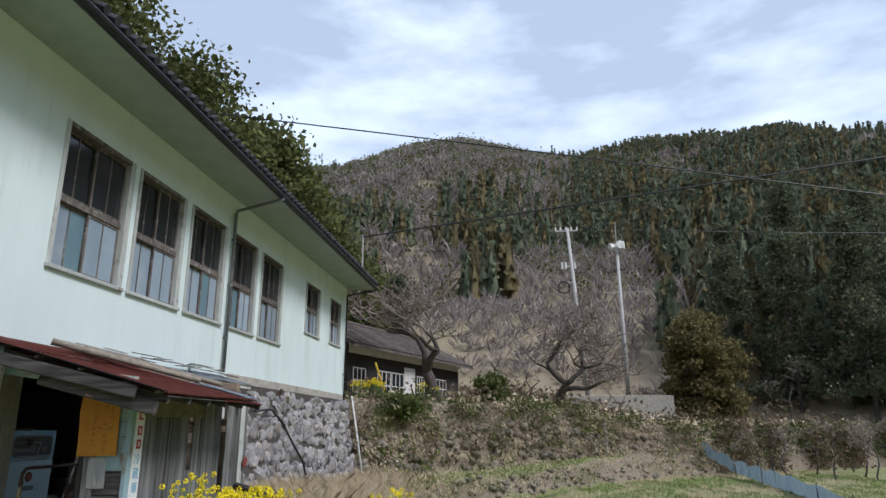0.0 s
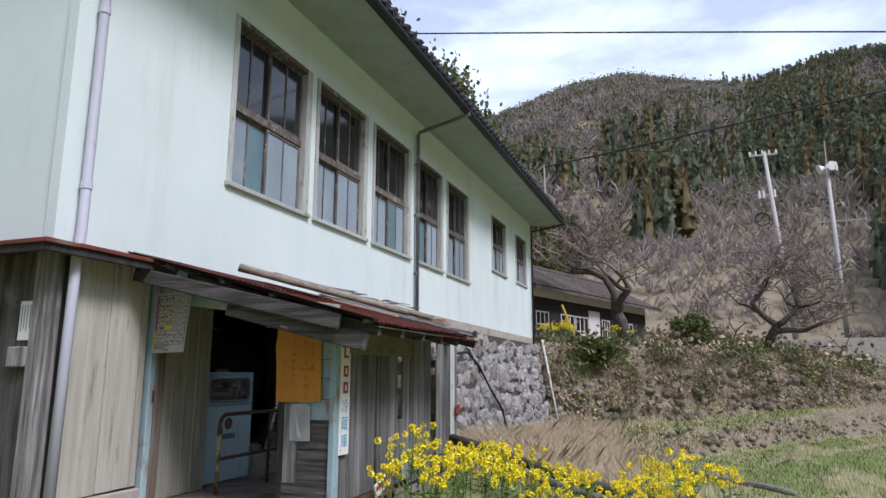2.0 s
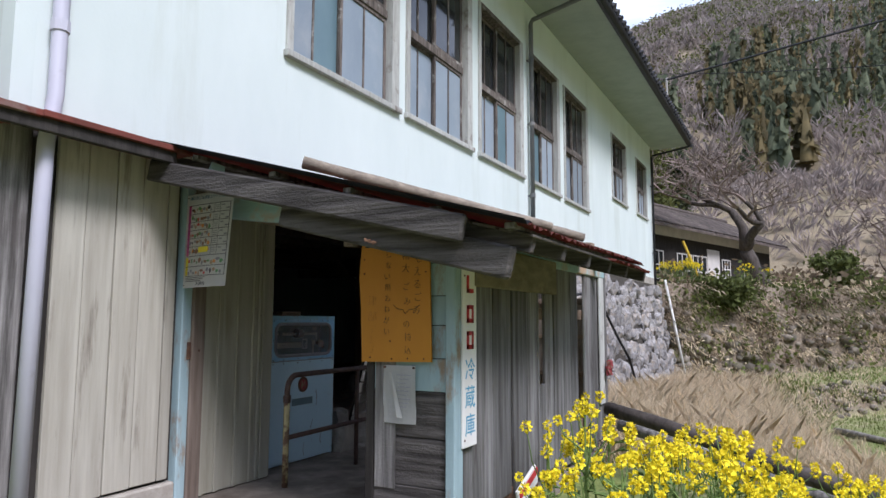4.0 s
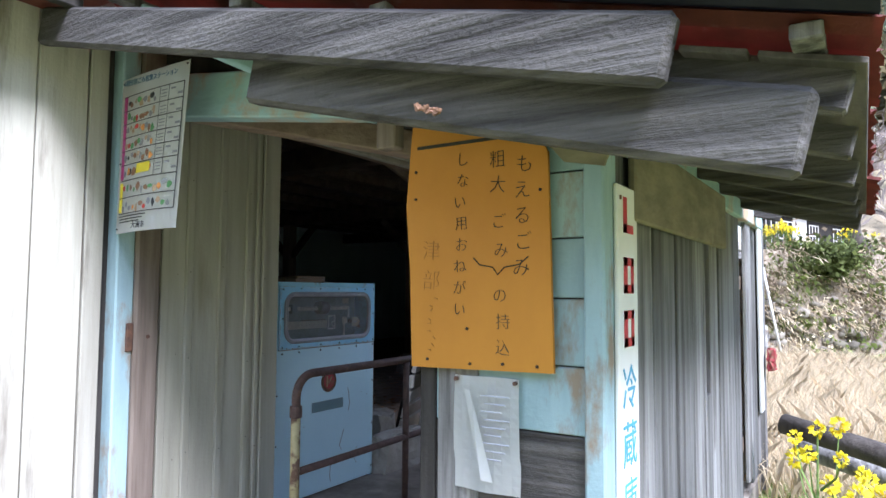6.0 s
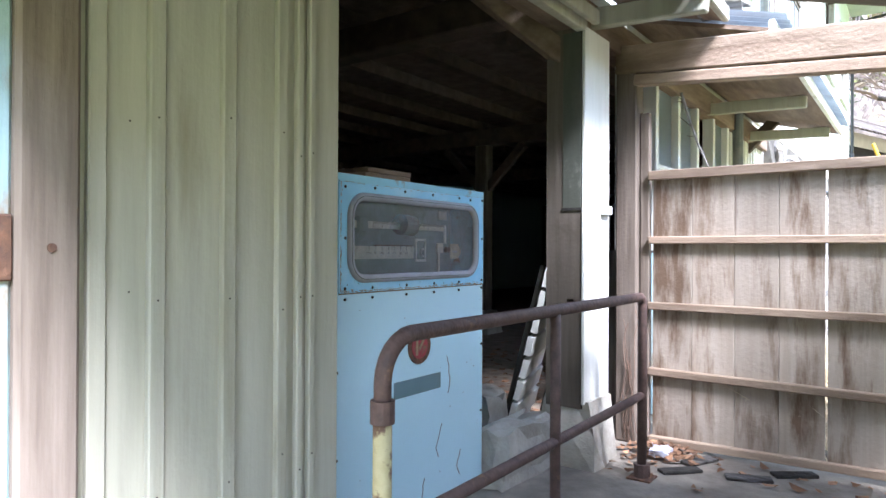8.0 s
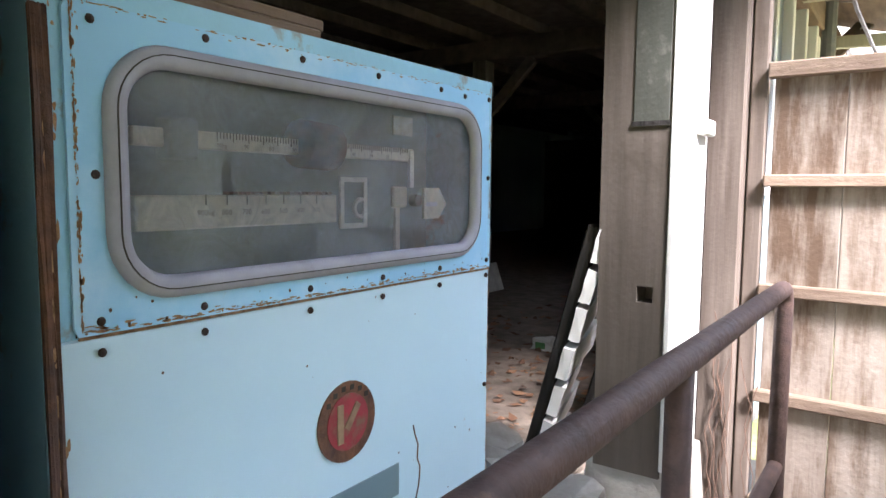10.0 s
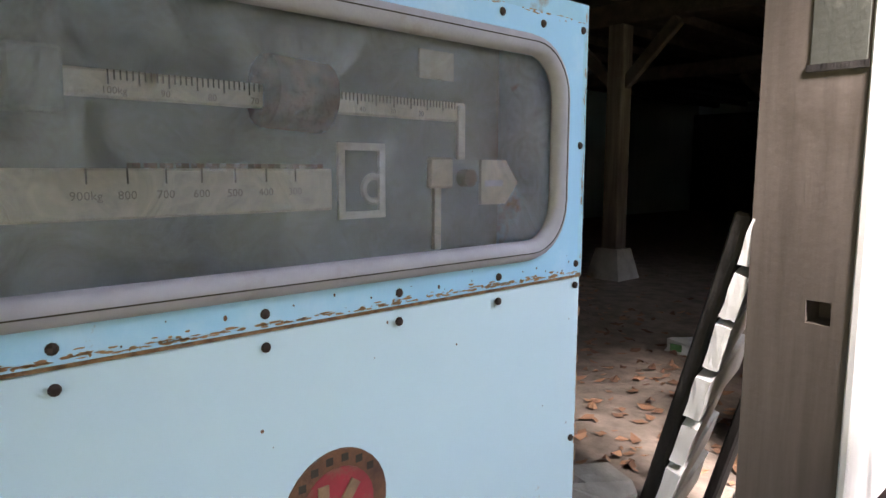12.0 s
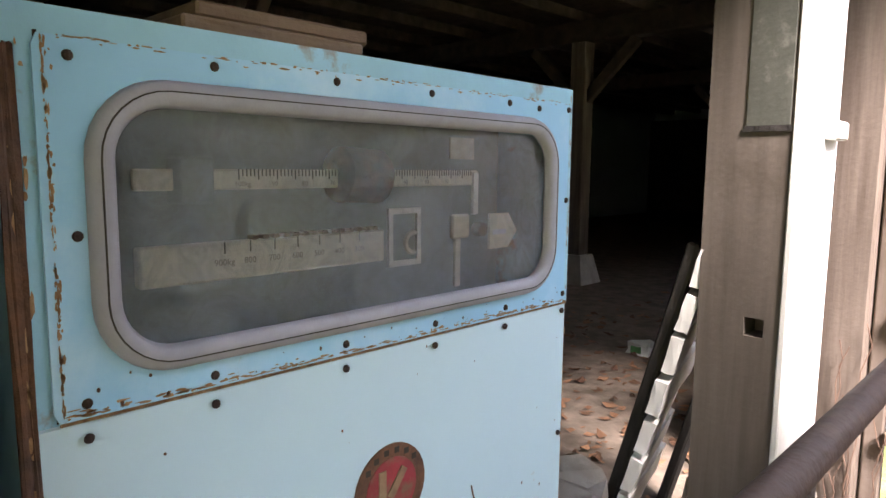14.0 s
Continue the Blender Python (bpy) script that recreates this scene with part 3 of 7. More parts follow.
# main roof with overhang, tile rows and fascia
OV, EZ = -4.98, 6.36
roof = thing("main_roof", "dark tiled gable roof with a deep eave and black fascia", "roof", kind="structure")
sl = (RIDGE_Z + 0.22 - (EZ + 0.1)) / (RIDGE_X - OV)
bm = bmesh.new()
for sgn in (1, -1):
    x_e = OV if sgn > 0 else 2 * RIDGE_X - OV
    vs = [(x_e, Y0 - 0.55, EZ + 0.10), (RIDGE_X, Y0 - 0.55, RIDGE_Z + 0.22), (RIDGE_X, Y1 + 0.35, RIDGE_Z + 0.22), (x_e, Y1 + 0.35, EZ + 0.10)]
    top = [bm.verts.new(v) for v in vs]
    low = [bm.verts.new((v[0], v[1], v[2] - 0.06)) for v in vs]
    bm.faces.new(top)
    bm.faces.new(low[::-1])
    for i in range(4):
        bm.faces.new((top[i], low[i], low[(i + 1) % 4], top[(i + 1) % 4]))
bmesh.ops.recalc_face_normals(bm, faces=bm.faces[:])
part("roof_deck", bm, M["roof_tile"], roof)
part("soffit", boxbm((OV + 0.02, Y0 - 0.5, EZ - 0.02), (FX + 0.002, Y1 + 0.3, EZ + 0.02)), M["soffit"], roof, "pale green boarded soffit with eave shade in its colour")
part("fascia", boxbm((OV - 0.03, Y0 - 0.55, EZ - 0.05), (OV + 0.02, Y1 + 0.35, EZ + 0.09)), M["black_metal"], roof, "black fascia board")
# rounded tile ends along the eave
bm = bmesh.new()
tube(bm, [(OV + 0.10, 0, EZ + 0.115), (OV - 0.9, 0, EZ + 0.115 + 1.0 * abs(sl))], 0.065, 8)
tile_mesh = bpy.data.meshes.new("roof_tile")
bm.to_mesh(tile_mesh)
bm.free()
tile_mesh.materials.append(M["roof_tile"])
n_t = int((Y1 - Y0 + 0.85) / 0.235)
for i in range(n_t):
    o = new("roof_tile", tile_mesh)
    o.parent = roof
    o.location = (0, Y0 - 0.45 + i * 0.235, random.uniform(-0.006, 0.006))
part("gutter", tube(bmesh.new(), [(OV + 0.06, Y0 - 0.5, EZ - 0.01), (OV + 0.06, Y1 + 0.3, EZ - 0.03)], 0.05, 8), M["black_metal"], roof, "black half-round gutter")


def window(i, y0, y1, z0, z1, small=False):
    w = thing("window_%d" % (i + 1), "tall sliding wooden sash window with clear upper and frosted lower panes" if not small else "small weathered sliding sash window with dark panes", "window", "upper storey windows", "structure")
    x = FX - 0.10
    fr = 0.055
    zm = z0 + (z1 - z0) * (0.475 if not small else 0.5)
    jw = 0.075 if not small else 0.05
    for a, b in ((y0 - 0.02, y0 + fr), (y1 - fr, y1 + jw)):
        part("window_jamb", boxbm((x - 0.06, a, z0 - 0.02), (FX + 0.022, b, z1 + 0.02), 0.004), M["jamb_pale"], w, "chalky pale jamb")
    part("window_head", boxbm((x - 0.06, y0 + fr, z1 - fr), (FX + 0.028, y1 - fr, z1 + 0.012), 0.004), M["sash"], w)
    part("transom", boxbm((x - 0.05, y0 + fr, zm - 0.045), (x + 0.055, y1 - fr, zm + 0.045), 0.004), M["sash"], w)
    part("window_sill", boxbm((x - 0.06, y0 - 0.04, z0 - 0.045), (FX + 0.05, y1 + jw + 0.02, z0 + 0.010), 0.005), M["jamb_pale"], w)
    for lev, (a, b) in enumerate(((z0 + 0.015, zm - 0.045), (zm + 0.045, z1 - fr))):
        ym = (y0 + y1) / 2
        for k, (c, d) in enumerate(((y0 + fr, ym + 0.025), (ym - 0.025, y1 - fr))):
            xs = x + (0.025 if k else -0.012)
            sash = bmesh.new()
            st = 0.038
            box(sash, (xs - 0.015, c, a), (xs + 0.015, c + st, b), 0.003)
            box(sash, (xs - 0.015, d - st, a), (xs + 0.015, d, b), 0.003)
            box(sash, (xs - 0.015, c + st, a), (xs + 0.015, d - st, a + st * 1.2), 0.003)
            box(sash, (xs - 0.015, c + st, b - st), (xs + 0.015, d - st, b), 0.003)
            box(sash, (xs - 0.012, (c + d) / 2 - 0.011, a + st), (xs + 0.012, (c + d) / 2 + 0.011, b - st))
            s = part("sash", sash, M["sash"], w)
            for h in range(2):
                e, f = (c + st, (c + d) / 2 - 0.011) if h == 0 else ((c + d) / 2 + 0.011, d - st)
                mt = M["clear_pane"] if lev else M["frost_pane"]
                if not lev and (i, k, h) in ((0, 0, 1), (2, 1, 0), (5, 0, 0), (3, 0, 1)):
                    mt = M["teal_pane"]
                part("pane", boxbm((xs - 0.004, e, a + st), (xs + 0.002, f, b - st)), mt, s)
    return w


for i, o in enumerate(WINDOWS):
    window(i, *o, small=i > 4)


def downpipe(y, z0, z1, r, mat, label, bracket_z, x=FX + 0.07, top=None, foot=None):
    p = thing("downpipe", label, "pipe", kind="")
    pts = (foot or [(x, y, z0)]) + [(x, y, z1)] + (top or [])
    part("pipe", tube(bmesh.new(), pts, r, 10), mat, p, smooth=True)
    for z in bracket_z:
        bm = tube(bmesh.new(), [(x, y, z - 0.03), (x, y, z + 0.03)], r + 0.008, 10)
        box(bm, (FX, y - 0.015, z - 0.012), (x, y + 0.015, z + 0.012))
        part("bracket", bm, mat, p)
    return p


downpipe(5.84, 0.35, 6.2, 0.042, M["pvc"], "grey lilac plastic downpipe at the wall corner", (3.0, 4.6, 5.6), top=[(FX + 0.12, 5.84, 6.33)], foot=[(FX + 0.13, 5.75, 0.35), (FX + 0.13, 5.77, 2.34), (FX + 0.07, 5.84, 2.62)])
downpipe(13.06, 2.6, 5.98, 0.035, M["pipe_dark"], "thin dark grey downpipe between the windows", (3.3, 4.4, 5.4), top=[(FX + 0.1, 13.06, 6.04), (OV + 0.1, 13.06, 6.27), (OV + 0.06, 13.06, 6.32)])
downpipe(22.7, 0.3, 6.0, 0.03, M["black_metal"], "thin dark downpipe at the far corner", (3.3, 5.2), top=[(FX + 0.1, 22.7, 6.06), (OV + 0.1, 22.9, 6.27), (OV + 0.06, 22.9, 6.32)])
# corner trim strip and base flashing of the upper wall
tagged(obj("trim", boxbm((FX - 0.1, Y0 - 0.012, ZB), (FX + 0.012, Y0 + 0.1, ZT)), M["plaster"]), "pale corner bead of the mortar wall", "trim", kind="structure")
tagged(obj("trim", boxbm((FX - 0.14, 13.4, ZB - 0.05), (FX + 0.03, Y1, ZB + 0.14), 0.01), M["concrete"]), "concrete ledge on the stone wall", "trim", kind="structure")


# ---- lower storey walls ----
def plank_run(parent, name, axis_xy, start, end, fixed, z0, z1, width, thick, mat, gap=0.006, jitter=0.01, skip=(), top=None, lean=0.0):
    """Upright planks side by side along x or y."""
    c = start
    k = 0
    made = []
    while c < end - 0.02:
        w = min(width * random.uniform(0.85, 1.15), end - c)
        a, b = c + gap / 2, c + w - gap / 2
        zt = (top(c) if top else z1) + random.uniform(-jitter, jitter)
        zb = z0 + random.uniform(-jitter, jitter)
        o = random.uniform(-0.006, 0.006)
        if k not in skip:
            if axis_xy == "y":
                lo, hi = (fixed - thick + o, a, zb), (fixed + o, b, zt)
            else:
                lo, hi = (a, fixed + o, zb), (b, fixed + thick + o, zt)
            m = None
            if lean:
                cy, an = (a + b) / 2, radians(random.uniform(-lean, lean))
                pv = Vector((fixed, cy, zt)) if axis_xy == "y" else Vector((cy, fixed, zt))
                m = Matrix.Translation(pv) @ Matrix.Rotation(an, 4, "X" if axis_xy == "y" else "Y") @ Matrix.Translation(-pv)
            made.append(part(name, boxbm(lo, hi, 0.004, m), mat, parent))
        c += w
        k += 1
    return made


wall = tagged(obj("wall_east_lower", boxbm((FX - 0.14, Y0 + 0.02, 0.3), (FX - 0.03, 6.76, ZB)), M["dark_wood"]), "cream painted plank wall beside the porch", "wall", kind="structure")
plank_run(wall, "plank", "y", 5.92, 6.72, FX, 0.46, 2.44, 0.165, 0.028, M["pale_wood"])
part("plinth", boxbm((FX - 0.1, Y0, 0.1), (FX + 0.03, 6.76, 0.45), 0.012), M["concrete"], wall, "rough concrete plinth")
part("corner_post", boxbm((FX - 0.12, Y0 - 0.03, 0.12), (FX + 0.02, Y0 + 0.12, 2.44), 0.008), M["grey_wood"], wall, "grey weathered corner post")
ws = tagged(obj("wall_south_lower", boxbm((BX, Y0 + 0.03, 0.1), (FX - 0.12, Y0 + 0.12, ZB)), M["dark_wood"]), "silvered plank wall under the gable", "wall", kind="structure")
# plank colour darkened to carry the shade under the pent eave
M["dark_plank"] = surf("shade_darkened_planks", (0.12, 0.108, 0.098), (0.035, 0.031, 0.028), 0.9, (22, 22, 1.4), 0.5, (0.2, 0.19, 0.175), 1.8, (0.6, 0.78), spread=0.3)
plank_run(ws, "plank", "x", -9.0, -6.14, Y0, 0.2, 2.42, 0.2, 0.025, M["dark_plank"])
part("bracket_block", boxbm((-6.3, Y0 - 0.06, 1.5), (-6.12, Y0, 1.66), 0.01), M["grey_wood"], ws)

# jamb and batten wall
jamb = tagged(obj("door_jamb", boxbm((FX - 0.06, 6.755, 0.3), (FX + 0.035, 6.83, 2.44), 0.006), M["blue_wood"]), "flaking light blue door jamb", "door jamb", kind="structure")
part("jamb_post", boxbm((FX - 0.05, 6.83, 0.3), (FX + 0.05, 6.935, 2.42), 0.008), M["brown_wood"], jamb, "bare brown wooden post")
part("hinge", boxbm((FX + 0.03, 6.80, 1.19), (FX + 0.044, 6.828, 1.30), 0.003), M["rust"], jamb, "rusty iron hinge")
part("knot", tube(bmesh.new(), [(FX + 0.045, 6.885, 1.245), (FX + 0.053, 6.885, 1.245)], 0.008, 10), M["rust"], jamb, "rusty bolt head")
bw = tagged(obj("wall_batten", boxbm((FX - 0.12, 6.94, 0.3), (FX - 0.02, 7.63, 2.44)), M["green_wood"]), "pale green board and batten wall beside the weighing scale", "wall", kind="structure")
for a, b in ((6.945, 7.10), (7.10, 7.27), (7.27, 7.42), (7.42, 7.525), (7.53, 7.625)):
    part("board", boxbm((FX - 0.02, a + 0.002, 0.31), (FX - 0.002, b - 0.002, 2.42), 0.003), M["green_wood"], bw)
for c, w in ((6.98, 0.035), (7.10, 0.036), (7.27, 0.036), (7.42, 0.032), (7.475, 0.02), (7.515, 0.02)):
    part("batten", boxbm((FX - 0.002, c - w / 2, 0.31), (FX + 0.016, c + w / 2, 2.42), 0.003), M["green_wood"], bw)
bm = bmesh.new()
for y in (7.05, 7.1, 7.27, 7.42, 7.475, 7.515):
    for z in (0.75, 1.15, 1.5, 1.9):
        zn = z + random.uniform(-0.05, 0.05)
        xn = FX + 0.0145 if y > 7.06 else FX - 0.004
        tube(bm, [(xn, y, zn), (xn + 0.003, y, zn)], 0.0022, 6)
part("crack", boxbm((FX - 0.004, 7.5255, 0.4), (FX + 0.003, 7.5305, 2.40)), M["dark_wood"], bw, "dark split between the boards")
part("nail_heads", bm, M["bolt"], bw, "rusty nail heads")

# beam over the opening, post, and what closes the far end
lint = tagged(obj("lintel", beam(bmesh.new(), (FX - 0.02, 6.95, 2.30), (FX - 0.02, 13.4, 2.30), 0.12, 0.16), M["brown_wood_y"]), "pale green timber beam over the opening", "beam", kind="structure")
part("track", boxbm((FX + 0.03, 7.0, 2.20), (FX + 0.075, 9.06, 2.25), 0.004), M["green_wood"], lint, "grooved sliding door track")
part("track", boxbm((FX + 0.10, 7.0, 2.22), (FX + 0.13, 9.06, 2.28), 0.004), M["green_wood"], lint, "grooved sliding door track")
post = thing("porch_post", "thick wooden post, brown inside and flaking white outside, on a concrete foot", "post", kind="structure")
bm = bmesh.new()
gx3, gz3 = (-6.11, -6.01, -5.97, -5.94), (0.56, 0.995, 1.035, 2.22)
fg = [[bm.verts.new((x, 9.04, z)) for x in gx3] for z in gz3]
bk = [[bm.verts.new((x, 9.30, z)) for x in (gx3[0], gx3[3])] for z in (gz3[0], gz3[3])]
for j in range(3):
    for i in range(3):
        if (i, j) != (1, 1):
            bm.faces.new((fg[j][i], fg[j][i + 1], fg[j + 1][i + 1], fg[j + 1][i]))
rim = [fg[1][1], fg[1][2], fg[2][2], fg[2][1]]
deep = [bm.verts.new((v.co.x, 9.11, v.co.z)) for v in rim]
for i in range(4):
    bm.faces.new((rim[i], rim[(i + 1) % 4], deep[(i + 1) % 4], deep[i]))
bm.faces.new(deep)
bm.faces.new((bk[0][1], bk[0][0], bk[1][0], bk[1][1]))
bm.faces.new([*fg[0]] + [bk[0][1], bk[0][0]])
bm.faces.new([*fg[3]][::-1] + [bk[1][0], bk[1][1]])
bm.faces.new([fg[j][0] for j in range(4)][::-1] + [bk[0][0], bk[1][0]])
bm.faces.new([fg[j][3] for j in range(4)] + [bk[1][1], bk[0][1]])
bmesh.ops.recalc_face_normals(bm, faces=bm.faces[:])
part("shaft", bm, M["post_wood"], post)
part("face_board", boxbm((-5.94, 9.035, 0.58), (-5.925, 9.31, 2.22), 0.003), M["white_wood"], post, "flaking white painted board")
# thin darker plate and black strip stand in for a cut-back recess and its edge
part("patch", boxbm((-6.03, 9.0365, 1.43), (-5.945, 9.0405, 2.2), 0.001), M["recess_patch"], post, "dark grey green plate in place of the post's cut-back recess")
part("groove", boxbm((-6.035, 9.0355, 1.422), (-5.942, 9.0405, 1.434)), M["dark_wood"], post)
part("catch", boxbm((-5.925, 9.2, 1.41), (-5.90, 9.29, 1.45), 0.004), M["white_wood"], post, "white wooden latch block")
bm = bmesh.new()
r = bmesh.ops.create_cone(bm, segments=4, radius1=0.225, radius2=0.165, depth=0.44, cap_ends=True)
bmesh.ops.rotate(bm, verts=bm.verts[:], matrix=Matrix.Rotation(radians(45), 3, "Z"))
bmesh.ops.subdivide_edges(bm, edges=bm.edges[:], cuts=2, use_grid_fill=True)
for v in bm.verts:
    v.co += Vector([random.uniform(-0.012, 0.012) for _ in range(3)])
bmesh.ops.translate(bm, verts=bm.verts[:], vec=(-6.02, 9.17, 0.37))
part("footing", bm, M["concrete"], post, "broken concrete foot")

# low concrete kerb of the scale pit and rubble
def rough_block(lo, hi, amount=0.015, cuts=3):
    bm = boxbm(lo, hi)
    bmesh.ops.subdivide_edges(bm, edges=bm.edges[:], cuts=cuts, use_grid_fill=True)
    for v in bm.verts:
        v.co += Vector([random.uniform(-amount, amount) for _ in range(3)])
    return bm


tagged(obj("concrete_kerb", rough_block((-6.22, 8.60, 0.28), (-6.06, 9.02, 0.52)), M["concrete"]), "crumbling concrete kerb beside the scale", "kerb")
tagged(obj("concrete_lump", rough_block((-6.42, 8.78, 0.28), (-6.25, 8.99, 0.60), 0.025), M["concrete"]), "broken lump of concrete on the dirt floor", "rubble")

# boards and gate across the far end of the porch
gb = thing("gate_surround", "brown timber posts and beam framing the plank gate", "frame", kind="structure")
part("upright", boxbm((-5.99, 9.56, 0.3), (-5.885, 9.66, 2.2), 0.006), M["brown_wood"], gb)
part("upright", boxbm((-5.88, 9.60, 0.3), (-5.835, 9.64, 1.93), 0.004), M["brown_wood"], gb)
part("head_beam", beam(bmesh.new(), (-5.99, 9.6, 2.20), (-4.1, 9.6, 2.06), 0.10, 0.14), M["brown_wood_x"], gb)
part("head_rail", beam(bmesh.new(), (-5.90, 9.58, 2.09), (-4.1, 9.58, 1.95), 0.06, 0.055), M["brown_wood_x"], gb)
gate = thing("plank_gate", "water-stained plank gate with five horizontal rails", "gate")
x = -5.815
k = 0
while x < -4.2:
    w = 0.19 * random.uniform(0.9, 1.15)
    b = min(x + w, -4.17)
    part("board", boxbm((x + 0.0004, 9.60, 0.34 + random.uniform(-0.01, 0.01)), (b - 0.0004 - (0.008 if k == 3 else 0.003 if k == 5 else 0), 9.618, 1.60 + random.uniform(-0.006, 0.006)), 0.002), M["gate_board"], gate)
    x = b + 0.001
    k += 1
for i, z in enumerate((1.615, 1.30, 0.98, 0.66, 0.33)):
    sag = (0.0, 0.0, -0.005, -0.015, 0.02)[i]
    part("rail", beam(bmesh.new(), (-5.83, 9.585, z), (-4.17, 9.585, z + sag), 0.035, 0.036 if i else 0.045, 0.004), M["brown_wood_x"], gate)

# wall and pent eave beyond the gate
wb = tagged(obj("wall_beyond", boxbm((FX - 0.12, 9.70, 0.2), (FX - 0.02, 13.9, 1.25)), M["grey_wood"]), "row of white mullioned frosted windows over boards beyond the gate", "wall", kind="structure")
part("header", boxbm((FX - 0.12, 9.70, 2.28), (FX - 0.02, 13.9, ZB)), M["green_wood"], wb)
plank_run(wb, "board", "y", 9.72, 13.9, FX, 0.3, 1.24, 0.22, 0.025, M["blue_wood"], gap=0.01)
y = 9.72
k = 0
while y < 11.5:
    part("mullion", boxbm((FX - 0.06, y, 1.25), (FX + 0.02, y + 0.05, 2.28), 0.004), M["white_wood"], wb)
    if k not in (0, 3):
        part("pane", boxbm((FX - 0.03, y + 0.05, 1.25), (FX - 0.026, y + 0.43, 2.28)), M["milk_pane"], wb)
        part("glazing_bar", boxbm((FX - 0.04, y + 0.05, 1.74), (FX - 0.01, y + 0.43, 1.765)), M["white_wood"], wb)
    y += 0.43
    k += 1
part("mullion", boxbm((FX - 0.06, y, 1.25), (FX + 0.02, y + 0.06, 2.28), 0.004), M["white_wood"], wb)
for yy in np.arange(y + 0.08, 13.85, 0.115):
    part("batten", boxbm((FX - 0.05, yy, 1.245), (FX - 0.005, yy + 0.075, 2.285), 0.003), M["white_wood"], wb)
part("eave_strip", boxbm((FX - 0.02, 9.71, 2.285), (FX + 0.03, 13.9, 2.34), 0.004), M["white_wood"], wb)
tagged(obj("downpipe", tube(bmesh.new(), [(FX + 0.06, 12.05, 0.3), (FX + 0.06, 12.05, 2.4)], 0.04, 10), M["pipe_dark"]), "dark grey downpipe beside the white batten wall", "pipe")

# ---- lean-to ----
RX1, RY0, RY1 = -3.52, 6.46, 9.12


def roof_z(x):
    return 2.50 - 0.268 * (x + 6.0)


# dark boards added below the iron sheet to hide it and block light
M["sheathing"] = surf("light_blocking_roof_boards", (0.15, 0.135, 0.12), (0.05, 0.045, 0.04), 0.9, (18, 2, 18), 0.3, (0.24, 0.22, 0.2), 2.0, (0.6, 0.75), spread=0.3)
lean = thing("lean_to_roof", "sagging lean-to roof of rusty red iron, zinc sheet and bark slats", "roof", kind="structure")


def corrugated(x0, x1, y0, y1, lift, pitch=0.076, amp=0.011, tear=0.0):
    """Corrugated sheet, waves running down the slope."""
    bm = bmesh.new()
    ys = np.arange(y0, y1 + 1e-6, pitch / 4)
    rows = []
    for s in range(7):
        f = s / 6
        row = []
        for i, y in enumerate(ys):
            xx = x0 + (x1 - x0) * f
            if s == 6:
                xx += random.uniform(-tear, tear)
            zz = roof_z(xx) + lift + amp * math.sin(2 * math.pi * y / pitch) + 0.008 * math.sin(y * 2.1 + xx)
            row.append(bm.verts.new((xx, y, zz)))
        rows.append(row)
    for a, b in zip(rows, rows[1:]):
        for i in range(len(ys) - 1):
            bm.faces.new((a[i], b[i], b[i + 1], a[i + 1]))
    bmesh.ops.solidify(bm, geom=bm.faces[:], thickness=0.003)
    return bm


part("iron_sheet", corrugated(-5.2, RX1, RY0, 8.6, 0.02, tear=0.01), M["rust_sheet"], lean, "rusty red corrugated iron sheet")
part("iron_sheet", corrugated(-4.2, RX1, 8.6, 8.9, 0.02, tear=0.01), M["rust_sheet"], lean, "rusty red corrugated iron sheet")
part("iron_sheet", corrugated(-6.0, -5.1, RY0, 8.6, 0.035), M["rust_sheet"], lean, "rusty red corrugated iron sheet")
part("iron_sheet", corrugated(-4.0, RX1 + 0.015, 7.9, RY1 - 0.03, -0.022, tear=0.012), M["rust_sheet"], lean, "second rusty sheet lapped under the eave")
part("zinc_sheet", corrugated(-4.3, RX1 - 0.06, 8.6, RY1, 0.035), M["grey_sheet"], lean, "dented grey zinc sheet")
part("zinc_sheet", corrugated(-6.0, -5.25, 9.74, 13.0, 0.03), M["grey_sheet"], lean, "dented grey zinc sheet")
for k in range(26):
    y = 7.75 + k * 0.2 + random.uniform(-0.05, 0.05)
    L = random.uniform(0.7, 1.3) if y < 9.8 else random.uniform(0.5, 0.8)
    x = -5.95 + random.uniform(0, 0.35)
    xe = min(x + L, -4.3)
    if 8.2 < y < 14:
        xe = min(xe, -5.5)
    z = 0.08 + random.uniform(0, 0.09)
    part("slat", beam(bmesh.new(), (x, y, roof_z(x) + z), (xe, y + random.uniform(-0.12, 0.12), roof_z(xe) + z + random.uniform(-0.01, 0.05)), random.uniform(0.08, 0.16), 0.012, 0.003), M["slat"], lean)
for y in (6.62, 7.08, 7.55, 8.02, 8.5, 9.1, 9.6):
    xr = -5.98 if y < 8.7 else -4.22
    xl = RX1 - 0.04 if y < 9.2 else -3.95
    part("rafter", beam(bmesh.new(), (xr, y, roof_z(xr) - 0.06), (xl, y, roof_z(xl) - 0.06), 0.055, 0.085, 0.005), M["grey_wood_x"], lean)
for x in (-5.6, -5.0, -4.5, -4.0, -3.62):
    part("purlin", beam(bmesh.new(), (x, RY0 + 0.02, roof_z(x) - 0.003), (x, 8.6 if -5.3 < x < -4.1 else (9.75 if x < -4.1 else RY1), roof_z(x) - 0.003), 0.05, 0.028, 0.003), M["grey_wood"], lean)
x = -5.42
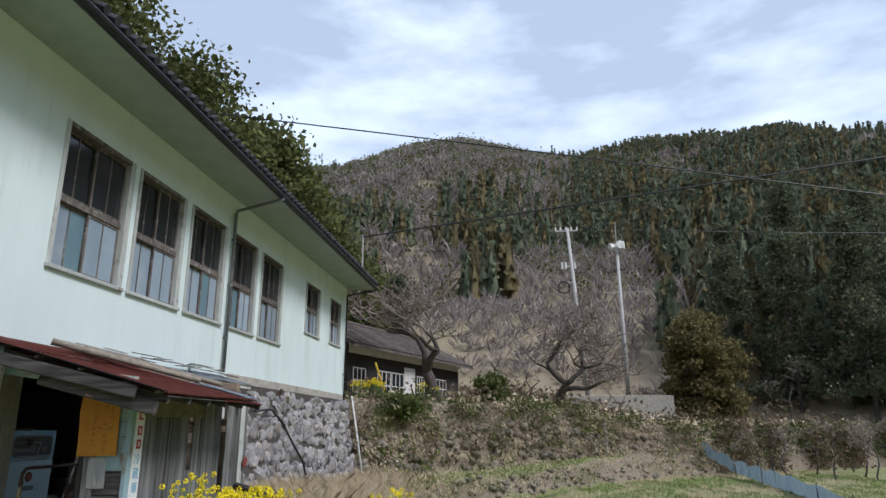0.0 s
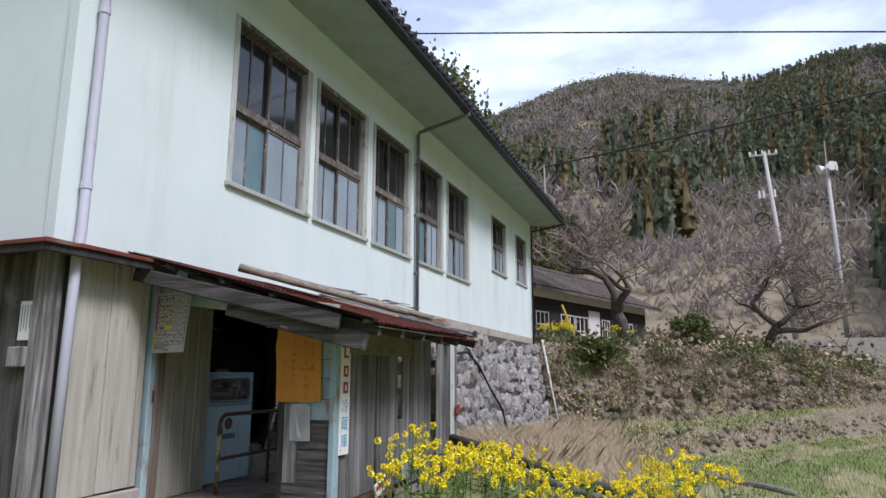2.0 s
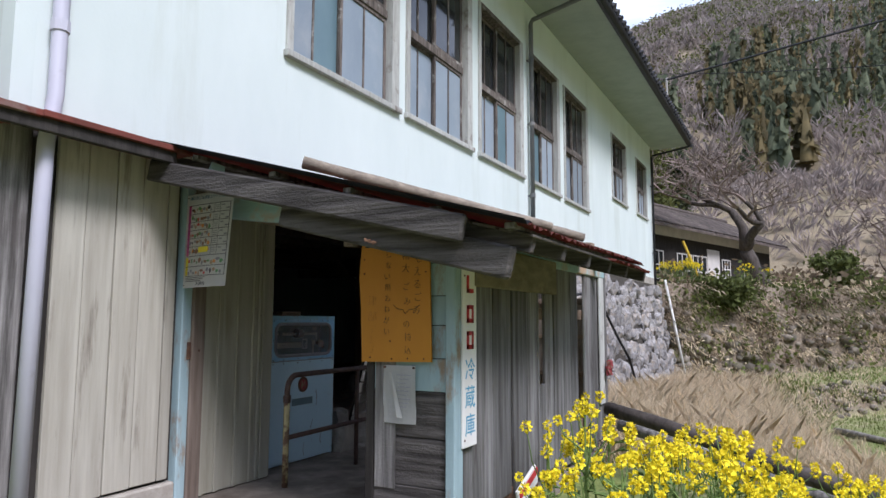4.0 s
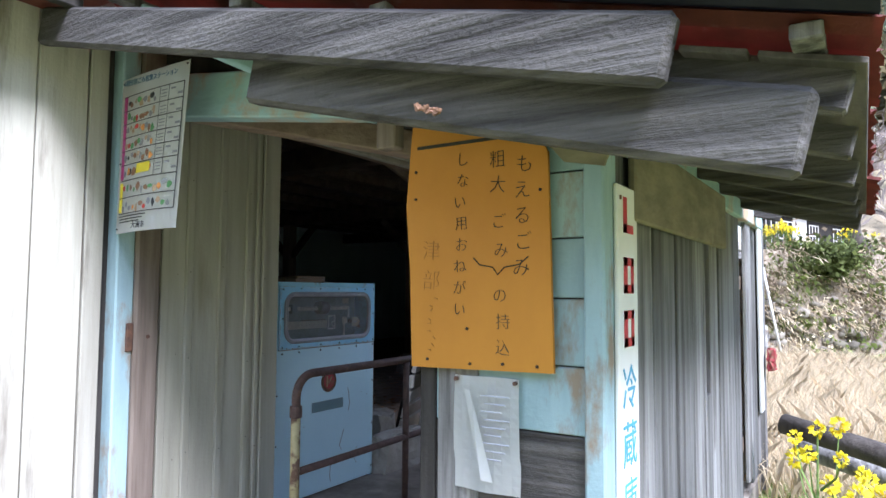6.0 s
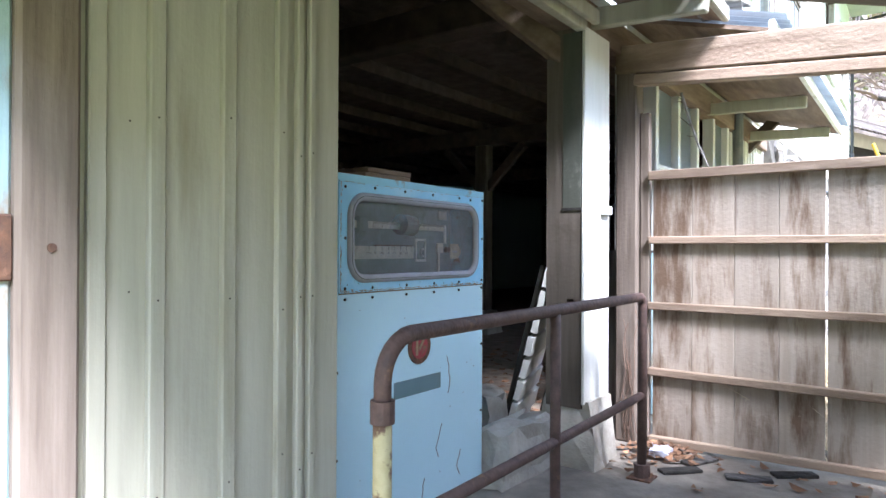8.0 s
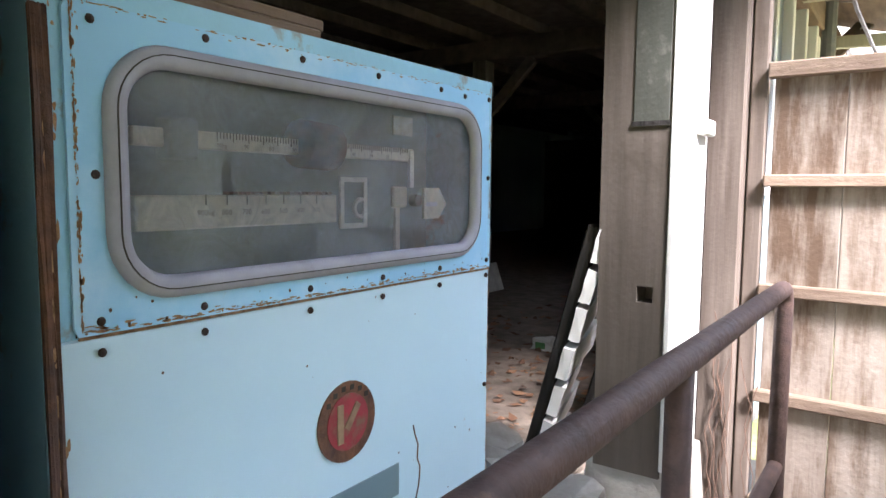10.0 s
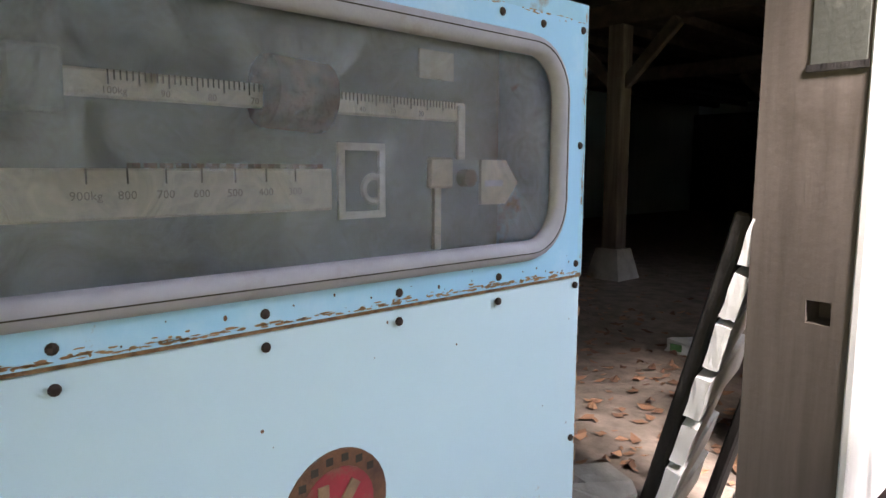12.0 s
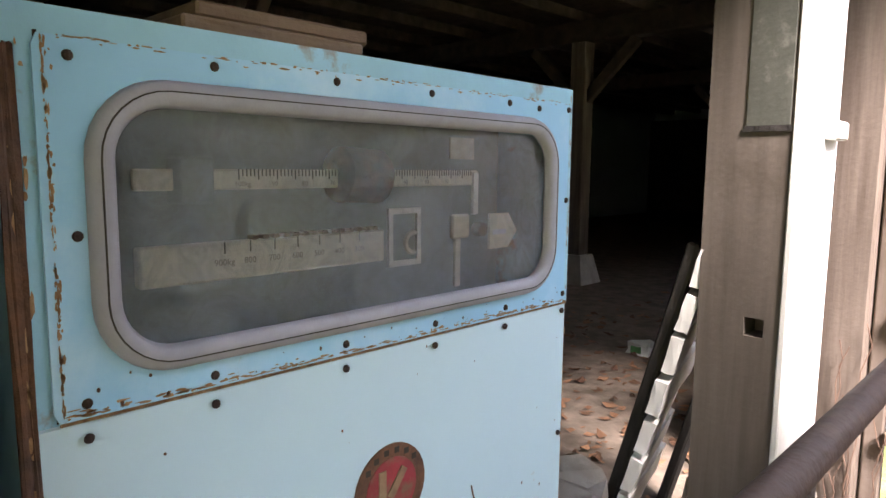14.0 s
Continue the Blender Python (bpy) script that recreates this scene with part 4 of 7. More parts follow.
while x < RX1 - 0.1:
    w = random.uniform(0.13, 0.19)
    ye = 8.57 if x < -4.2 else RY1 - 0.1
    part("sheathing_board", beam(bmesh.new(), (x + w / 2, RY0 + 0.09, roof_z(x + w / 2) - 0.022 - random.uniform(0, 0.006)), (x + w / 2, ye, roof_z(x + w / 2) - 0.022), w - 0.012, 0.012, 0.002, 0.262 + random.uniform(-0.05, 0.03)), M["sheathing"], lean)
    x += w
for y in (8.9, 9.25):
    part("cross_pole", tube(bmesh.new(), [(-5.4, y, roof_z(-5.4)), (-4.2, y + 0.05, roof_z(-4.2))], 0.045, 8), M["bamboo"], lean, "round weathered pole across the hole")
part("barge_board", beam(bmesh.new(), (-5.93, RY0 - 0.02, roof_z(-5.93) - 0.14), (-3.82, RY0 - 0.02, roof_z(-3.82) - 0.065), 0.045, 0.13, 0.012), M["grey_wood_x"], lean, "silvered barge board")
part("barge_board", beam(bmesh.new(), (-4.95, RY0 + 0.06, roof_z(-4.95) - 0.20), (-3.62, RY0 + 0.05, roof_z(-3.62) - 0.17), 0.06, 0.15, 0.012), M["grey_wood_x"], lean, "split grey beam")
part("front_edge", corrugated(-6.0, RX1, RY0 - 0.06, RY0 + 0.06, 0.03), M["black_metal"], lean, "dark bent edge sheet")
part("eave_post_beam", beam(bmesh.new(), (-4.14, 6.86, roof_z(-4.14) - 0.12), (-4.14, 9.95, roof_z(-4.14) - 0.12), 0.09, 0.10), M["blue_beam"], lean, "flaking pale blue eave beam")
part("tie_beam", beam(bmesh.new(), (-5.98, 6.96, roof_z(-5.5) - 0.16), (-4.14, 8.6, roof_z(-4.14) - 0.12), 0.09, 0.11), M["brown_wood_x"], lean)
part("eave_boards", beam(bmesh.new(), (-5.66, 9.72, roof_z(-5.66) - 0.045), (-5.66, 13.0, roof_z(-5.66) - 0.045), 0.70, 0.02, 0.0, 0.262), M["brown_wood_y"], lean, "brown boards under the eave")
part("inner_fascia", beam(bmesh.new(), (-5.47, 7.0, roof_z(-5.47) - 0.035), (-5.47, 9.55, roof_z(-5.47) - 0.035), 0.03, 0.07), M["green_wood"], lean, "pale green edge board over the scale")
part("eave_bracket", beam(bmesh.new(), (-5.99, 9.2, 2.30), (-5.46, 9.2, roof_z(-5.46) - 0.08), 0.05, 0.09), M["green_wood"], lean)
part("eave_boards", beam(bmesh.new(), (-5.735, 8.25, roof_z(-5.735) - 0.01), (-5.735, 9.72, roof_z(-5.735) - 0.01), 0.50, 0.018, 0.0, 0.262), M["brown_wood_y"], lean, "brown boards under the eave")
for y in (9.95, 11.3, 12.65):
    part("eave_bracket", beam(bmesh.new(), (-5.99, y, 2.26), (-5.36, y, roof_z(-5.36) - 0.09), 0.05, 0.08), M["green_wood"], lean)
part("eave_fascia", beam(bmesh.new(), (-5.31, 9.72, roof_z(-5.31) - 0.03), (-5.31, 13.0, roof_z(-5.31) - 0.03), 0.03, 0.07), M["white_wood"], lean, "white eave edge board")
# narrow pent along the plank wall and round the corner
pent = thing("pent_eave", "narrow rusty pent eave round the corner of the wall", "eave", kind="structure")
bm = bmesh.new()
box(bm, (-9.0, Y0 - 0.30, 2.42), (FX + 0.30, Y0 + 0.002, 2.455), 0.004)
box(bm, (FX + 0.002, Y0 + 0.004, 2.425), (FX + 0.30, RY0 + 0.1, 2.46), 0.004)
part("sheet", bm, M["rust_sheet"], pent)
bm = bmesh.new()
box(bm, (-9.0, Y0 - 0.28, 2.36), (FX + 0.27, Y0 - 0.24, 2.42), 0.004)
box(bm, (FX + 0.24, Y0 - 0.24, 2.36), (FX + 0.275, RY0, 2.425), 0.004)
part("edge_board", bm, M["dark_wood"], pent)


def pole_thing(label, a, b, r):
    p = thing("bamboo_pole", label, "pole", "poles on the lean-to roof")
    a, b = Vector(a), Vector(b)
    pts = [a.lerp(b, i / 10) for i in range(11)]
    part("pole", tube(bmesh.new(), pts, [r * (1.0 - 0.02 * i + (0.08 if i % 3 == 0 else 0)) for i in range(11)], 10), M["bamboo"], p, smooth=True)


pole_thing("weathered bamboo pole lying on the lean-to roof", (-5.35, 7.15, roof_z(-5.35) + 0.15), (-3.98, 8.12, roof_z(-3.98) + 0.12), 0.04)
pole_thing("weathered bamboo pole lying on the lean-to roof", (-5.30, 7.65, roof_z(-5.3) + 0.15), (-3.90, 8.62, roof_z(-3.9) + 0.12), 0.04)

M["khaki_board"] = surf("khaki_stained_board", (0.26, 0.23, 0.15), (0.15, 0.13, 0.085), 0.85, (5, 5, 14), 0.4, (0.15, 0.12, 0.08), 5.0, (0.55, 0.75))
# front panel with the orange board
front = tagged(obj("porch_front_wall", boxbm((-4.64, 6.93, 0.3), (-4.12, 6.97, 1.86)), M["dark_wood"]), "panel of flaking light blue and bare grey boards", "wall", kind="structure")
z = 0.31
k = 0
while z < 1.84:
    h = min((0.165 if z > 1.05 else 0.25) * random.uniform(0.92, 1.06), 1.86 - z)
    part("plank", boxbm((-4.60, 6.905 + random.uniform(-0.003, 0.003), z + 0.002), (-4.13, 6.93, z + h - 0.002), 0.003), M["blue_wood"] if z > 1.05 else M["grey_wood_x"], front)
    z += h
part("edge_post", boxbm((-4.65, 6.895, 0.3), (-4.60, 6.99, 1.95), 0.004), M["dark_wood"], front, "black weathered edge post")
part("inner_strip", boxbm((-4.59, 6.897, 0.55), (-4.46, 6.905, 1.22), 0.002), M["grey_wood"], front)
part("corner_post", boxbm((-4.150, 6.885, 0.25), (-4.095, 6.985, roof_z(-4.1) - 0.17), 0.006), M["blue_wood"], front, "light blue corner post with bare patches")
part("lintel", beam(bmesh.new(), (-5.96, 6.92, 2.21), (-4.12, 6.92, 1.96), 0.09, 0.17), M["blue_beam"], front, "flaking blue lintel beam")
bm = bmesh.new()
f_ = bm.faces.new([bm.verts.new((x, 6.858, z)) for x, z in ((-4.37, 1.915), (-4.22, 1.80), (-4.19, 1.765), (-4.085, 1.745), (-4.062, 1.80), (-4.075, 1.885), (-4.20, 1.93))])
r_ = bmesh.ops.extrude_face_region(bm, geom=[f_])
bmesh.ops.translate(bm, verts=[g for g in r_["geom"] if isinstance(g, bmesh.types.BMVert)], vec=(0, 0.012, 0))
bmesh.ops.recalc_face_normals(bm, faces=bm.faces[:])
part("end_board", bm, M["khaki_board"], front, "khaki stained offcut nailed over the corner")
# black board added over the lintel to keep light off the batten wall
bm = bmesh.new()
prof = [(-5.96, 2.30), (-4.66, 2.12), (-4.66, roof_z(-4.66) - 0.02), (-5.96, roof_z(-5.96) - 0.02)]
lo_ = [bm.verts.new((x, 6.93, z)) for x, z in prof]
hi_ = [bm.verts.new((x, 6.955, z)) for x, z in prof]
bm.faces.new(lo_)
bm.faces.new(hi_[::-1])
for i in range(4):
    bm.faces.new((lo_[i], hi_[i], hi_[(i + 1) % 4], lo_[(i + 1) % 4]))
bmesh.ops.recalc_face_normals(bm, faces=bm.faces[:])
part("infill_board", bm, M["dark_wood"], front, "added dark board blocking light through the gap over the lintel")
part("cleat", boxbm((-4.79, 6.85, 1.86), (-4.72, 6.90, 2.02), 0.004), M["brown_wood"], front)
part("brace", beam(bmesh.new(), (-5.55, 6.55, 2.34), (-5.2, 6.9, 2.16), 0.05, 0.07), M["blue_beam"], front, "pale blue brace")

# side wall
sw = tagged(obj("porch_side_wall", boxbm((-4.18, 9.93, 0.2), (-4.10, 10.02, 1.9), 0.005), M["grey_wood"]), "leaning silvered plank wall with gaps", "wall", kind="structure")
plank_run(sw, "plank", "y", 7.0, 8.22, -4.12, 0.40, 1.80, 0.25, 0.022, M["side_plank"], 0.009, 0.03, lean=1.2)
plank_run(sw, "plank", "y", 8.36, 9.95, -4.12, 0.36, 1.88, 0.20, 0.022, M["side_plank"], 0.010, 0.03, skip=(4,), lean=0.6)
part("short_plank", boxbm((-4.142, 8.23, 0.38), (-4.12, 8.35, 1.0), 0.003), M["side_plank"], sw)
part("short_plank", boxbm((-4.142, 8.23, 1.66), (-4.12, 8.35, 1.85), 0.003), M["side_plank"], sw)
part("white_batten", boxbm((-4.115, 9.78, 0.7), (-4.10, 9.93, 1.86), 0.003), M["jamb_pale"], sw, "chalky pale painted board")
part("rail", boxbm((-4.19, 7.0, 0.55), (-4.145, 9.93, 0.63), 0.004), M["brown_wood_y"], sw)
part("rail", boxbm((-4.19, 7.0, 1.45), (-4.145, 9.93, 1.53), 0.004), M["brown_wood_y"], sw)
part("flap_board", boxbm((-4.10, 7.10, 1.63), (-4.075, 8.5, 1.87), 0.006), M["khaki_board"], sw, "khaki stained board under the eave")
part("base_sheet", boxbm((-4.16, 7.0, 0.2), (-4.13, 8.2, 0.42), 0.004), M["rust"], sw, "rust red base sheet")

# ---- timbers inside ----
for i, (px, py) in enumerate(((-8.80, 12.77), (-8.75, 9.4), (-8.75, 16.2), (-11.2, 12.8), (-11.2, 9.4), (-6.3, 12.8), (-6.3, 16.2))):
    p = thing("inner_post", "square timber post with braces on a tapered concrete foot", "post", "posts under the building", "structure")
    part("shaft", boxbm((px - 0.075, py - 0.075, 0.56), (px + 0.075, py + 0.075, 2.44), 0.008), M["brown_wood"], p)
    bm = bmesh.new()
    bmesh.ops.create_cone(bm, segments=4, radius1=0.235, radius2=0.15, depth=0.27, cap_ends=True)
    bmesh.ops.rotate(bm, verts=bm.verts[:], matrix=Matrix.Rotation(radians(45), 3, "Z"))
    bmesh.ops.translate(bm, verts=bm.verts[:], vec=(px, py, 0.44))
    part("footing", bm, M["concrete"], p, "tapered concrete foot")
    for s in (-1, 1):
        part("brace", beam(bmesh.new(), (px + 0.05 * s, py, 1.95), (px + 0.52 * s, py, 2.42), 0.07, 0.09), M["joist_wood"], p)
for y in (9.4, 12.8, 16.2):
    tagged(obj("ceiling_beam", boxbm((BX + 0.2, y - 0.08, 2.44), (FX - 0.12, y + 0.08, 2.62), 0.01), M["joist_wood"]), "heavy timber beam under the upper floor", "beam", kind="structure")
for x in np.arange(-12.6, -6.4, 0.62):
    tagged(obj("floor_joist", boxbm((x - 0.05, Y0 + 0.2, 2.625), (x + 0.05, Y1 - 0.2, 2.718), 0.006), M["joist_wood"]), "brown joist under the upper floor", "beam", "joists under the upper floor", kind="structure")
part("brace", beam(bmesh.new(), (-6.03, 9.1, 2.10), (-6.5, 8.6, 2.56), 0.06, 0.10), M["brown_wood_y"], post)

# ---- retaining stone wall below the facade ----
sb = bmesh.new()
vs = [(-5.98, 13.45, 2.46), (-5.98, Y1, 2.46), (-5.50, Y1 + 0.10, -0.4), (-5.50, 13.45, -0.4), (-6.1, 13.45, 2.46), (-6.1, Y1, 2.46), (-6.1, Y1, -0.4), (-6.1, 13.45, -0.4)]
v = [sb.verts.new(c) for c in vs]
for f in ((0, 1, 2, 3), (4, 7, 6, 5), (0, 4, 5, 1), (3, 2, 6, 7), (0, 3, 7, 4), (1, 5, 6, 2)):
    sb.faces.new([v[i] for i in f])
bmesh.ops.recalc_face_normals(sb, faces=sb.faces[:])
stone_wall = tagged(obj("stone_wall", sb, M["mortar"]), "battered retaining wall of rough grey field stones", "stone wall", kind="structure")
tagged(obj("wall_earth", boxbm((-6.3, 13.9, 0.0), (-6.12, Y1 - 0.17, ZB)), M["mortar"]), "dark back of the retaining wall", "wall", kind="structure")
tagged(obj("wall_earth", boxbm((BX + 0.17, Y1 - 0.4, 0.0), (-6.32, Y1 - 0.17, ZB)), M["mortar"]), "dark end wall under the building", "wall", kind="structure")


def stone_mesh(seed):
    rs = random.Random(seed)
    bm = bmesh.new()
    bmesh.ops.create_icosphere(bm, subdivisions=2, radius=0.5)
    for vv in bm.verts:
        c = vv.co
        m = max(abs(c.x), abs(c.y), abs(c.z))
        c *= 0.5 / m * 0.55 + 0.45
        c += noise.noise_vector(c * 2.2 + Vector((seed * 7.1, 0, 0))) * 0.22
    bmesh.ops.planar_faces(bm, faces=bm.faces[:], iterations=1, factor=0.5)
    me = bpy.data.meshes.new("stone")
    bm.to_mesh(me)
    bm.free()
    me.materials.append(M["stone"])
    return me


stones = [stone_mesh(i) for i in range(9)]
zz = 0.0
rs = random.Random(5)
while zz < 2.42:
    h = rs.uniform(0.24, 0.36)
    y = 13.45 + rs.uniform(0, 0.2)
    while y < Y1 + 0.1:
        w = rs.uniform(0.22, 0.52)
        zc, yc = zz + h / 2 + rs.uniform(-0.11, 0.11) - 0.1, y + w / 2
        if zc < 2.36:
            o = new("stone", rs.choice(stones))
            o.parent = stone_wall
            xx = -5.98 + (2.46 - zc) * 0.168
            o.matrix_basis = Matrix.Translation((xx, yc, zc)) @ Euler((rs.uniform(-0.7, 0.7), rs.uniform(-0.25, 0.25), rs.uniform(-0.25, 0.25))).to_matrix().to_4x4() @ Matrix.Diagonal((rs.uniform(0.12, 0.20), w * rs.uniform(0.86, 1.06), h * rs.uniform(0.85, 1.2), 1))
        y += w
    zz += h * 0.95


# ---- lettering ----
def letters(text, size, mat, parent, m, name="lettering", depth=0.0006, align="CENTER", thin=0.0):
    cu = bpy.data.curves.new(name, "FONT")
    cu.body, cu.size, cu.align_x, cu.align_y, cu.extrude, cu.resolution_u = text, size, align, "CENTER", depth, 2
    cu.offset = thin * size
    tmp = new("tmp", cu)
    me = bpy.data.meshes.new_from_object(tmp.evaluated_get(bpy.context.evaluated_depsgraph_get()))
    me.name = name
    bpy.data.objects.remove(tmp)
    bpy.data.curves.remove(cu)
    me.materials.clear()
    me.materials.append(mat)
    ob = new(name, me)
    ob.parent = parent
    ob.matrix_basis = m
    return ob


def facing_south(x, y, z, turn=0):
    """Text plane that faces -y."""
    return pose(x, y, z, 90, turn, 0)


def facing_east(x, y, z, turn=0):
    """Text plane that faces +x."""
    return pose(x, y, z, 90, 0, 90) @ pose(0, 0, 0, 0, 0, turn)


# ---- the orange notice board ----
P_FADE = surf("faded_brush_ink", (0.37, 0.165, 0.028), (0.29, 0.13, 0.025), 0.7, (20, 20, 20), 0.0)
board = thing("notice_board", "orange painted board with faded black handwriting, nailed to the porch front", "sign")
outline = [(-4.665, 1.955), (-4.40, 1.99), (-4.345, 1.985), (-4.24, 1.80), (-4.225, 1.225), (-4.665, 1.215), (-4.675, 1.50), (-4.69, 1.68), (-4.675, 1.86)]
bm = bmesh.new()
f = bm.faces.new([bm.verts.new((x, 6.872, z)) for x, z in outline])
r = bmesh.ops.extrude_face_region(bm, geom=[f])
bmesh.ops.translate(bm, verts=[g for g in r["geom"] if isinstance(g, bmesh.types.BMVert)], vec=(0, 0.012, 0))
bmesh.ops.recalc_face_normals(bm, faces=bm.faces[:])
part("panel", bm, M["orange"], board)
for col, (x, z0, chars, pitch, size) in enumerate(((-4.31, 1.77, "もえるごみ", 0.069, 0.054), (-4.39, 1.79, "粗大", 0.07, 0.052), (-4.38, 1.62, "ごみ", 0.078, 0.046), (-4.375, 1.42, "の持込", 0.07, 0.046), (-4.50, 1.80, "しない用おねがい", 0.06, 0.043))):
    for i, ch in enumerate(chars):
        letters(ch, size, M["ink"], board, facing_south(x + random.uniform(-0.006, 0.006), 6.871, z0 - i * pitch, random.uniform(-6, 6)), "brush_character", thin=-0.016)
for i, ch in enumerate("津部"):
    letters(ch, 0.062, P_FADE, board, facing_south(-4.60, 6.871, 1.545 - i * 0.085, 3), "brush_character", thin=-0.018)
for i in range(9):
    x, z, a_ = -4.60 + random.uniform(-0.012, 0.012), 1.41 - i * 0.018 + random.uniform(-0.004, 0.004), random.uniform(-0.9, 0.9)
    part("faded_stroke", beam(bmesh.new(), (x, 6.8712, z), (x + 0.010 * math.cos(a_), 6.8712, z + 0.010 * math.sin(a_)), 0.0026, 0.0026, 0.0), P_FADE, board)
part("brush_mark", tube(bmesh.new(), [(-4.32 + 0.02 * math.cos(q), 6.871, 1.872 + 0.016 * math.sin(q)) for q in np.linspace(0.6, 6.0, 14)], 0.0025, 5), M["ink"], board)
part("brush_mark", beam(bmesh.new(), (-4.452, 6.871, 1.888), (-4.448, 6.871, 1.91), 0.005, 0.005, 0.0), M["ink"], board)
part("brush_line", beam(bmesh.new(), (-4.65, 6.87, 1.85), (-4.36, 6.87, 1.852), 0.004, 0.009, 0.0), M["ink"], board)
bm = tube(bmesh.new(), [(-4.46, 6.87, 1.525), (-4.44, 6.87, 1.505), (-4.40, 6.87, 1.498), (-4.385, 6.87, 1.478), (-4.365, 6.87, 1.498), (-4.32, 6.87, 1.505), (-4.295, 6.87, 1.525)], 0.0018, 5)
part("brush_brace", bm, M["ink"], board)
for x, z in ((-4.61, 1.24), (-4.47, 1.235), (-4.27, 1.24), (-4.655, 1.78), (-4.48, 1.33), (-4.26, 1.7), (-4.655, 1.70), (-4.37, 1.24)):
    part("nail", tube(bmesh.new(), [(x, 6.868, z), (x, 6.874, z)], 0.0045, 6), M["bolt"], board)

paper = thing("paper_notice", "torn white printed sheet pinned below the orange board", "paper")
bm = bmesh.new()
nxp, nzp = 8, 12
grid = [[bm.verts.new((-4.53 + 0.20 * i / nxp + (0.004 if j > 8 else 0), 6.893 - 0.006 * math.sin(i * 0.9 + j * 0.35) - 0.010 * (j / nzp) ** 2, 1.20 - 0.305 * j / nzp)) for i in range(nxp + 1)] for j in range(nzp + 1)]
for j in range(nzp):
    for i in range(nxp):
        bm.faces.new((grid[j][i], grid[j + 1][i], grid[j + 1][i + 1], grid[j][i + 1]))
bmesh.ops.solidify(bm, geom=bm.faces[:], thickness=0.0008)
part("sheet", bm, M["paper"], paper)
for i in range(9):
    part("text_bar", boxbm((-4.44 + 0.01 * (i % 2), 6.8775, 1.150 - i * 0.021), (-4.355 - 0.012 * (i % 3), 6.8800, 1.153 - i * 0.021)), M["pvc"], paper)
bm = bmesh.new()
vs = [bm.verts.new(p) for p in ((-4.495, 6.882, 1.165), (-4.475, 6.880, 1.16), (-4.40, 6.874, 0.925), (-4.43, 6.862, 0.93))]
bm.faces.new(vs[::-1])
bmesh.ops.solidify(bm, geom=bm.faces[:], thickness=0.0008)
part("torn_fold", bm, M["paint_white"], paper, "torn curled strip")
for x in (-4.522, -4.34):
    part("pin", tube(bmesh.new(), [(x, 6.880, 1.19), (x, 6.896, 1.19)], 0.006, 8), M["rust"], paper, "rusty drawing pin")

# ---- upright enamel sign on the corner ----
sign = thing("enamel_sign", "tall white enamel sign with red and blue characters", "sign")
part("plate", boxbm((-4.094, 6.955, 0.78), (-4.082, 7.125, 1.715), 0.003), M["paint_white"], sign)
for i, z in enumerate((1.635, 1.475, 1.335)):
    bm = bmesh.new()
    box(bm, (-4.083, 7.0, z - 0.045), (-4.0805, 7.03, z + 0.05))
    box(bm, (-4.083, 7.0, z - 0.045), (-4.0805, 7.085, z - 0.022))
    if i:
        box(bm, (-4.083, 7.0, z + 0.028), (-4.0805, 7.085, z + 0.05))
        box(bm, (-4.083, 7.062, z - 0.045), (-4.0805, 7.085, z + 0.05))
    part("red_mark", bm, M["paint_red"], sign)
for i, ch in enumerate("冷蔵庫"):
    letters(ch, 0.125, M["paint_blue"], sign, facing_east(-4.0805, 7.04, 1.175 - i * 0.145), "blue_character")
for z in (0.82, 1.68):
    part("screw", tube(bmesh.new(), [(-4.083, 6.975, z), (-4.079, 6.975, z)], 0.006, 8), M["rust"], sign)

# ---- rubbish poster on the jamb ----
poster = thing("rubbish_poster", "printed rubbish sorting poster with picture rows nailed to the jamb", "poster")


def on_poster(u, v, lift=0.0):
    """A point of the curved sheet: u across, v down."""
    return Vector((-5.95 + (0.415 - 0.03 * v) * u - 0.012 * v, 6.745 - 0.03 * math.sin(u * 2.6) * (0.4 + 0.6 * v) - lift, 2.235 - 0.595 * v + 0.008 * u))


def poster_patch(name, u0, u1, v0, v1, mat, lift, label=""):
    bm = bmesh.new()
    n = max(2, int((u1 - u0) * 12))
    rows = [[bm.verts.new(on_poster(u0 + (u1 - u0) * i / n, v, lift)) for i in range(n + 1)] for v in (v0, (v0 + v1) / 2, v1)]
    for a, b in zip(rows, rows[1:]):
        for i in range(n):
            bm.faces.new((a[i], b[i], b[i + 1], a[i + 1]))
    if lift == 0:
        bmesh.ops.solidify(bm, geom=bm.faces[:], thickness=0.0012)
    return part(name, bm, mat, poster, label)


P = {k: surf("print_" + k, c, tuple(v * 0.9 for v in c), 0.6, (30, 30, 30), 0.0) for k, c in {"black": (0.03, 0.03, 0.035), "magenta": (0.45, 0.06, 0.22), "yellow": (0.75, 0.62, 0.03), "grey": (0.30, 0.30, 0.32), "brown": (0.26, 0.14, 0.08), "green": (0.12, 0.3, 0.12), "orange": (0.7, 0.3, 0.08), "red": (0.55, 0.06, 0.05), "navy": (0.04, 0.14, 0.24), "tan": (0.5, 0.36, 0.24)}.items()}
poster_patch("sheet", 0, 1, 0, 1, M["paint_white"], 0)
poster_patch("stripe", 0.06, 0.12, 0.12, 0.66, P["magenta"], 0.002)
poster_patch("stripe", 0.06, 0.12, 0.68, 0.87, P["yellow"], 0.002)
for v in (0.12, 0.215, 0.30, 0.39, 0.475, 0.565, 0.665, 0.775, 0.875):
    poster_patch("rule", 0.06, 0.96, v, v + 0.006, P["black"], 0.0025)
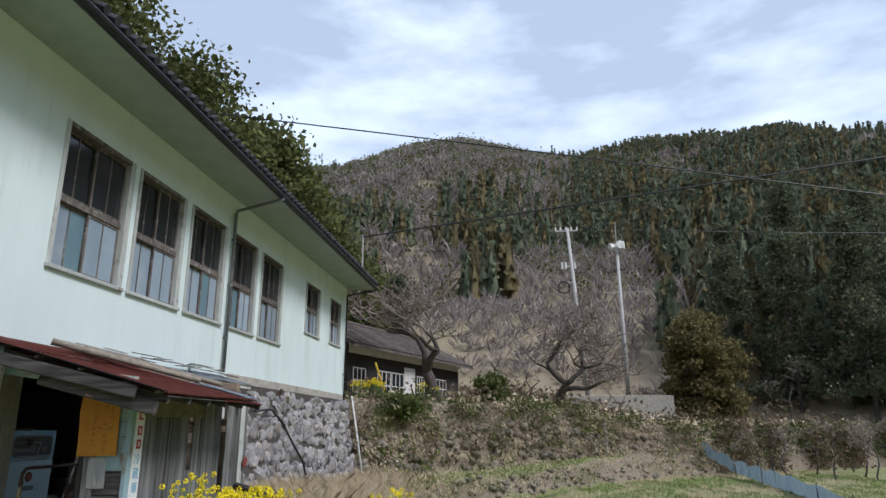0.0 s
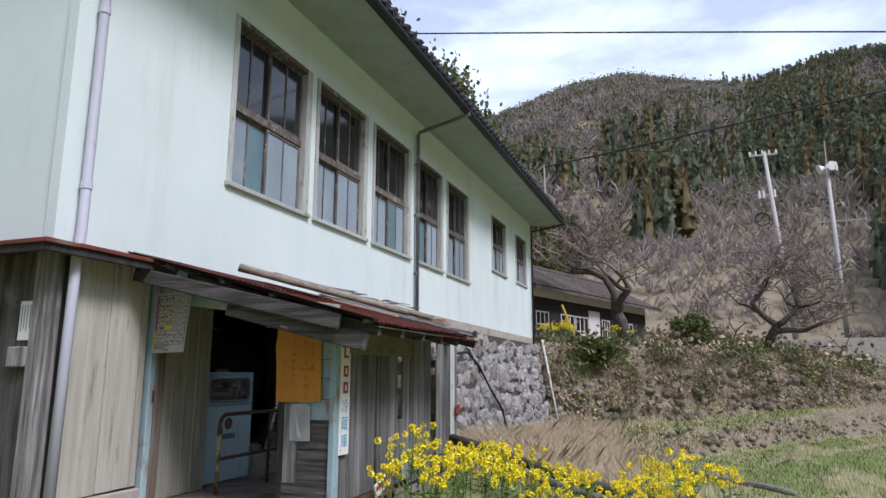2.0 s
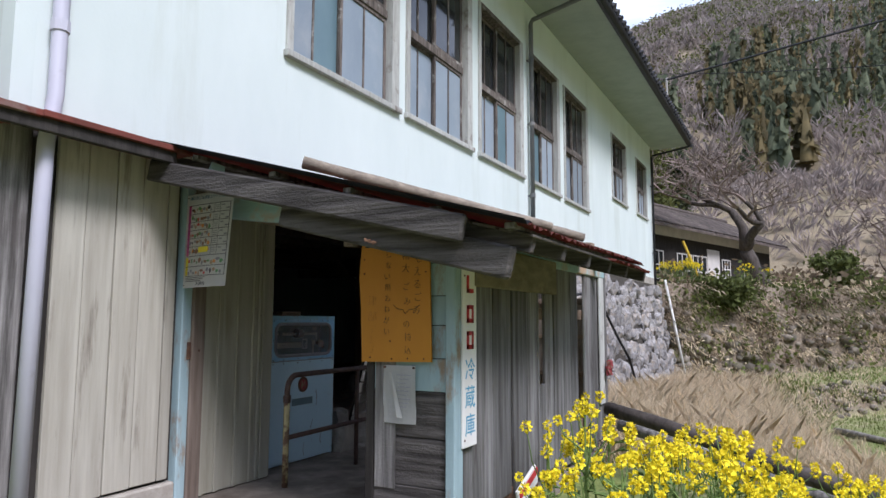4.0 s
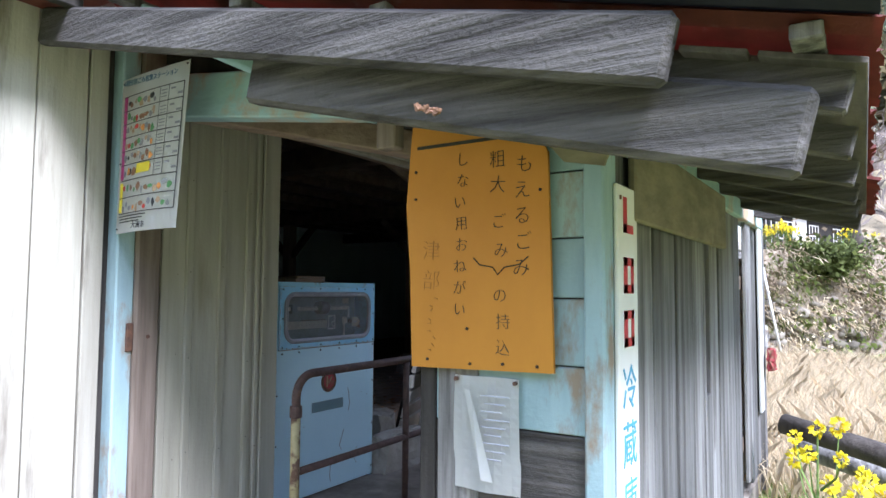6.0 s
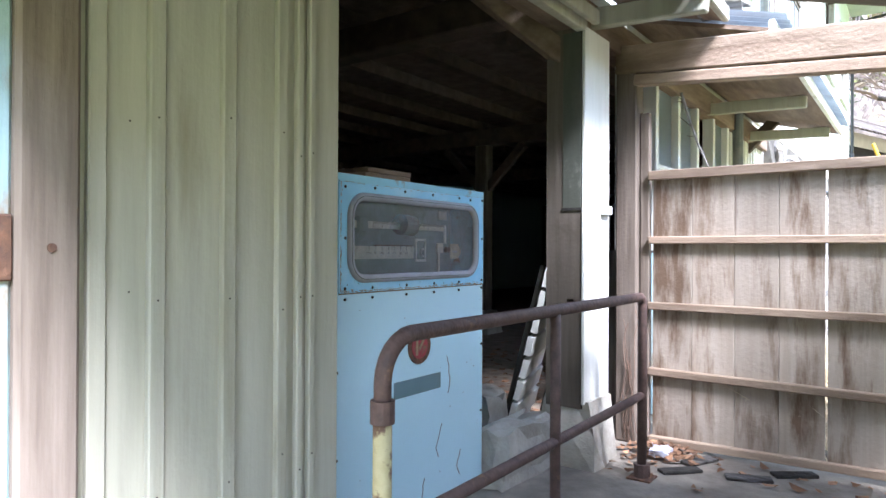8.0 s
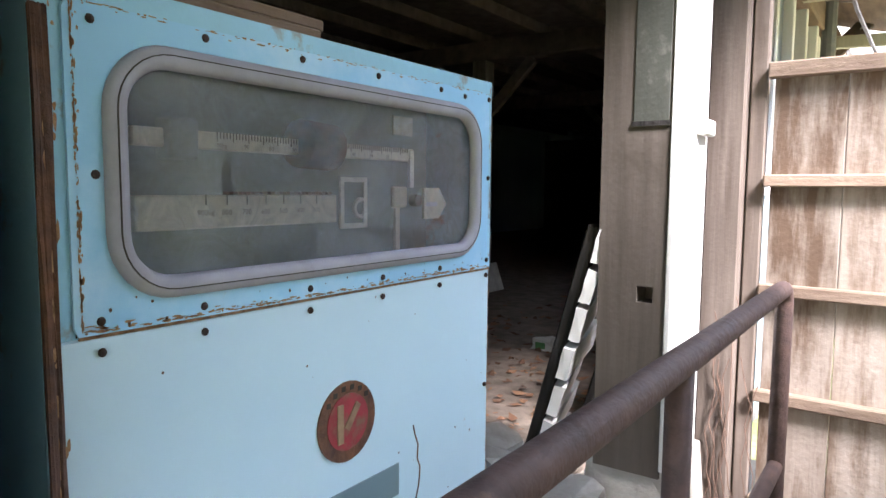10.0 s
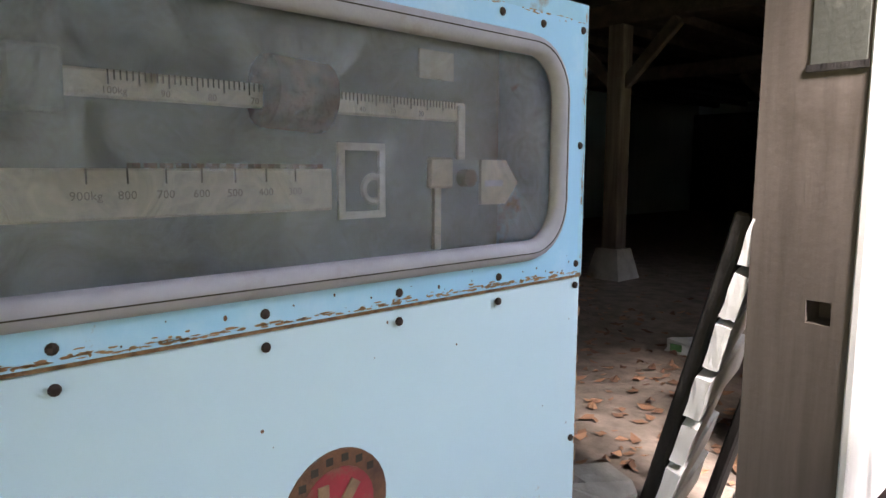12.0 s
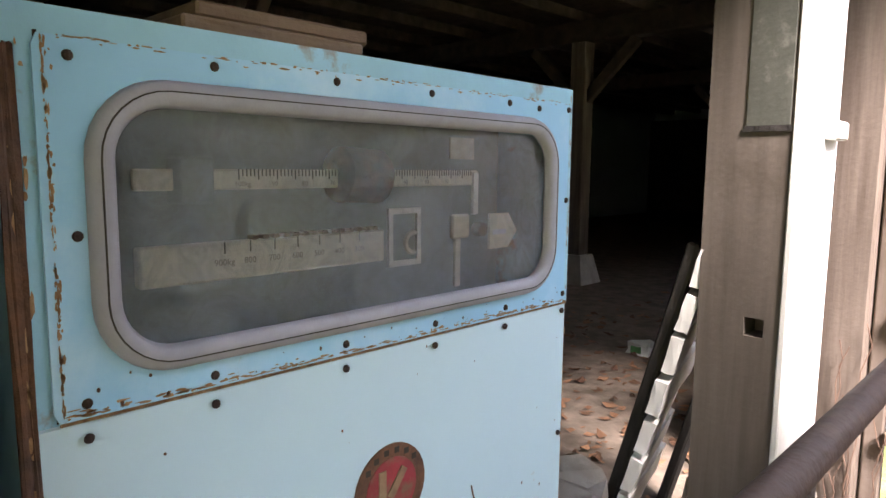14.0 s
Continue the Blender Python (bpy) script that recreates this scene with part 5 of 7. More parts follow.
poster_patch("rule", 0.95, 0.962, 0.12, 0.875, P["black"], 0.0025)
for u in (0.64, 0.76):
    poster_patch("rule", u, u + 0.007, 0.12, 0.665, P["black"], 0.0025)
tones = ["grey", "grey", "brown", "brown", "tan", "tan", "green", "red", "black", "grey", "orange"]
for r_i, v in enumerate((0.135, 0.235, 0.315, 0.405, 0.49, 0.58, 0.69, 0.80)):
    for c_i in range(9 if r_i < 6 else 12):
        u = 0.15 + c_i * 0.053 + random.uniform(-0.012, 0.012) if r_i < 6 else 0.15 + c_i * 0.066
        vc, ru, rv = v + random.uniform(0.018, 0.055), random.uniform(0.02, 0.04), random.uniform(0.014, 0.03)
        bm = bmesh.new()
        bm.faces.new([bm.verts.new(on_poster(u + ru * math.cos(q) * random.uniform(0.6, 1.2), vc + rv * math.sin(q) * random.uniform(0.6, 1.2), 0.0024)) for q in np.linspace(6.283, 0.7, 8)])
        part("picture", bm, P[random.choice(tones)], poster)
    if r_i < 6:
        poster_patch("text_bar", 0.79, 0.85, v + 0.01, v + 0.022, P["grey"], 0.0024)
        poster_patch("text_bar", 0.88, 0.94, v + 0.045, v + 0.06, P["grey"], 0.0024)
        for q in range(3):
            poster_patch("text_bar", 0.66, 0.74, v + 0.012 + q * 0.02, v + 0.018 + q * 0.02, P["grey"], 0.0024)
poster_patch("picture", 0.36, 0.58, 0.575, 0.635, P["yellow"], 0.0028)
for q in range(3):
    poster_patch("text_bar", 0.08, 0.58 - 0.05 * q, 0.892 + q * 0.018, 0.899 + q * 0.018, P["black"], 0.0024)
title = on_poster(0.5, 0.055, 0.006)
letters("6種分別ごみ収集ステーション", 0.024, P["navy"], poster, facing_south(title.x, title.y - 0.004, title.z, 0), "title")
city = on_poster(0.5, 0.965, 0.006)
letters("大洲市", 0.027, P["black"], poster, facing_south(city.x, city.y - 0.004, city.z), "city_name")
for u, v in ((0.03, 0.03), (0.97, 0.02), (0.03, 0.97), (0.03, 0.55)):
    p_ = on_poster(u, v, 0.003)
    part("nail", tube(bmesh.new(), [p_, p_ + Vector((0, 0.006, 0))], 0.004, 6), M["bolt"], poster)

notice = thing("wall_notice", "white paper notice with dark vertical writing on the corner wall", "notice")
part("sheet", boxbm((-6.26, Y0 - 0.012, 1.71), (-6.125, Y0 - 0.007, 2.02), 0.001), M["paper"], notice)
for i in range(4):
    part("text_bar", boxbm((-6.24 + i * 0.03, Y0 - 0.0135, 1.78 + 0.02 * (i % 2)), (-6.228 + i * 0.03, Y0 - 0.0115, 1.99)), P["grey"], notice)

# ---- weighing scale ----
scale = thing("platform_scale", "sky blue steel scale cabinet with dusty beam window and rust", "weighing scale")
SX, SY0, SY1, SZ0, SZ1 = -6.15, 7.745, 8.575, 0.30, 1.475
bm = bmesh.new()
t_ = 0.012
box(bm, (SX - 0.42, SY0, SZ0), (SX - t_, SY0 + t_, SZ1))
box(bm, (SX - 0.42, SY1 - t_, SZ0), (SX - t_, SY1, SZ1))
box(bm, (SX - 0.42, SY0 + t_, SZ1 - t_), (SX - t_, SY1 - t_, SZ1))
box(bm, (SX - 0.42, SY0 + t_, SZ0), (SX - 0.42 + t_, SY1 - t_, SZ1 - t_))
part("cabinet", bm, M["scale_trim"], scale, "chipped blue steel casing")
part("inner_back", boxbm((SX - 0.16, SY0 + t_, 1.12), (SX - 0.15, SY1 - t_, SZ1 - t_)), M["box_inside"], scale)


def rounded(y0, y1, z0, z1, r, n=6):
    pts = []
    for cy, cz, a in ((y1 - r, z1 - r, 0), (y0 + r, z1 - r, 90), (y0 + r, z0 + r, 180), (y1 - r, z0 + r, 270)):
        for i in range(n + 1):
            an = radians(a + 90 * i / n)
            pts.append((cy + r * math.cos(an), cz + r * math.sin(an)))
    return pts


WY0, WY1, WZ0, WZ1, WR = 7.822, 8.508, 1.160, 1.405, 0.058
# upper plate with the window cut out
bm = bmesh.new()
inner = rounded(WY0, WY1, WZ0, WZ1, WR)
py0, py1, pz0, pz1 = 7.775, 8.565, 1.116, 1.452
outer = []
for cy, cz in inner:
    dy, dz = cy - (WY0 + WY1) / 2, cz - (WZ0 + WZ1) / 2
    s = min(((py1 - py0) / 2) / max(abs(dy), 1e-6), ((pz1 - pz0) / 2) / max(abs(dz), 1e-6))
    outer.append(((WY0 + WY1) / 2 + dy * s, (WZ0 + WZ1) / 2 + dz * s))
rings = []
for xx, loop in ((SX, outer), (SX + 0.004, outer), (SX + 0.004, inner), (SX - 0.004, inner)):
    rings.append([bm.verts.new((xx, y, z)) for y, z in loop])
for a, b in zip(rings, rings[1:]):
    for i in range(len(a)):
        j = (i + 1) % len(a)
        bm.faces.new((a[i], a[j], b[j], b[i]))
bmesh.ops.recalc_face_normals(bm, faces=bm.faces[:])
up = part("upper_plate", bm, M["scale_blue"], scale)
bm = bmesh.new()
box(bm, (SX - 0.004, 7.80, 1.10), (SX - 0.0005, 8.53, 1.15), 0.0)
box(bm, (SX - 0.004, SY0, 1.112), (SX, 7.80, SZ1), 0.0)
box(bm, (SX - 0.004, 8.53, 1.112), (SX, SY1, SZ1), 0.0)
box(bm, (SX - 0.004, 7.80, 1.42), (SX, 8.53, SZ1), 0.0)
part("front_frame", bm, M["scale_trim"], scale)
part("lower_plate", boxbm((SX - 0.008, SY0 + 0.004, SZ0 + 0.01), (SX, SY1 - 0.002, 1.112), 0.003), M["scale_pale"], scale, "pale blue lower panel with rust runs")
M["seam_rust"] = surf("rusty_seam", (0.36, 0.22, 0.11), (0.12, 0.07, 0.04), 0.9, (90, 90, 90), 0.4)
part("seam", boxbm((SX - 0.001, SY0 + 0.03, 1.1105), (SX + 0.0022, SY1 - 0.004, 1.1155)), M["seam_rust"], scale, "rusty seam")
part("side_rust", rough_block((SX - 0.003, SY0 - 0.002, 0.95), (SX + 0.0018, SY0 + 0.012, 1.44), 0.0015, 4), M["rust"], scale, "rusted edge strip")
# rubber seal
bm = bmesh.new()
loop = rounded(WY0 - 0.004, WY1 + 0.004, WZ0 - 0.004, WZ1 + 0.004, WR + 0.004, 8)
nl = len(loop)
rings = []
for k in range(8):
    an = 2 * math.pi * k / 8
    ring = []
    for i, (y, z) in enumerate(loop):
        dy, dz = y - (WY0 + WY1) / 2, z - (WZ0 + WZ1) / 2
        a, b = loop[(i + 1) % nl], loop[i - 1]
        ny_, nz_ = (a[1] - b[1]), -(a[0] - b[0])
        ln = math.hypot(ny_, nz_)
        off = 0.0132 * math.cos(an)
        ring.append(bm.verts.new((SX + 0.005 + 0.012 * math.sin(an), y + ny_ / ln * off, z + nz_ / ln * off)))
    rings.append(ring)
for k in range(8):
    a, b = rings[k], rings[(k + 1) % 8]
    for i in range(nl):
        j = (i + 1) % nl
        bm.faces.new((a[i], a[j], b[j], b[i]))
bmesh.ops.recalc_face_normals(bm, faces=bm.faces[:])
seal = part("window_seal", bm, M["rubber"], scale, "grey perished rubber seal", smooth=True)
bm = bmesh.new()
lp = rounded(WY0 - 0.006, WY1 + 0.006, WZ0 - 0.006, WZ1 + 0.006, WR + 0.006, 8)
tube(bm, [(SX + 0.0165, y, z) for y, z in lp + lp[:1]], 0.0009, 4, False)
part("seal_line", bm, M["ink"], seal, "dark groove line")
bm = bmesh.new()
bm.faces.new([bm.verts.new((SX - 0.001, y, z)) for y, z in inner])
glass = part("window_glass", bm, M["dust_glass"], scale, "dusty scratched glass")
glass.visible_shadow = False

# beams behind the glass
BXX = SX - 0.055
up_beam = part("upper_beam", boxbm((BXX - 0.01, 7.87, 1.316), (BXX, 8.40, 1.339), 0.002), M["beam_ivory"], scale, "ivory graduated beam")
lo_beam = part("lower_beam", boxbm((BXX - 0.012, 7.87, 1.215), (BXX + 0.004, 8.20, 1.258), 0.002), M["beam_ivory"], scale, "ivory graduated beam")
bm = bmesh.new()
for i in range(80):
    y = 7.985 + i * 0.005
    box(bm, (BXX, y, 1.339 - (0.008 if i % 5 else 0.012)), (BXX + 0.0008, y + 0.0012, 1.339))
part("graduation", bm, M["ink"], up_beam)
for i, tx in enumerate(("100kg", "90", "80", "70", "60", "50", "40", "30", "20")):
    letters(tx, 0.0085, M["faded_number"], up_beam, facing_east(BXX + 0.0006, 7.99 + i * 0.042, 1.322), "numeral", 0.0002)
bm = bmesh.new()
for i in range(7):
    y = 7.963 + i * 0.032
    box(bm, (BXX + 0.004, y, 1.245), (BXX + 0.0048, y + 0.0014, 1.258))
part("graduation", bm, M["ink"], lo_beam)
for i, tx in enumerate(("900kg", "800", "700", "600", "500", "400", "300")):
    letters(tx, 0.0105, M["faded_number"], lo_beam, facing_east(BXX + 0.0046, 7.963 + i * 0.032, 1.235), "numeral", 0.0002)
bm = bmesh.new()
for i in range(14):
    box(bm, (BXX - 0.01, 8.0 + i * 0.014, 1.258), (BXX + 0.003, 8.007 + i * 0.014, 1.2625))
part("notches", bm, M["rust"], lo_beam)
part("slider_weight", tube(bmesh.new(), [(BXX + 0.0, 8.125, 1.333), (BXX + 0.0, 8.19, 1.330)], 0.036, 16), M["poise_rust"], scale, "rusty cylindrical poise weight", smooth=False)
part("end_block", boxbm((BXX - 0.02, 7.91, 1.302), (BXX + 0.014, 7.95, 1.352), 0.003), M["box_inside"], scale)
bm = bmesh.new()
box(bm, (BXX, 8.208, 1.204), (BXX + 0.004, 8.216, 1.286))
box(bm, (BXX, 8.262, 1.204), (BXX + 0.004, 8.270, 1.286))
box(bm, (BXX, 8.216, 1.204), (BXX + 0.004, 8.262, 1.212))
box(bm, (BXX, 8.216, 1.278), (BXX + 0.004, 8.262, 1.286))
part("beam_guide", bm, M["paint_white"], scale, "white square guide frame")
part("guide_ring", tube(bmesh.new(), [(BXX + 0.002, 8.255 + 0.014 * math.cos(a), 1.236 + 0.014 * math.sin(a)) for a in np.linspace(1.2, 5.0, 12)], 0.004, 6), M["paint_white"], scale)
part("hanger", boxbm((BXX - 0.003, 8.335, 1.235), (BXX + 0.006, 8.375, 1.272), 0.003), M["beam_ivory"], scale)
part("hanger_rod", boxbm((BXX - 0.003, 8.345, 1.16), (BXX + 0.003, 8.357, 1.235), 0.001), M["beam_ivory"], scale)
part("hanger_rod", boxbm((BXX - 0.003, 8.385, 1.27), (BXX + 0.003, 8.397, 1.335), 0.001), M["paint_white"], scale)
part("knob", tube(bmesh.new(), [(BXX, 8.395, 1.247), (BXX + 0.015, 8.395, 1.247)], 0.011, 12), M["rust"], scale)
bm = bmesh.new()
shape = ((8.422, 1.213), (8.468, 1.213), (8.492, 1.24), (8.468, 1.270), (8.422, 1.270))
lo_ = [bm.verts.new((BXX + 0.002, y, z)) for y, z in shape]
hi_ = [bm.verts.new((BXX + 0.007, y, z)) for y, z in shape]
bm.faces.new(hi_)
bm.faces.new(lo_[::-1])
for i in range(5):
    bm.faces.new((lo_[i], lo_[(i + 1) % 5], hi_[(i + 1) % 5], hi_[i]))
bmesh.ops.recalc_face_normals(bm, faces=bm.faces[:])
part("counterweight", bm, M["beam_ivory"], scale, "ivory pointed balance plate")
part("brand_mark", boxbm((BXX + 0.0068, 8.428, 1.236), (BXX + 0.0076, 8.462, 1.244)), M["pvc"], scale)
part("paper_tag", boxbm((SX - 0.006, 8.28, 1.355), (SX - 0.004, 8.33, 1.385)), M["green_wood"], scale)

# bolts
bm = bmesh.new()
bmesh.ops.create_uvsphere(bm, u_segments=8, v_segments=5, radius=0.0050)
bmesh.ops.scale(bm, verts=bm.verts[:], vec=(0.7, 1, 1))
bolt_mesh = bpy.data.meshes.new("bolt")
bm.to_mesh(bolt_mesh)
bm.free()
bolt_mesh.materials.append(M["bolt"])
for y, z in [(7.797, 1.435), (7.93, 1.44), (8.08, 1.44), (8.235, 1.44), (8.40, 1.44), (8.475, 1.437), (8.558, 1.44), (7.797, 1.28), (8.558, 1.29), (7.797, 1.128), (7.797, 1.095), (7.92, 1.127), (7.92, 1.096), (8.09, 1.128), (8.09, 1.097), (8.245, 1.128), (8.245, 1.097), (8.40, 1.128), (8.40, 1.098), (8.556, 1.13), (8.556, 1.10), (8.556, 0.88), (7.765, 0.88), (8.556, 0.62), (7.765, 0.62), (8.556, 0.36)]:
    o = new("bolt", bolt_mesh)
    o.parent = scale
    o.location = (SX + 0.004, y, z)
# emblem and name plate
em = part("emblem", tube(bmesh.new(), [(SX, 8.165, 0.915), (SX + 0.003, 8.165, 0.915)], 0.062, 28), M["rust"], scale, "round brown and red maker's badge")
part("emblem_field", tube(bmesh.new(), [(SX + 0.003, 8.165, 0.915), (SX + 0.0045, 8.165, 0.915)], 0.044, 28), M["worn_red"], em, "red enamel field")
bm = bmesh.new()
beam(bm, (SX + 0.005, 8.147, 0.885), (SX + 0.005, 8.147, 0.945), 0.003, 0.012, 0.0)
beam(bm, (SX + 0.005, 8.160, 0.905), (SX + 0.005, 8.186, 0.940), 0.003, 0.012, 0.0)
part("emblem_mark", bm, M["worn_brass"], em, "worn brass mark")
for i in range(6):
    a = radians(140 - i * 20)
    part("emblem_text_bar", boxbm((SX + 0.003, 8.165 + 0.053 * math.cos(a) - 0.004, 0.915 + 0.053 * math.sin(a) - 0.004), (SX + 0.0037, 8.165 + 0.053 * math.cos(a) + 0.004, 0.915 + 0.053 * math.sin(a) + 0.004)), M["ink"], em)
part("name_plate", boxbm((SX, 8.03, 0.752), (SX + 0.002, 8.29, 0.808), 0.0008), M["teal_pane"], scale, "grey blue name plate")
# rust cracks on the lower panel
for y, z, pts in ((8.33, 0.86, 7), (8.30, 0.62, 6), (8.42, 0.5, 5), (8.2, 0.45, 5)):
    c = Vector((SX + 0.0005, y, z))
    path = [c]
    for i in range(pts):
        path.append(path[-1] + Vector((0, random.uniform(-0.012, 0.012), -random.uniform(0.012, 0.025))))
    part("rust_run", tube(bmesh.new(), path, 0.0013, 4), M["rust"], scale)
M["rust_orange"] = surf("orange_brown_rust", (0.44, 0.29, 0.16), (0.27, 0.15, 0.075), 0.9, (60, 60, 60), 0.3)
bm = bmesh.new()


def blotch(y, z, a, b, xx):
    n = 9
    vs_ = [bm.verts.new((xx, y + a * math.cos(6.283 * k / n) * random.uniform(0.5, 1.2), z + b * math.sin(6.283 * k / n) * random.uniform(0.5, 1.2))) for k in range(n)]
    bm.faces.new(vs_)


for i in range(240):
    blotch(random.uniform(7.78, 8.56), 1.1165 + abs(random.gauss(0, 0.0026)), random.uniform(0.001, 0.008), random.uniform(0.0005, 0.0018), SX + 0.0046)
for i in range(120):
    blotch(random.uniform(7.78, 8.56), 1.4515 - abs(random.gauss(0, 0.003)), random.uniform(0.001, 0.006), random.uniform(0.0004, 0.0013), SX + 0.0046)
for i in range(120):
    blotch(7.7765 + abs(random.gauss(0, 0.0022)), random.uniform(1.12, 1.45), random.uniform(0.0005, 0.0016), random.uniform(0.001, 0.007), SX + 0.0046)
for i in range(80):
    blotch(8.572 - abs(random.gauss(0, 0.002)), random.uniform(0.4, 1.46), random.uniform(0.0005, 0.0015), random.uniform(0.002, 0.01), SX + 0.0009)
for i in range(70):
    blotch(7.750 + abs(random.gauss(0, 0.005)), random.uniform(0.5, 1.46), random.uniform(0.0007, 0.003), random.uniform(0.002, 0.014), SX + 0.0012)
tagged(part("edge_rust", bm, M["rust_orange"], scale, "orange brown rust along the plate edges"), kind="stuff")
part("plate_shadow_gap", boxbm((SX, 7.7725, 1.114), (SX + 0.0012, 7.7755, 1.453)), M["bolt"], scale)
bm = bmesh.new()
for i in range(70):
    y, z = random.uniform(7.8, 8.55), random.choice((random.uniform(0.9, 1.1), random.uniform(1.118, 1.15), random.uniform(0.35, 0.9)))
    s = random.choice((0.0006, 0.0009, 0.0012, 0.0018))
    xx = SX + (0.004 if z > 1.115 else 0.0)
    bmesh.ops.create_circle(bm, cap_ends=True, segments=7, radius=s, matrix=Matrix.Translation((xx + 0.0006, y, z)) @ Matrix.Rotation(radians(90), 4, "Y") @ Matrix.Diagonal((random.uniform(0.7, 1.8), 1, 1, 1)))
tagged(part("rust_speckle", bm, M["rust"], scale), kind="stuff")
for i, (a, b, z) in enumerate((((-6.42, 7.91), (-6.17, 8.14), 1.487), ((-6.44, 7.93), (-6.18, 8.155), 1.505))):
    tagged(obj("loose_board", boxbm((a[0], a[1], z - 0.011), (b[0], b[1], z + 0.006), 0.003), M["brown_wood_y"]), "short dusty board lying on the scale", "board")

# ---- pipe rail ----
rail = thing("pipe_rail", "rusty brown pipe guard rail beside the scale", "railing")
RXX, RT = -5.69, 1.055


def bend(c, r, a0, a1, n=6):
    return [(RXX, c[0] + r * math.cos(radians(a0 + (a1 - a0) * i / n)), c[1] + r * math.sin(radians(a0 + (a1 - a0) * i / n))) for i in range(n + 1)]


part("top_pipe", tube(bmesh.new(), [(RXX, 7.445, 0.86)] + bend((7.545, RT - 0.10), 0.10, 180, 90) + bend((9.05, RT - 0.04), 0.04, 90, 0) + [(RXX, 9.09, 0.31)], 0.0195, 12), M["pipe_rust"], rail, smooth=True)
part("end_post", tube(bmesh.new(), [(RXX, 7.445, 0.30), (RXX, 7.445, 0.88)], 0.021, 12), M["pipe_yellow"], rail, "peeling cream painted pipe", smooth=True)
part("joint", tube(bmesh.new(), [(RXX, 7.445, 0.87), (RXX, 7.445, 0.92)], 0.027, 12), M["pipe_rust"], rail)
part("mid_pipe", tube(bmesh.new(), [(RXX, 7.445, 0.63), (RXX, 9.09, 0.645)], 0.017, 10), M["pipe_rust"], rail, smooth=True)
part("mid_post", tube(bmesh.new(), [(RXX, 8.28, 0.30), (RXX, 8.28, RT)], 0.0175, 10), M["pipe_rust"], rail, smooth=True)
part("foot", tube(bmesh.new(), [(RXX, 9.09, 0.30), (RXX, 9.09, 0.36)], 0.034, 10), M["pipe_rust"], rail)
part("base_plate", boxbm((RXX - 0.05, 9.04, 0.298), (RXX + 0.05, 9.14, 0.308), 0.003), M["rust"], rail)

# ---- slatted stick, leaves and litter in the dark hall ----
lad = thing("slatted_rack", "leaning broken rack of pale sawn slats beside the post", "slatted rack")
a, b = Vector((-6.37, 9.08, 0.315)), Vector((-6.135, 9.08, 1.18))
for dy in (0.0, 0.40):
    part("strip", beam(bmesh.new(), a + Vector((0, dy, 0)), b + Vector((0, dy, 0)), 0.05, 0.03), M["dark_wood"], lad, "dark weathered strip")
for i in range(8):
    c = a.lerp(b, 0.10 + i * 0.121)
    rotm = Matrix.Translation(c) @ Matrix.Rotation(radians(15 + random.uniform(-3, 3)), 4, "Y") @ Matrix.Rotation(radians(14 + random.uniform(-3, 2)), 4, "Z")
    bm = rough_block((0.016, -0.045 - random.uniform(0, 0.012), -0.043), (0.046, 0.30, 0.047 + random.uniform(-0.005, 0.005)), 0.0016, 2)
    bmesh.ops.transform(bm, matrix=rotm, verts=bm.verts[:])
    part("slat", bm, M["white_wood"], lad, "pale sawn wooden slat")
leaf = bmesh.new()
pts = [(0, -0.045, 0), (0.022, -0.01, 0.008), (0.018, 0.02, 0.006), (0, 0.05, 0.012), (-0.02, 0.018, 0.004), (-0.024, -0.012, 0.01)]
lv = [leaf.verts.new(p) for p in pts]
leaf.faces.new((lv[0], lv[1], lv[2], lv[3]))
leaf.faces.new((lv[0], lv[3], lv[4], lv[5]))
leaf_mesh = bpy.data.meshes.new("leaf")
leaf.to_mesh(leaf_mesh)
leaf.free()
lf_v, lf_f = [], []
base = np.array([v.co[:] for v in leaf_mesh.vertices])
rs = random.Random(11)
for i in range(1500):
    if rs.random() < 0.96:
        x, y = rs.uniform(-9.5, -6.4), 8.8 + abs(rs.gauss(0, 1)) * 1.6
        z = 0.317
    else:
        x, y, z = rs.uniform(-5.85, -4.3), rs.uniform(8.9, 9.55), 0.302
    m_ = Euler((rs.uniform(-0.5, 0.5), rs.uniform(-0.5, 0.5), rs.uniform(0, 6.3))).to_matrix()
    s = rs.uniform(0.3, 0.95)
    k = len(lf_v)
    for p in base:
        q = m_ @ Vector(p * s)
        lf_v.append((x + q.x, y + q.y, z + abs(q.z) + 0.003))
    lf_f += [(k, k + 1, k + 2, k + 3), (k, k + 3, k + 4, k + 5)]
M["leaf_litter_mix"] = surf("curled_brown_leaves", (0.34, 0.19, 0.105), (0.17, 0.095, 0.06), 0.9, (6, 6, 6), 0.0, by_island=True, spread=0.55)
mesh_from("fallen_leaves", lf_v, lf_f, M["leaf_litter_mix"], "scattered curled brown leaves on the dirt floor", "leaves", "stuff")
bag = thing("paper_litter", "crumpled white and green packet on the dirt", "litter")
part("packet", rough_block((-7.29, 10.95, 0.318), (-7.17, 11.05, 0.38), 0.012, 2), M["paint_white"], bag)
part("green_print", boxbm((-7.26, 10.934, 0.33), (-7.20, 10.942, 0.365)), P["green"], bag)
# clutter at the foot of the gate
for i in range(6):
    c = Vector((random.uniform(-5.7, -4.4), random.uniform(9.2, 9.5), 0.302))
    tagged(obj("wood_scrap", boxbm((-0.09, -0.03, 0), (0.09, 0.03, 0.014), 0.003, Matrix.Translation(c) @ Matrix.Rotation(random.uniform(0, 6), 4, "Z")), M["grey_wood_x"] if i % 2 else M["dark_wood"]), "broken scrap of board on the porch floor", "wood scrap", "scraps by the gate")

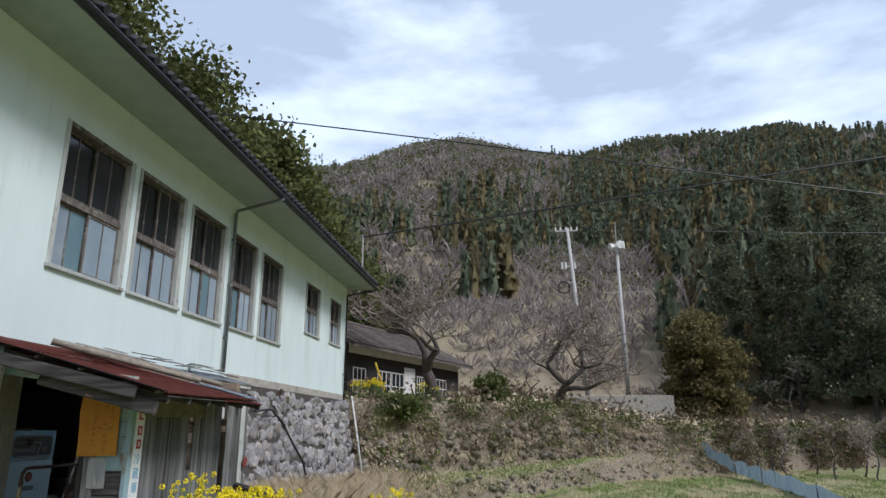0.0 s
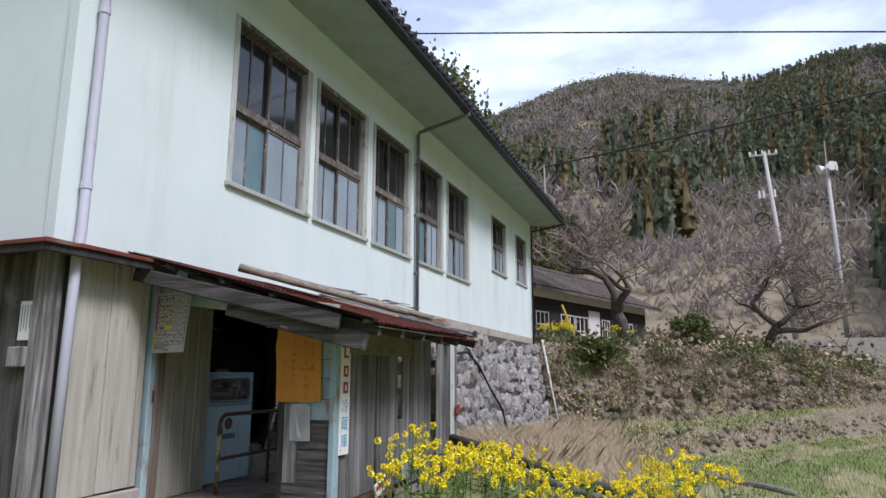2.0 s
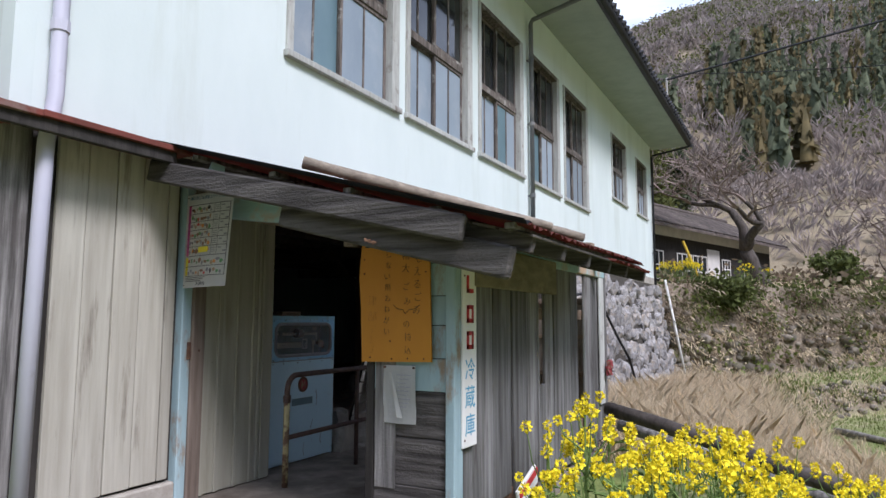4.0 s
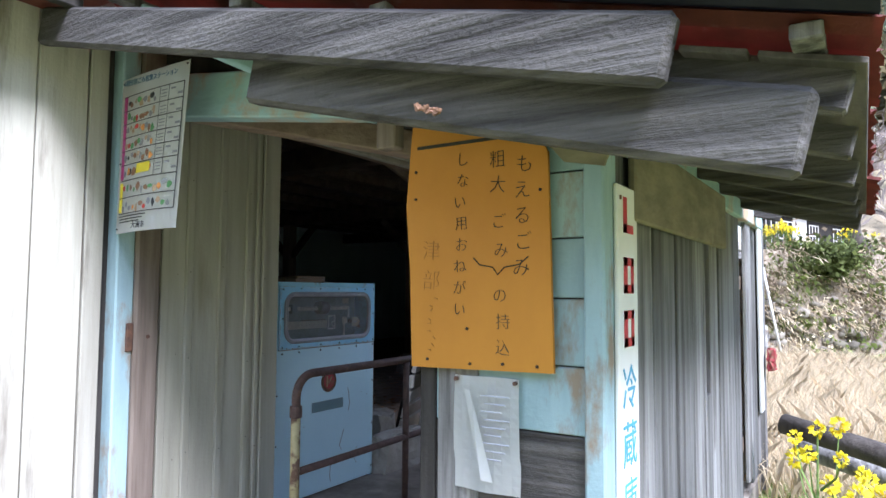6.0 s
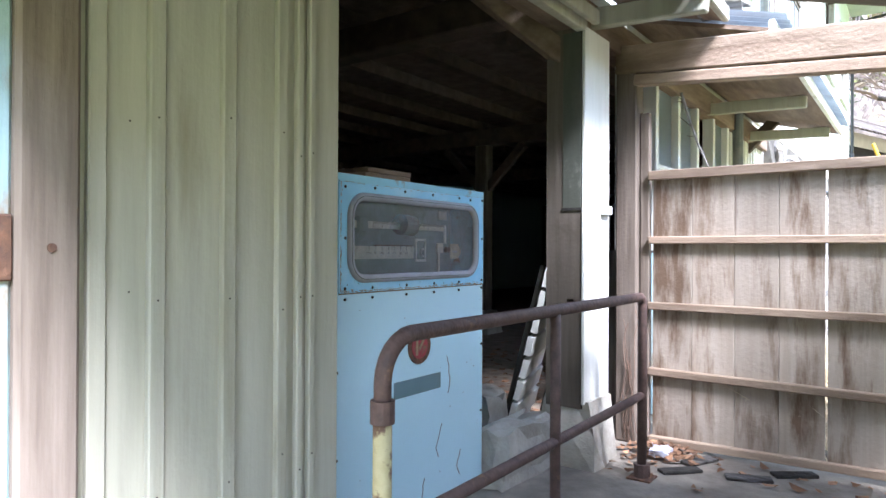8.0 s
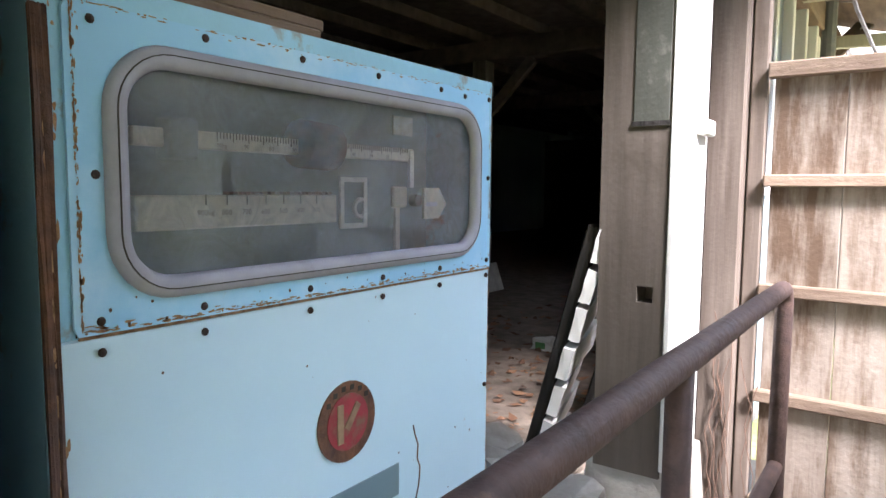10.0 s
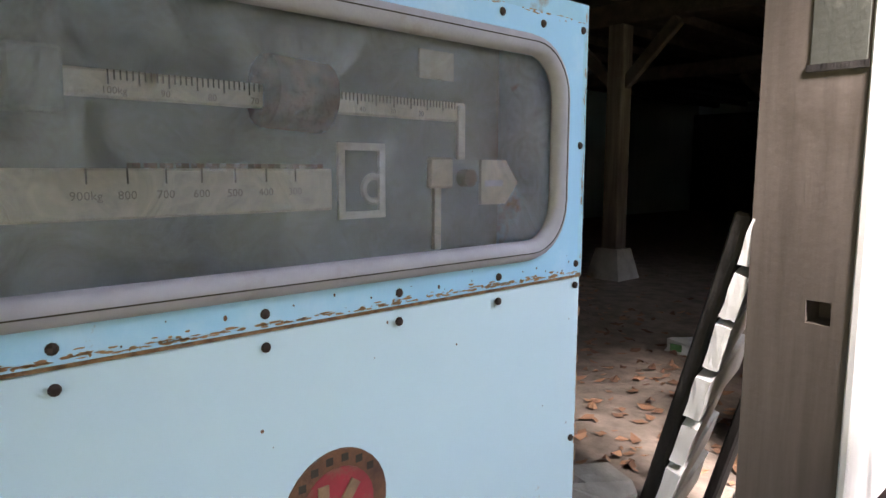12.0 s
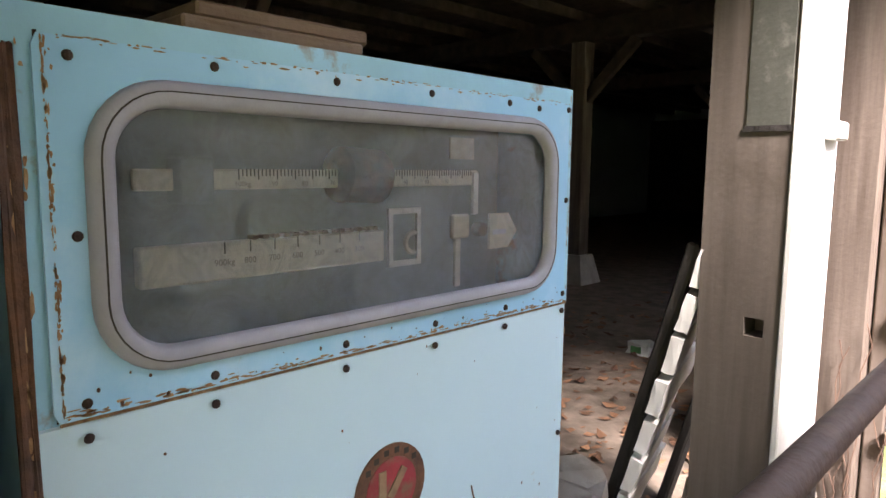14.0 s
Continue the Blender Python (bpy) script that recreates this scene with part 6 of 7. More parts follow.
# dry vine hanging by the gate, dried sprig on the eave, red cloth and small board by the side wall
M["bramble_stem"] = surf("dead_creeper_stem", (0.22, 0.14, 0.10), (0.12, 0.075, 0.055), 0.9, (40, 40, 40), 0.1)
vine = thing("dry_vine", "dead pale vine hanging through the gate opening", "vine")
path = [Vector((-5.70, 9.66, 2.02)), Vector((-5.66, 9.67, 1.88)), Vector((-5.63, 9.68, 1.78)), Vector((-5.58, 9.68, 1.66)), Vector((-5.55, 9.68, 1.60))]
part("stem", tube(bmesh.new(), path, [0.008, 0.007, 0.006, 0.005, 0.004], 5), M["slat"], vine)
for i in range(9):
    p_ = path[i % 4].lerp(path[i % 4 + 1], random.random())
    part("twig", tube(bmesh.new(), [p_, p_ + Vector((random.uniform(-0.06, 0.06), random.uniform(-0.03, 0.03), random.uniform(-0.02, 0.07)))], [0.003, 0.0015], 4), M["slat"], vine)
M["sprig_brown"] = surf("withered_leaf", (0.36, 0.20, 0.13), (0.2, 0.11, 0.07), 0.9, (60, 60, 60), 0.1, spread=0.3)
sprig = thing("dried_sprig", "withered orange brown sprig caught on the eave beam", "sprig")
for i in range(12):
    c = Vector((-4.365 + 0.0055 * i + random.uniform(0, 0.005), 6.448, 1.835 - 0.0022 * i + random.uniform(-0.007, 0.007)))
    part("dry_leaf", rough_block(c - Vector((0.005, 0.004, 0.0035)), c + Vector((0.005, 0.004, 0.0035)), 0.0028, 1), M["sprig_brown"], sprig)
cloth = thing("red_cloth", "faded red rag hanging at the end of the plank wall", "cloth")
part("rag", rough_block((-4.075, 9.88, 0.96), (-4.035, 9.95, 1.08), 0.014, 3), M["worn_red"], cloth)
small = thing("small_signboard", "small red and white board leaning at the foot of the wall", "board")
part("panel", beam(bmesh.new(), (-3.98, 7.45, 0.42), (-3.98, 7.75, 0.52), 0.02, 0.12), M["paint_white"], small)
part("red_band", beam(bmesh.new(), (-3.967, 7.455, 0.445), (-3.967, 7.745, 0.54), 0.004, 0.04, 0.0), M["paint_red"], small)

# leaf heap, twigs and a crumpled clear wrapper at the foot of the gate post
hv, hf = [], []
rh = random.Random(29)
for i in range(170):
    x, y = -5.72 + rh.gauss(0, 0.10), 9.45 + rh.gauss(0, 0.07)
    z = 0.305 + max(0.0, 0.05 - 0.25 * math.hypot(x + 5.72, y - 9.45)) * rh.random()
    m_ = Euler((rh.uniform(-0.9, 0.9), rh.uniform(-0.9, 0.9), rh.uniform(0, 6.3))).to_matrix()
    s = rh.uniform(0.3, 0.75)
    k = len(hv)
    for p in base:
        q = m_ @ Vector(p * s)
        hv.append((x + q.x, y + q.y, z + abs(q.z)))
    hf += [(k, k + 1, k + 2, k + 3), (k, k + 3, k + 4, k + 5)]
mesh_from("leaf_heap", hv, hf, M["leaf_litter_mix"], "small heap of brown leaves and twigs by the gate post", "leaves", "stuff")
wrap = thing("plastic_wrapper", "crumpled pale plastic wrapper among the leaves", "litter")
part("film", rough_block((-5.75, 9.36, 0.315), (-5.66, 9.42, 0.35), 0.010, 2), M["pvc"], wrap)
creeper = thing("dry_creeper", "thin dead creeper climbing the gate post", "vine")
for i in range(9):
    p_ = Vector((-5.87 + rh.uniform(-0.09, 0.06), 9.553, 0.31))
    path = [p_]
    for k in range(rh.randint(5, 11)):
        path.append(path[-1] + Vector((rh.uniform(-0.022, 0.022), rh.uniform(-0.004, 0.002), rh.uniform(0.04, 0.08))))
    part("stem", tube(bmesh.new(), path, 0.0018, 4), M["bramble_stem"], creeper)


# ---- plants ----
def quads(pos, size, seed, aspect=1.0, up=0.0):
    """Small leaf faces at random tilts round the given points."""
    rs = np.random.RandomState(seed)
    n = len(pos)
    a = rs.normal(size=(n, 3))
    a[:, 2] = a[:, 2] * (1 - up) + up * 2.0
    a /= np.linalg.norm(a, axis=1)[:, None] + 1e-9
    b = np.cross(a, rs.normal(size=(n, 3)))
    b /= np.linalg.norm(b, axis=1)[:, None] + 1e-9
    s = np.asarray(size).reshape(-1, 1) * rs.uniform(0.6, 1.4, (n, 1))
    a, b = a * s * aspect, b * s
    v = np.stack([pos - a - b * 0.5, pos + b * 0.6 - a * 0.1, pos + a, pos - b * 0.8 + a * 0.2], 1).reshape(-1, 3)
    f = np.arange(n * 4).reshape(-1, 4)
    return v, f


def stuff(name, v, f, mat, label, category):
    me = bpy.data.meshes.new(name)
    v = np.asarray(v, np.float32)
    f = np.asarray(f, np.int32)
    me.vertices.add(len(v))
    me.vertices.foreach_set("co", v.ravel())
    me.loops.add(f.size)
    me.loops.foreach_set("vertex_index", f.ravel())
    me.polygons.add(len(f))
    me.polygons.foreach_set("loop_start", np.arange(0, f.size, f.shape[1], dtype=np.int32))
    me.update(calc_edges=True)
    me.materials.append(mat)
    return tagged(new(name, me), label, category, "", "stuff")


def blades(px, py, height, width, mat, label, seed, lean=0.35, name="grass"):
    """Upright grass blades, each one bent triangle."""
    rs = np.random.RandomState(seed)
    n = len(px)
    pz = ground_z(px, py) - 0.02
    h = np.asarray(height) * rs.uniform(0.5, 1.3, n)
    an = rs.uniform(0, 6.28, n)
    w = width * rs.uniform(0.6, 1.4, n)
    base = np.stack([px, py, pz], 1)
    sidev = np.stack([np.cos(an), np.sin(an), np.zeros(n)], 1) * w[:, None]
    ln = rs.uniform(-lean, lean, (n, 2)) * h[:, None]
    mid = base + np.stack([ln[:, 0] * 0.4, ln[:, 1] * 0.4, h * 0.6], 1)
    tip = base + np.stack([ln[:, 0] * 1.2, ln[:, 1] * 1.2, h], 1)
    v = np.stack([base - sidev, base + sidev, mid + sidev * 0.6, tip, mid - sidev * 0.6], 1).reshape(-1, 3)
    f = np.arange(n * 5).reshape(-1, 5)
    return stuff(name, v, f, mat, label, "grass")


# --- far woods on the slopes ---
rs = np.random.RandomState(21)


def scatter(n, r0, r1, a0, a1):
    r = np.sqrt(rs.uniform(r0 * r0, r1 * r1, n))
    a = np.radians(rs.uniform(a0, a1, n))
    return -r * np.sin(a), r * np.cos(a), r, np.degrees(a)


def slivers(base, tip, width, seed):
    """Thin leaf or twig faces from base points to tips."""
    r_ = np.random.RandomState(seed)
    d = tip - base
    w = np.cross(d, r_.normal(size=d.shape))
    w /= np.linalg.norm(w, axis=1)[:, None] + 1e-9
    w = w * np.asarray(width).reshape(-1, 1)
    v = np.stack([base - w * 0.5, base + d * 0.45 + w, tip, base + d * 0.45 - w], 1).reshape(-1, 3)
    return v, np.arange(len(base) * 4).reshape(-1, 4)


def conifer_wood(px, py, h, mat, label, seed, n=24):
    """Far conifers as fuzzy spires of drooping sprays."""
    r_ = np.random.RandomState(seed)
    k = len(px)
    pz = ground_z(px, py)
    f = r_.uniform(0.10, 1.0, (k, n)) ** 0.85
    a = r_.uniform(0, 6.283, (k, n))
    rad = h[:, None] * 0.23 * (1.04 - f) * r_.uniform(0.7, 1.25, (k, n))
    c = np.stack([px[:, None] + 0 * f, py[:, None] + 0 * f, pz[:, None] + h[:, None] * (f + 0.05)], 2)
    t = np.stack([px[:, None] + rad * np.cos(a), py[:, None] + rad * np.sin(a), pz[:, None] + h[:, None] * (f - 0.07)], 2)
    w = (h[:, None] * 0.065 * r_.uniform(0.7, 1.3, (k, n))).ravel()
    v, fc = slivers(c.reshape(-1, 3), t.reshape(-1, 3), w, seed + 1)
    # the dense dark heart of each spire
    ang = np.arange(5) * 6.283 / 5
    ring = np.stack([px[:, None] + h[:, None] * 0.12 * np.cos(ang), py[:, None] + h[:, None] * 0.12 * np.sin(ang), (pz + h * 0.12)[:, None] + 0 * ang], 2)
    peak = np.stack([px, py, pz + h * 0.97], 1)[:, None, :]
    core_v = np.concatenate([ring, peak], 1).reshape(-1, 3)
    pat = np.array([(i, (i + 1) % 5, 5, 5) for i in range(5)])[:, :3]
    core_f = (np.arange(k)[:, None, None] * 6 + pat[None]).reshape(-1, 3)
    stuff("cedar_wood", core_v, core_f, mat, label + ", dense inner crowns", "woods")
    stuff("cedar_wood", v, fc, mat, label, "woods")


def bare_wood(px, py, h, mat, label, seed, n=22):
    """Far leafless trees as sprays of rising twigs."""
    r_ = np.random.RandomState(seed)
    k = len(px)
    pz = ground_z(px, py)
    a = r_.uniform(0, 6.283, (k, n))
    sp = r_.uniform(0.1, 0.55, (k, n)) * h[:, None]
    f0 = r_.uniform(0.1, 0.6, (k, n))
    c = np.stack([px[:, None] + sp * 0.35 * np.cos(a), py[:, None] + sp * 0.35 * np.sin(a), pz[:, None] + h[:, None] * f0], 2)
    t = np.stack([px[:, None] + sp * np.cos(a), py[:, None] + sp * np.sin(a), pz[:, None] + h[:, None] * (f0 + r_.uniform(0.12, 0.42, (k, n)))], 2)
    rr = np.hypot(px, py)
    w = ((0.035 + 0.0011 * rr)[:, None] * r_.uniform(0.6, 1.3, (k, n))).ravel()
    v, fc = slivers(c.reshape(-1, 3), t.reshape(-1, 3), w, seed + 1)
    stuff("far_woods", v, fc, mat, label, "woods")


# stands of cedar by bearing and distance: (bearing, distance, half width in degrees, half depth in metres, weight)
STANDS = [(2.0, 118, 4.5, 30, 1.1), (-9.5, 135, 3.5, 32, 0.8), (-24, 110, 12, 75, 1.5), (-20, 300, 20, 60, 0.6), (-4, 205, 5, 40, 0.4), (15, 105, 5, 40, 0.5),
          (5.0, 260, 9, 70, -1.1), (4.5, 165, 3.5, 25, -0.5), (-7, 88, 5, 18, -1.1), (11, 180, 4, 40, -0.3)]
px, py, pr, pa = scatter(30000, 60, 338, -42, 44)
patch = 0.7 * waves(px, py, 45, 31) + 0.45 * waves(px, py, 16, 32) - 0.05
for az_, r_, wa_, wr_, k_ in STANDS:
    patch = patch + k_ * np.exp(-((pa - az_) / wa_) ** 2 - ((pr - r_) / wr_) ** 2)
near_gap = (pr < 84) & (pa > -12) & (pa < 12)
con = (patch > 0.36) & ~near_gap
h = rs.uniform(4.6, 9.4, len(px))
brownish = con & (rs.uniform(0, 1, len(px)) < 0.34)
con = con & ~brownish
conifer_wood(px[con], py[con], h[con], M["conifer"], "dark cedar plantation on the mountain slopes", 41)
conifer_wood(px[brownish], py[brownish], h[brownish], M["cedar_brown"], "brownish flowering cedars on the mountain slopes", 49)
green = ~con & ~brownish & (rs.uniform(0, 1, len(px)) < 0.3) & ~near_gap
bare = ~con & ~brownish & ~green
hb = rs.uniform(3.0, 6.0, len(px)) * np.where(near_gap, 0.55, 1.0)
bare_wood(px[bare], py[bare], hb[bare], M["bare_wood"], "leafless brown woodland on the mountain slopes", 47)
cen = np.stack([px[green], py[green], ground_z(px[green], py[green]) + hb[green] * 0.5], 1)[:, None, :] + rs.normal(size=(green.sum(), 26, 3)) * (hb[green] * 0.26)[:, None, None]
v, f = quads(cen.reshape(-1, 3), np.repeat(0.12 + 0.0012 * pr[green], 26), 43)
stuff("far_woods", v, f, M["broadleaf"], "evergreen broadleaf trees on the mountain slopes", "woods")
# sparse trees out of view, added for reflections and light
px, py, pr, pa = scatter(3500, 70, 330, 44, 318)
conifer_wood(px, py, rs.uniform(8, 13, len(px)), M["conifer"], "unseen cedar woods added round the rest of the valley", 45, 12)


# --- single trees ---
def limb_tree(name, label, x, y, height, spread, seed, trunk_r, levels=5, keep=(0.62, 0.82), thin=0.011, mat="bark", twig_n=2, droop=0.0, lean=(0, 0), splits=(2, 3), first=0.28, twist=0.35):
    """A leafless tree: tapered trunk, forking limbs, fine twigs."""
    rs3 = random.Random(seed)
    z = float(ground_z(x, y)) - 0.1
    bm, tw, limbs = bmesh.new(), bmesh.new(), []

    def grow(p, d, length, r, level, target):
        n = 4
        pts, rr = [p], [r]
        for i in range(n):
            d = (d + Vector((rs3.uniform(-1, 1), rs3.uniform(-1, 1), rs3.uniform(-0.6, 0.8) - droop * (level > 1))) * twist).normalized()
            p = p + d * length / n
            pts.append(p)
            rr.append(r * (1 - 0.38 * (i + 1) / n))
        tube(target if level < 3 else tw, pts, rr, 8 if level < 2 else (5 if level < 3 else 3), level < 2)
        if level >= levels:
            return
        k = rs3.randint(*splits) + (twig_n if level >= 3 else 0)
        for i in range(k):
            q = pts[-1] if i < 2 else pts[rs3.randint(2, n)]
            side_v = Vector((rs3.uniform(-1, 1), rs3.uniform(-1, 1), rs3.uniform(-0.15, 0.55) - droop)).normalized()
            if level < 2:
                limbs.append(bmesh.new())
            grow(q, (d * 0.45 + side_v * spread).normalized(), length * rs3.uniform(*keep), max(r * 0.56, thin), level + 1, limbs[-1] if level < 2 else target)
    t = thing(name, label, "tree")
    grow(Vector((x, y, z)), Vector((lean[0], lean[1], 1)).normalized(), height * first, trunk_r, 0, bm)
    part("trunk", bm, M[mat], t, smooth=True)
    for lb in limbs:
        part("limb", lb, M[mat], t, smooth=True)
    tagged(part("branchwork", tw, M["twig"], t), kind="stuff")
    return t


limb_tree("cherry_tree", "old gnarled leafless cherry tree on the upper terrace", -3.5, 30.5, 12.0, 1.0, 4, 0.36, 6, twig_n=1, lean=(-0.1, 0), first=0.15, twist=0.42, keep=(0.7, 0.95), thin=0.02)
limb_tree("cherry_tree", "spreading leafless cherry tree with fine reddish twigs", 2.2, 37.0, 12.5, 1.25, 9, 0.28, 6, twig_n=1, first=0.13, twist=0.3, keep=(0.78, 1.0), thin=0.02)
limb_tree("weeping_shrub", "pale leafless drooping shrub beside the utility pole", 9.3, 45.0, 5.5, 1.0, 17, 0.12, 5, twig_n=2, droop=0.25, first=0.25, keep=(0.7, 0.95), thin=0.018)
for i, (x, y, s) in enumerate(((-0.8, 33.5, 3.4), (0.6, 35.5, 3.0), (5.6, 41.0, 3.2), (15.0, 42.0, 4.2), (18.0, 39.0, 4.4), (20.5, 36.0, 4.0), (17.0, 45.5, 5.0), (22.5, 42.0, 5.0), (12.6, 39.5, 3.6), (13.8, 38.0, 3.2), (15.5, 36.5, 4.0), (14.2, 41.2, 4.6), (16.4, 41.0, 4.2), (19.5, 43.5, 5.2), (17.2, 36.0, 3.6), (20.5, 40.5, 4.6))):
    limb_tree("bare_sapling", "leafless grey brown sapling", x, y, s, 0.9, 50 + i, 0.055, 4, twig_n=2, first=0.33)


for i, (x, y, s_) in enumerate(((1.3, 19.5, 1.0), (2.6, 17.2, 1.1), (0.6, 22.5, 0.9), (3.4, 20.8, 0.9), (4.6, 16.0, 1.0))):
    limb_tree("dead_weed", "dry branching weed stalk in the field", x, y, s_, 0.8, 150 + i, 0.014, 4, thin=0.004, twig_n=1, first=0.36)


def leaf_tree(name, label, x, y, height, width, seed, mat, clumps=38, leaves=80, leaf=0.16, low=0.2, trunk_r=0.2, cone=False):
    """An evergreen: trunk, limbs, and a crown of many small leaf clumps."""
    rs4 = np.random.RandomState(seed)
    z = float(ground_z(x, y)) - 0.1
    t = thing(name, label, "tree")
    bm = tube(bmesh.new(), [(x, y, z), (x + 0.1, y, z + height * 0.4), (x, y + 0.1, z + height * 0.85)], [trunk_r, trunk_r * 0.7, trunk_r * 0.2], 8)
    pos = []
    for i in range(clumps):
        f = rs4.uniform(low, 1.0)
        prof = (1 - f) * 1.05 + 0.05 if cone else math.sqrt(max(0.03, 1 - ((f - 0.55) / 0.5) ** 2))
        a, rr = rs4.uniform(0, 6.283), width * prof * rs4.uniform(0.35, 1.0)
        c = np.array([x + rr * math.cos(a), y + rr * math.sin(a), z + f * height])
        s = width * (0.30 if not cone else 0.24) * rs4.uniform(0.7, 1.2)
        pos.append(c + rs4.normal(size=(leaves, 3)) * [s * 0.6, s * 0.6, s * 0.42])
        if i % 3 == 0:
            tube(bm, [(x, y, z + max(0.15, f - 0.18) * height), tuple(c)], [trunk_r * 0.3, trunk_r * 0.08], 4)
    part("trunk", bm, M["bark"], t)
    v, f = quads(np.concatenate(pos), np.full(clumps * leaves, leaf), seed + 1)
    me = bpy.data.meshes.new("crown")
    me.from_pydata(v.tolist(), [], f.tolist())
    me.materials.append(M[mat])
    cr = new("crown", me)
    cr.parent = t
    tagged(cr, kind="stuff")
    return t


for i, (x, y, hh, ww) in enumerate(((-21, 25, 17, 5.0), (-16.5, 28, 15.5, 4.6), (-14.5, 33, 14.5, 4.2), (-19, 33, 17, 5.0), (-15.5, 39, 14, 4.2), (-24, 21, 17, 5.2), (-13.0, 45, 10, 3.6), (-12.5, 38.5, 9.5, 3.4), (-27, 28, 18, 6))):
    leaf_tree("evergreen_tree", "tall evergreen broadleaf tree on the slope behind the building", x, y, hh, ww, 60 + i, "broadleaf", 130, 330, 0.15, 0.12, 0.28)
for i, (x, y, hh, ww) in enumerate(((22, 56, 15, 3.4), (26, 53, 16, 3.6), (30, 58, 16, 3.6), (25, 62, 16, 3.6), (33, 50, 15, 3.4), (19, 61, 14, 3.2), (36, 56, 16, 3.6), (29, 48, 13, 3.2), (38, 47, 15, 3.6), (-9.5, 52, 9.5, 2.6), (-12.0, 56, 10, 2.8))):
    leaf_tree("cedar_tree", "dense cedar with drooping brown green sprays", x, y, hh, ww, 90 + i, "conifer", 90, 110, 0.13, 0.1, 0.2, cone=True)
for i, (x, y, hh, ww) in enumerate(((11.0, 44.0, 6.6, 1.7), (12.9, 44.8, 5.6, 1.7), (12.1, 46.2, 7.4, 1.7))):
    leaf_tree("olive_tree", "bushy brown green evergreen tree behind the bank", x, y, hh, ww, 190 + i, "olive_leaf", 70, 170, 0.11, 0.12, 0.14)
leaf_tree("round_shrub", "dark clipped evergreen shrub on the terrace", -1.2, 31.4, 1.4, 0.8, 130, "ivy", 30, 90, 0.07, 0.15, 0.06)
leaf_tree("round_shrub", "dark green shrub on the terrace edge", -4.6, 25.3, 0.75, 0.9, 131, "ivy", 34, 90, 0.07, 0.1, 0.05)

# --- bank wall: stones, ivy, brambles, dry growth on its top ---
bank_pts = [Vector((x, y, 0)) for x, y in BANK[1:]]
lens = [0.0]
for a, b in zip(bank_pts, bank_pts[1:]):
    lens.append(lens[-1] + (b - a).length)


def along(s):
    for i in range(len(bank_pts) - 1):
        if s <= lens[i + 1] or i == len(bank_pts) - 2:
            f = (s - lens[i]) / (lens[i + 1] - lens[i])
            p = bank_pts[i].lerp(bank_pts[i + 1], f)
            d = (bank_pts[i + 1] - bank_pts[i]).normalized()
            return p, Vector((d.y, -d.x, 0))


vs, fs = [], []
rs5 = random.Random(77)
ico = bmesh.new()
bmesh.ops.create_icosphere(ico, subdivisions=1, radius=0.5)
ico_v = np.array([v.co[:] for v in ico.verts])
ico_f = np.array([[v.index for v in f.verts] for f in ico.faces])
ico.free()
for i in range(430):
    p, nrm = along(rs5.uniform(0, 27))
    b0, b1 = float(ground_z(p.x + nrm.x * 0.6, p.y + nrm.y * 0.6)), float(ground_z(p.x - nrm.x * 1.0, p.y - nrm.y * 1.0))
    f = rs5.uniform(0.0, 0.72)
    s = rs5.uniform(0.2, 0.5)
    c = np.array([p.x - nrm.x * (0.45 * f - 0.02), p.y - nrm.y * (0.45 * f - 0.02), b0 + (b1 - b0) * f])
    fs.append(ico_f + len(vs) * 12)
    vs.append(c + (ico_v * rs5.uniform(0.8, 1.2) + np.array([rs5.uniform(-0.1, 0.1) for _ in range(3)])) * [s, s, s * 0.65])
M["bank_stone"] = surf("mossy_bank_stone", (0.29, 0.26, 0.215), (0.13, 0.11, 0.085), 0.95, (4, 4, 4), 0.4, (0.12, 0.12, 0.06), 1.0, by_island=True, spread=0.4)
stuff("bank_stones", np.concatenate(vs), np.concatenate(fs), M["bank_stone"], "rough dry stone facing of the terrace bank", "stones")


vs, fs = [], []
seg = [Vector((x, y, 0)) for x, y in EDGE[5:9]]
for i in range(230):
    k = rs5.choice((0, 1, 1, 2))
    p = seg[k].lerp(seg[k + 1], rs5.random())
    d = (seg[k + 1] - seg[k]).normalized()
    nrm = Vector((d.y, -d.x, 0))
    f = rs5.uniform(0, 0.85)
    s = rs5.uniform(0.12, 0.34)
    c = np.array([p.x - nrm.x * (0.5 * f - 0.22), p.y - nrm.y * (0.5 * f - 0.22), -1.0 + 0.95 * f])
    fs.append(ico_f + len(vs) * 12)
    vs.append(c + ico_v * rs5.uniform(0.8, 1.2) * [s, s, s * 0.6])
stuff("bank_stones", np.concatenate(vs), np.concatenate(fs), M["bank_stone"], "mossy stones in the low bank between the terraces", "stones")


def bank_cover(n, f0, f1, out, size, mat, label, seed, clump=1.0, s1=30, s0=0):
    rs6 = np.random.RandomState(seed)
    pos = []
    for i in range(n):
        s = rs6.uniform(s0, s1)
        if math.sin(s * 1.7 + seed) + 0.8 * math.sin(s * 0.63 + 2 * seed) < -0.5 * clump:
            continue
        p, nrm = along(s)
        b0, b1 = float(ground_z(p.x + nrm.x * 0.6, p.y + nrm.y * 0.6)), float(ground_z(p.x - nrm.x, p.y - nrm.y))
        f = rs6.uniform(f0, f1)
        c = np.array([p.x - nrm.x * 0.4 * f + nrm.x * out, p.y - nrm.y * 0.4 * f + nrm.y * out, b0 + (b1 - b0) * f])
        pos.append(c + rs6.normal(size=(26, 3)) * [0.28, 0.28, 0.2])
    pos = np.concatenate(pos)
    v, f = quads(pos, np.full(len(pos), size), seed)
    stuff("bank_growth", v, f, mat, label, "undergrowth")


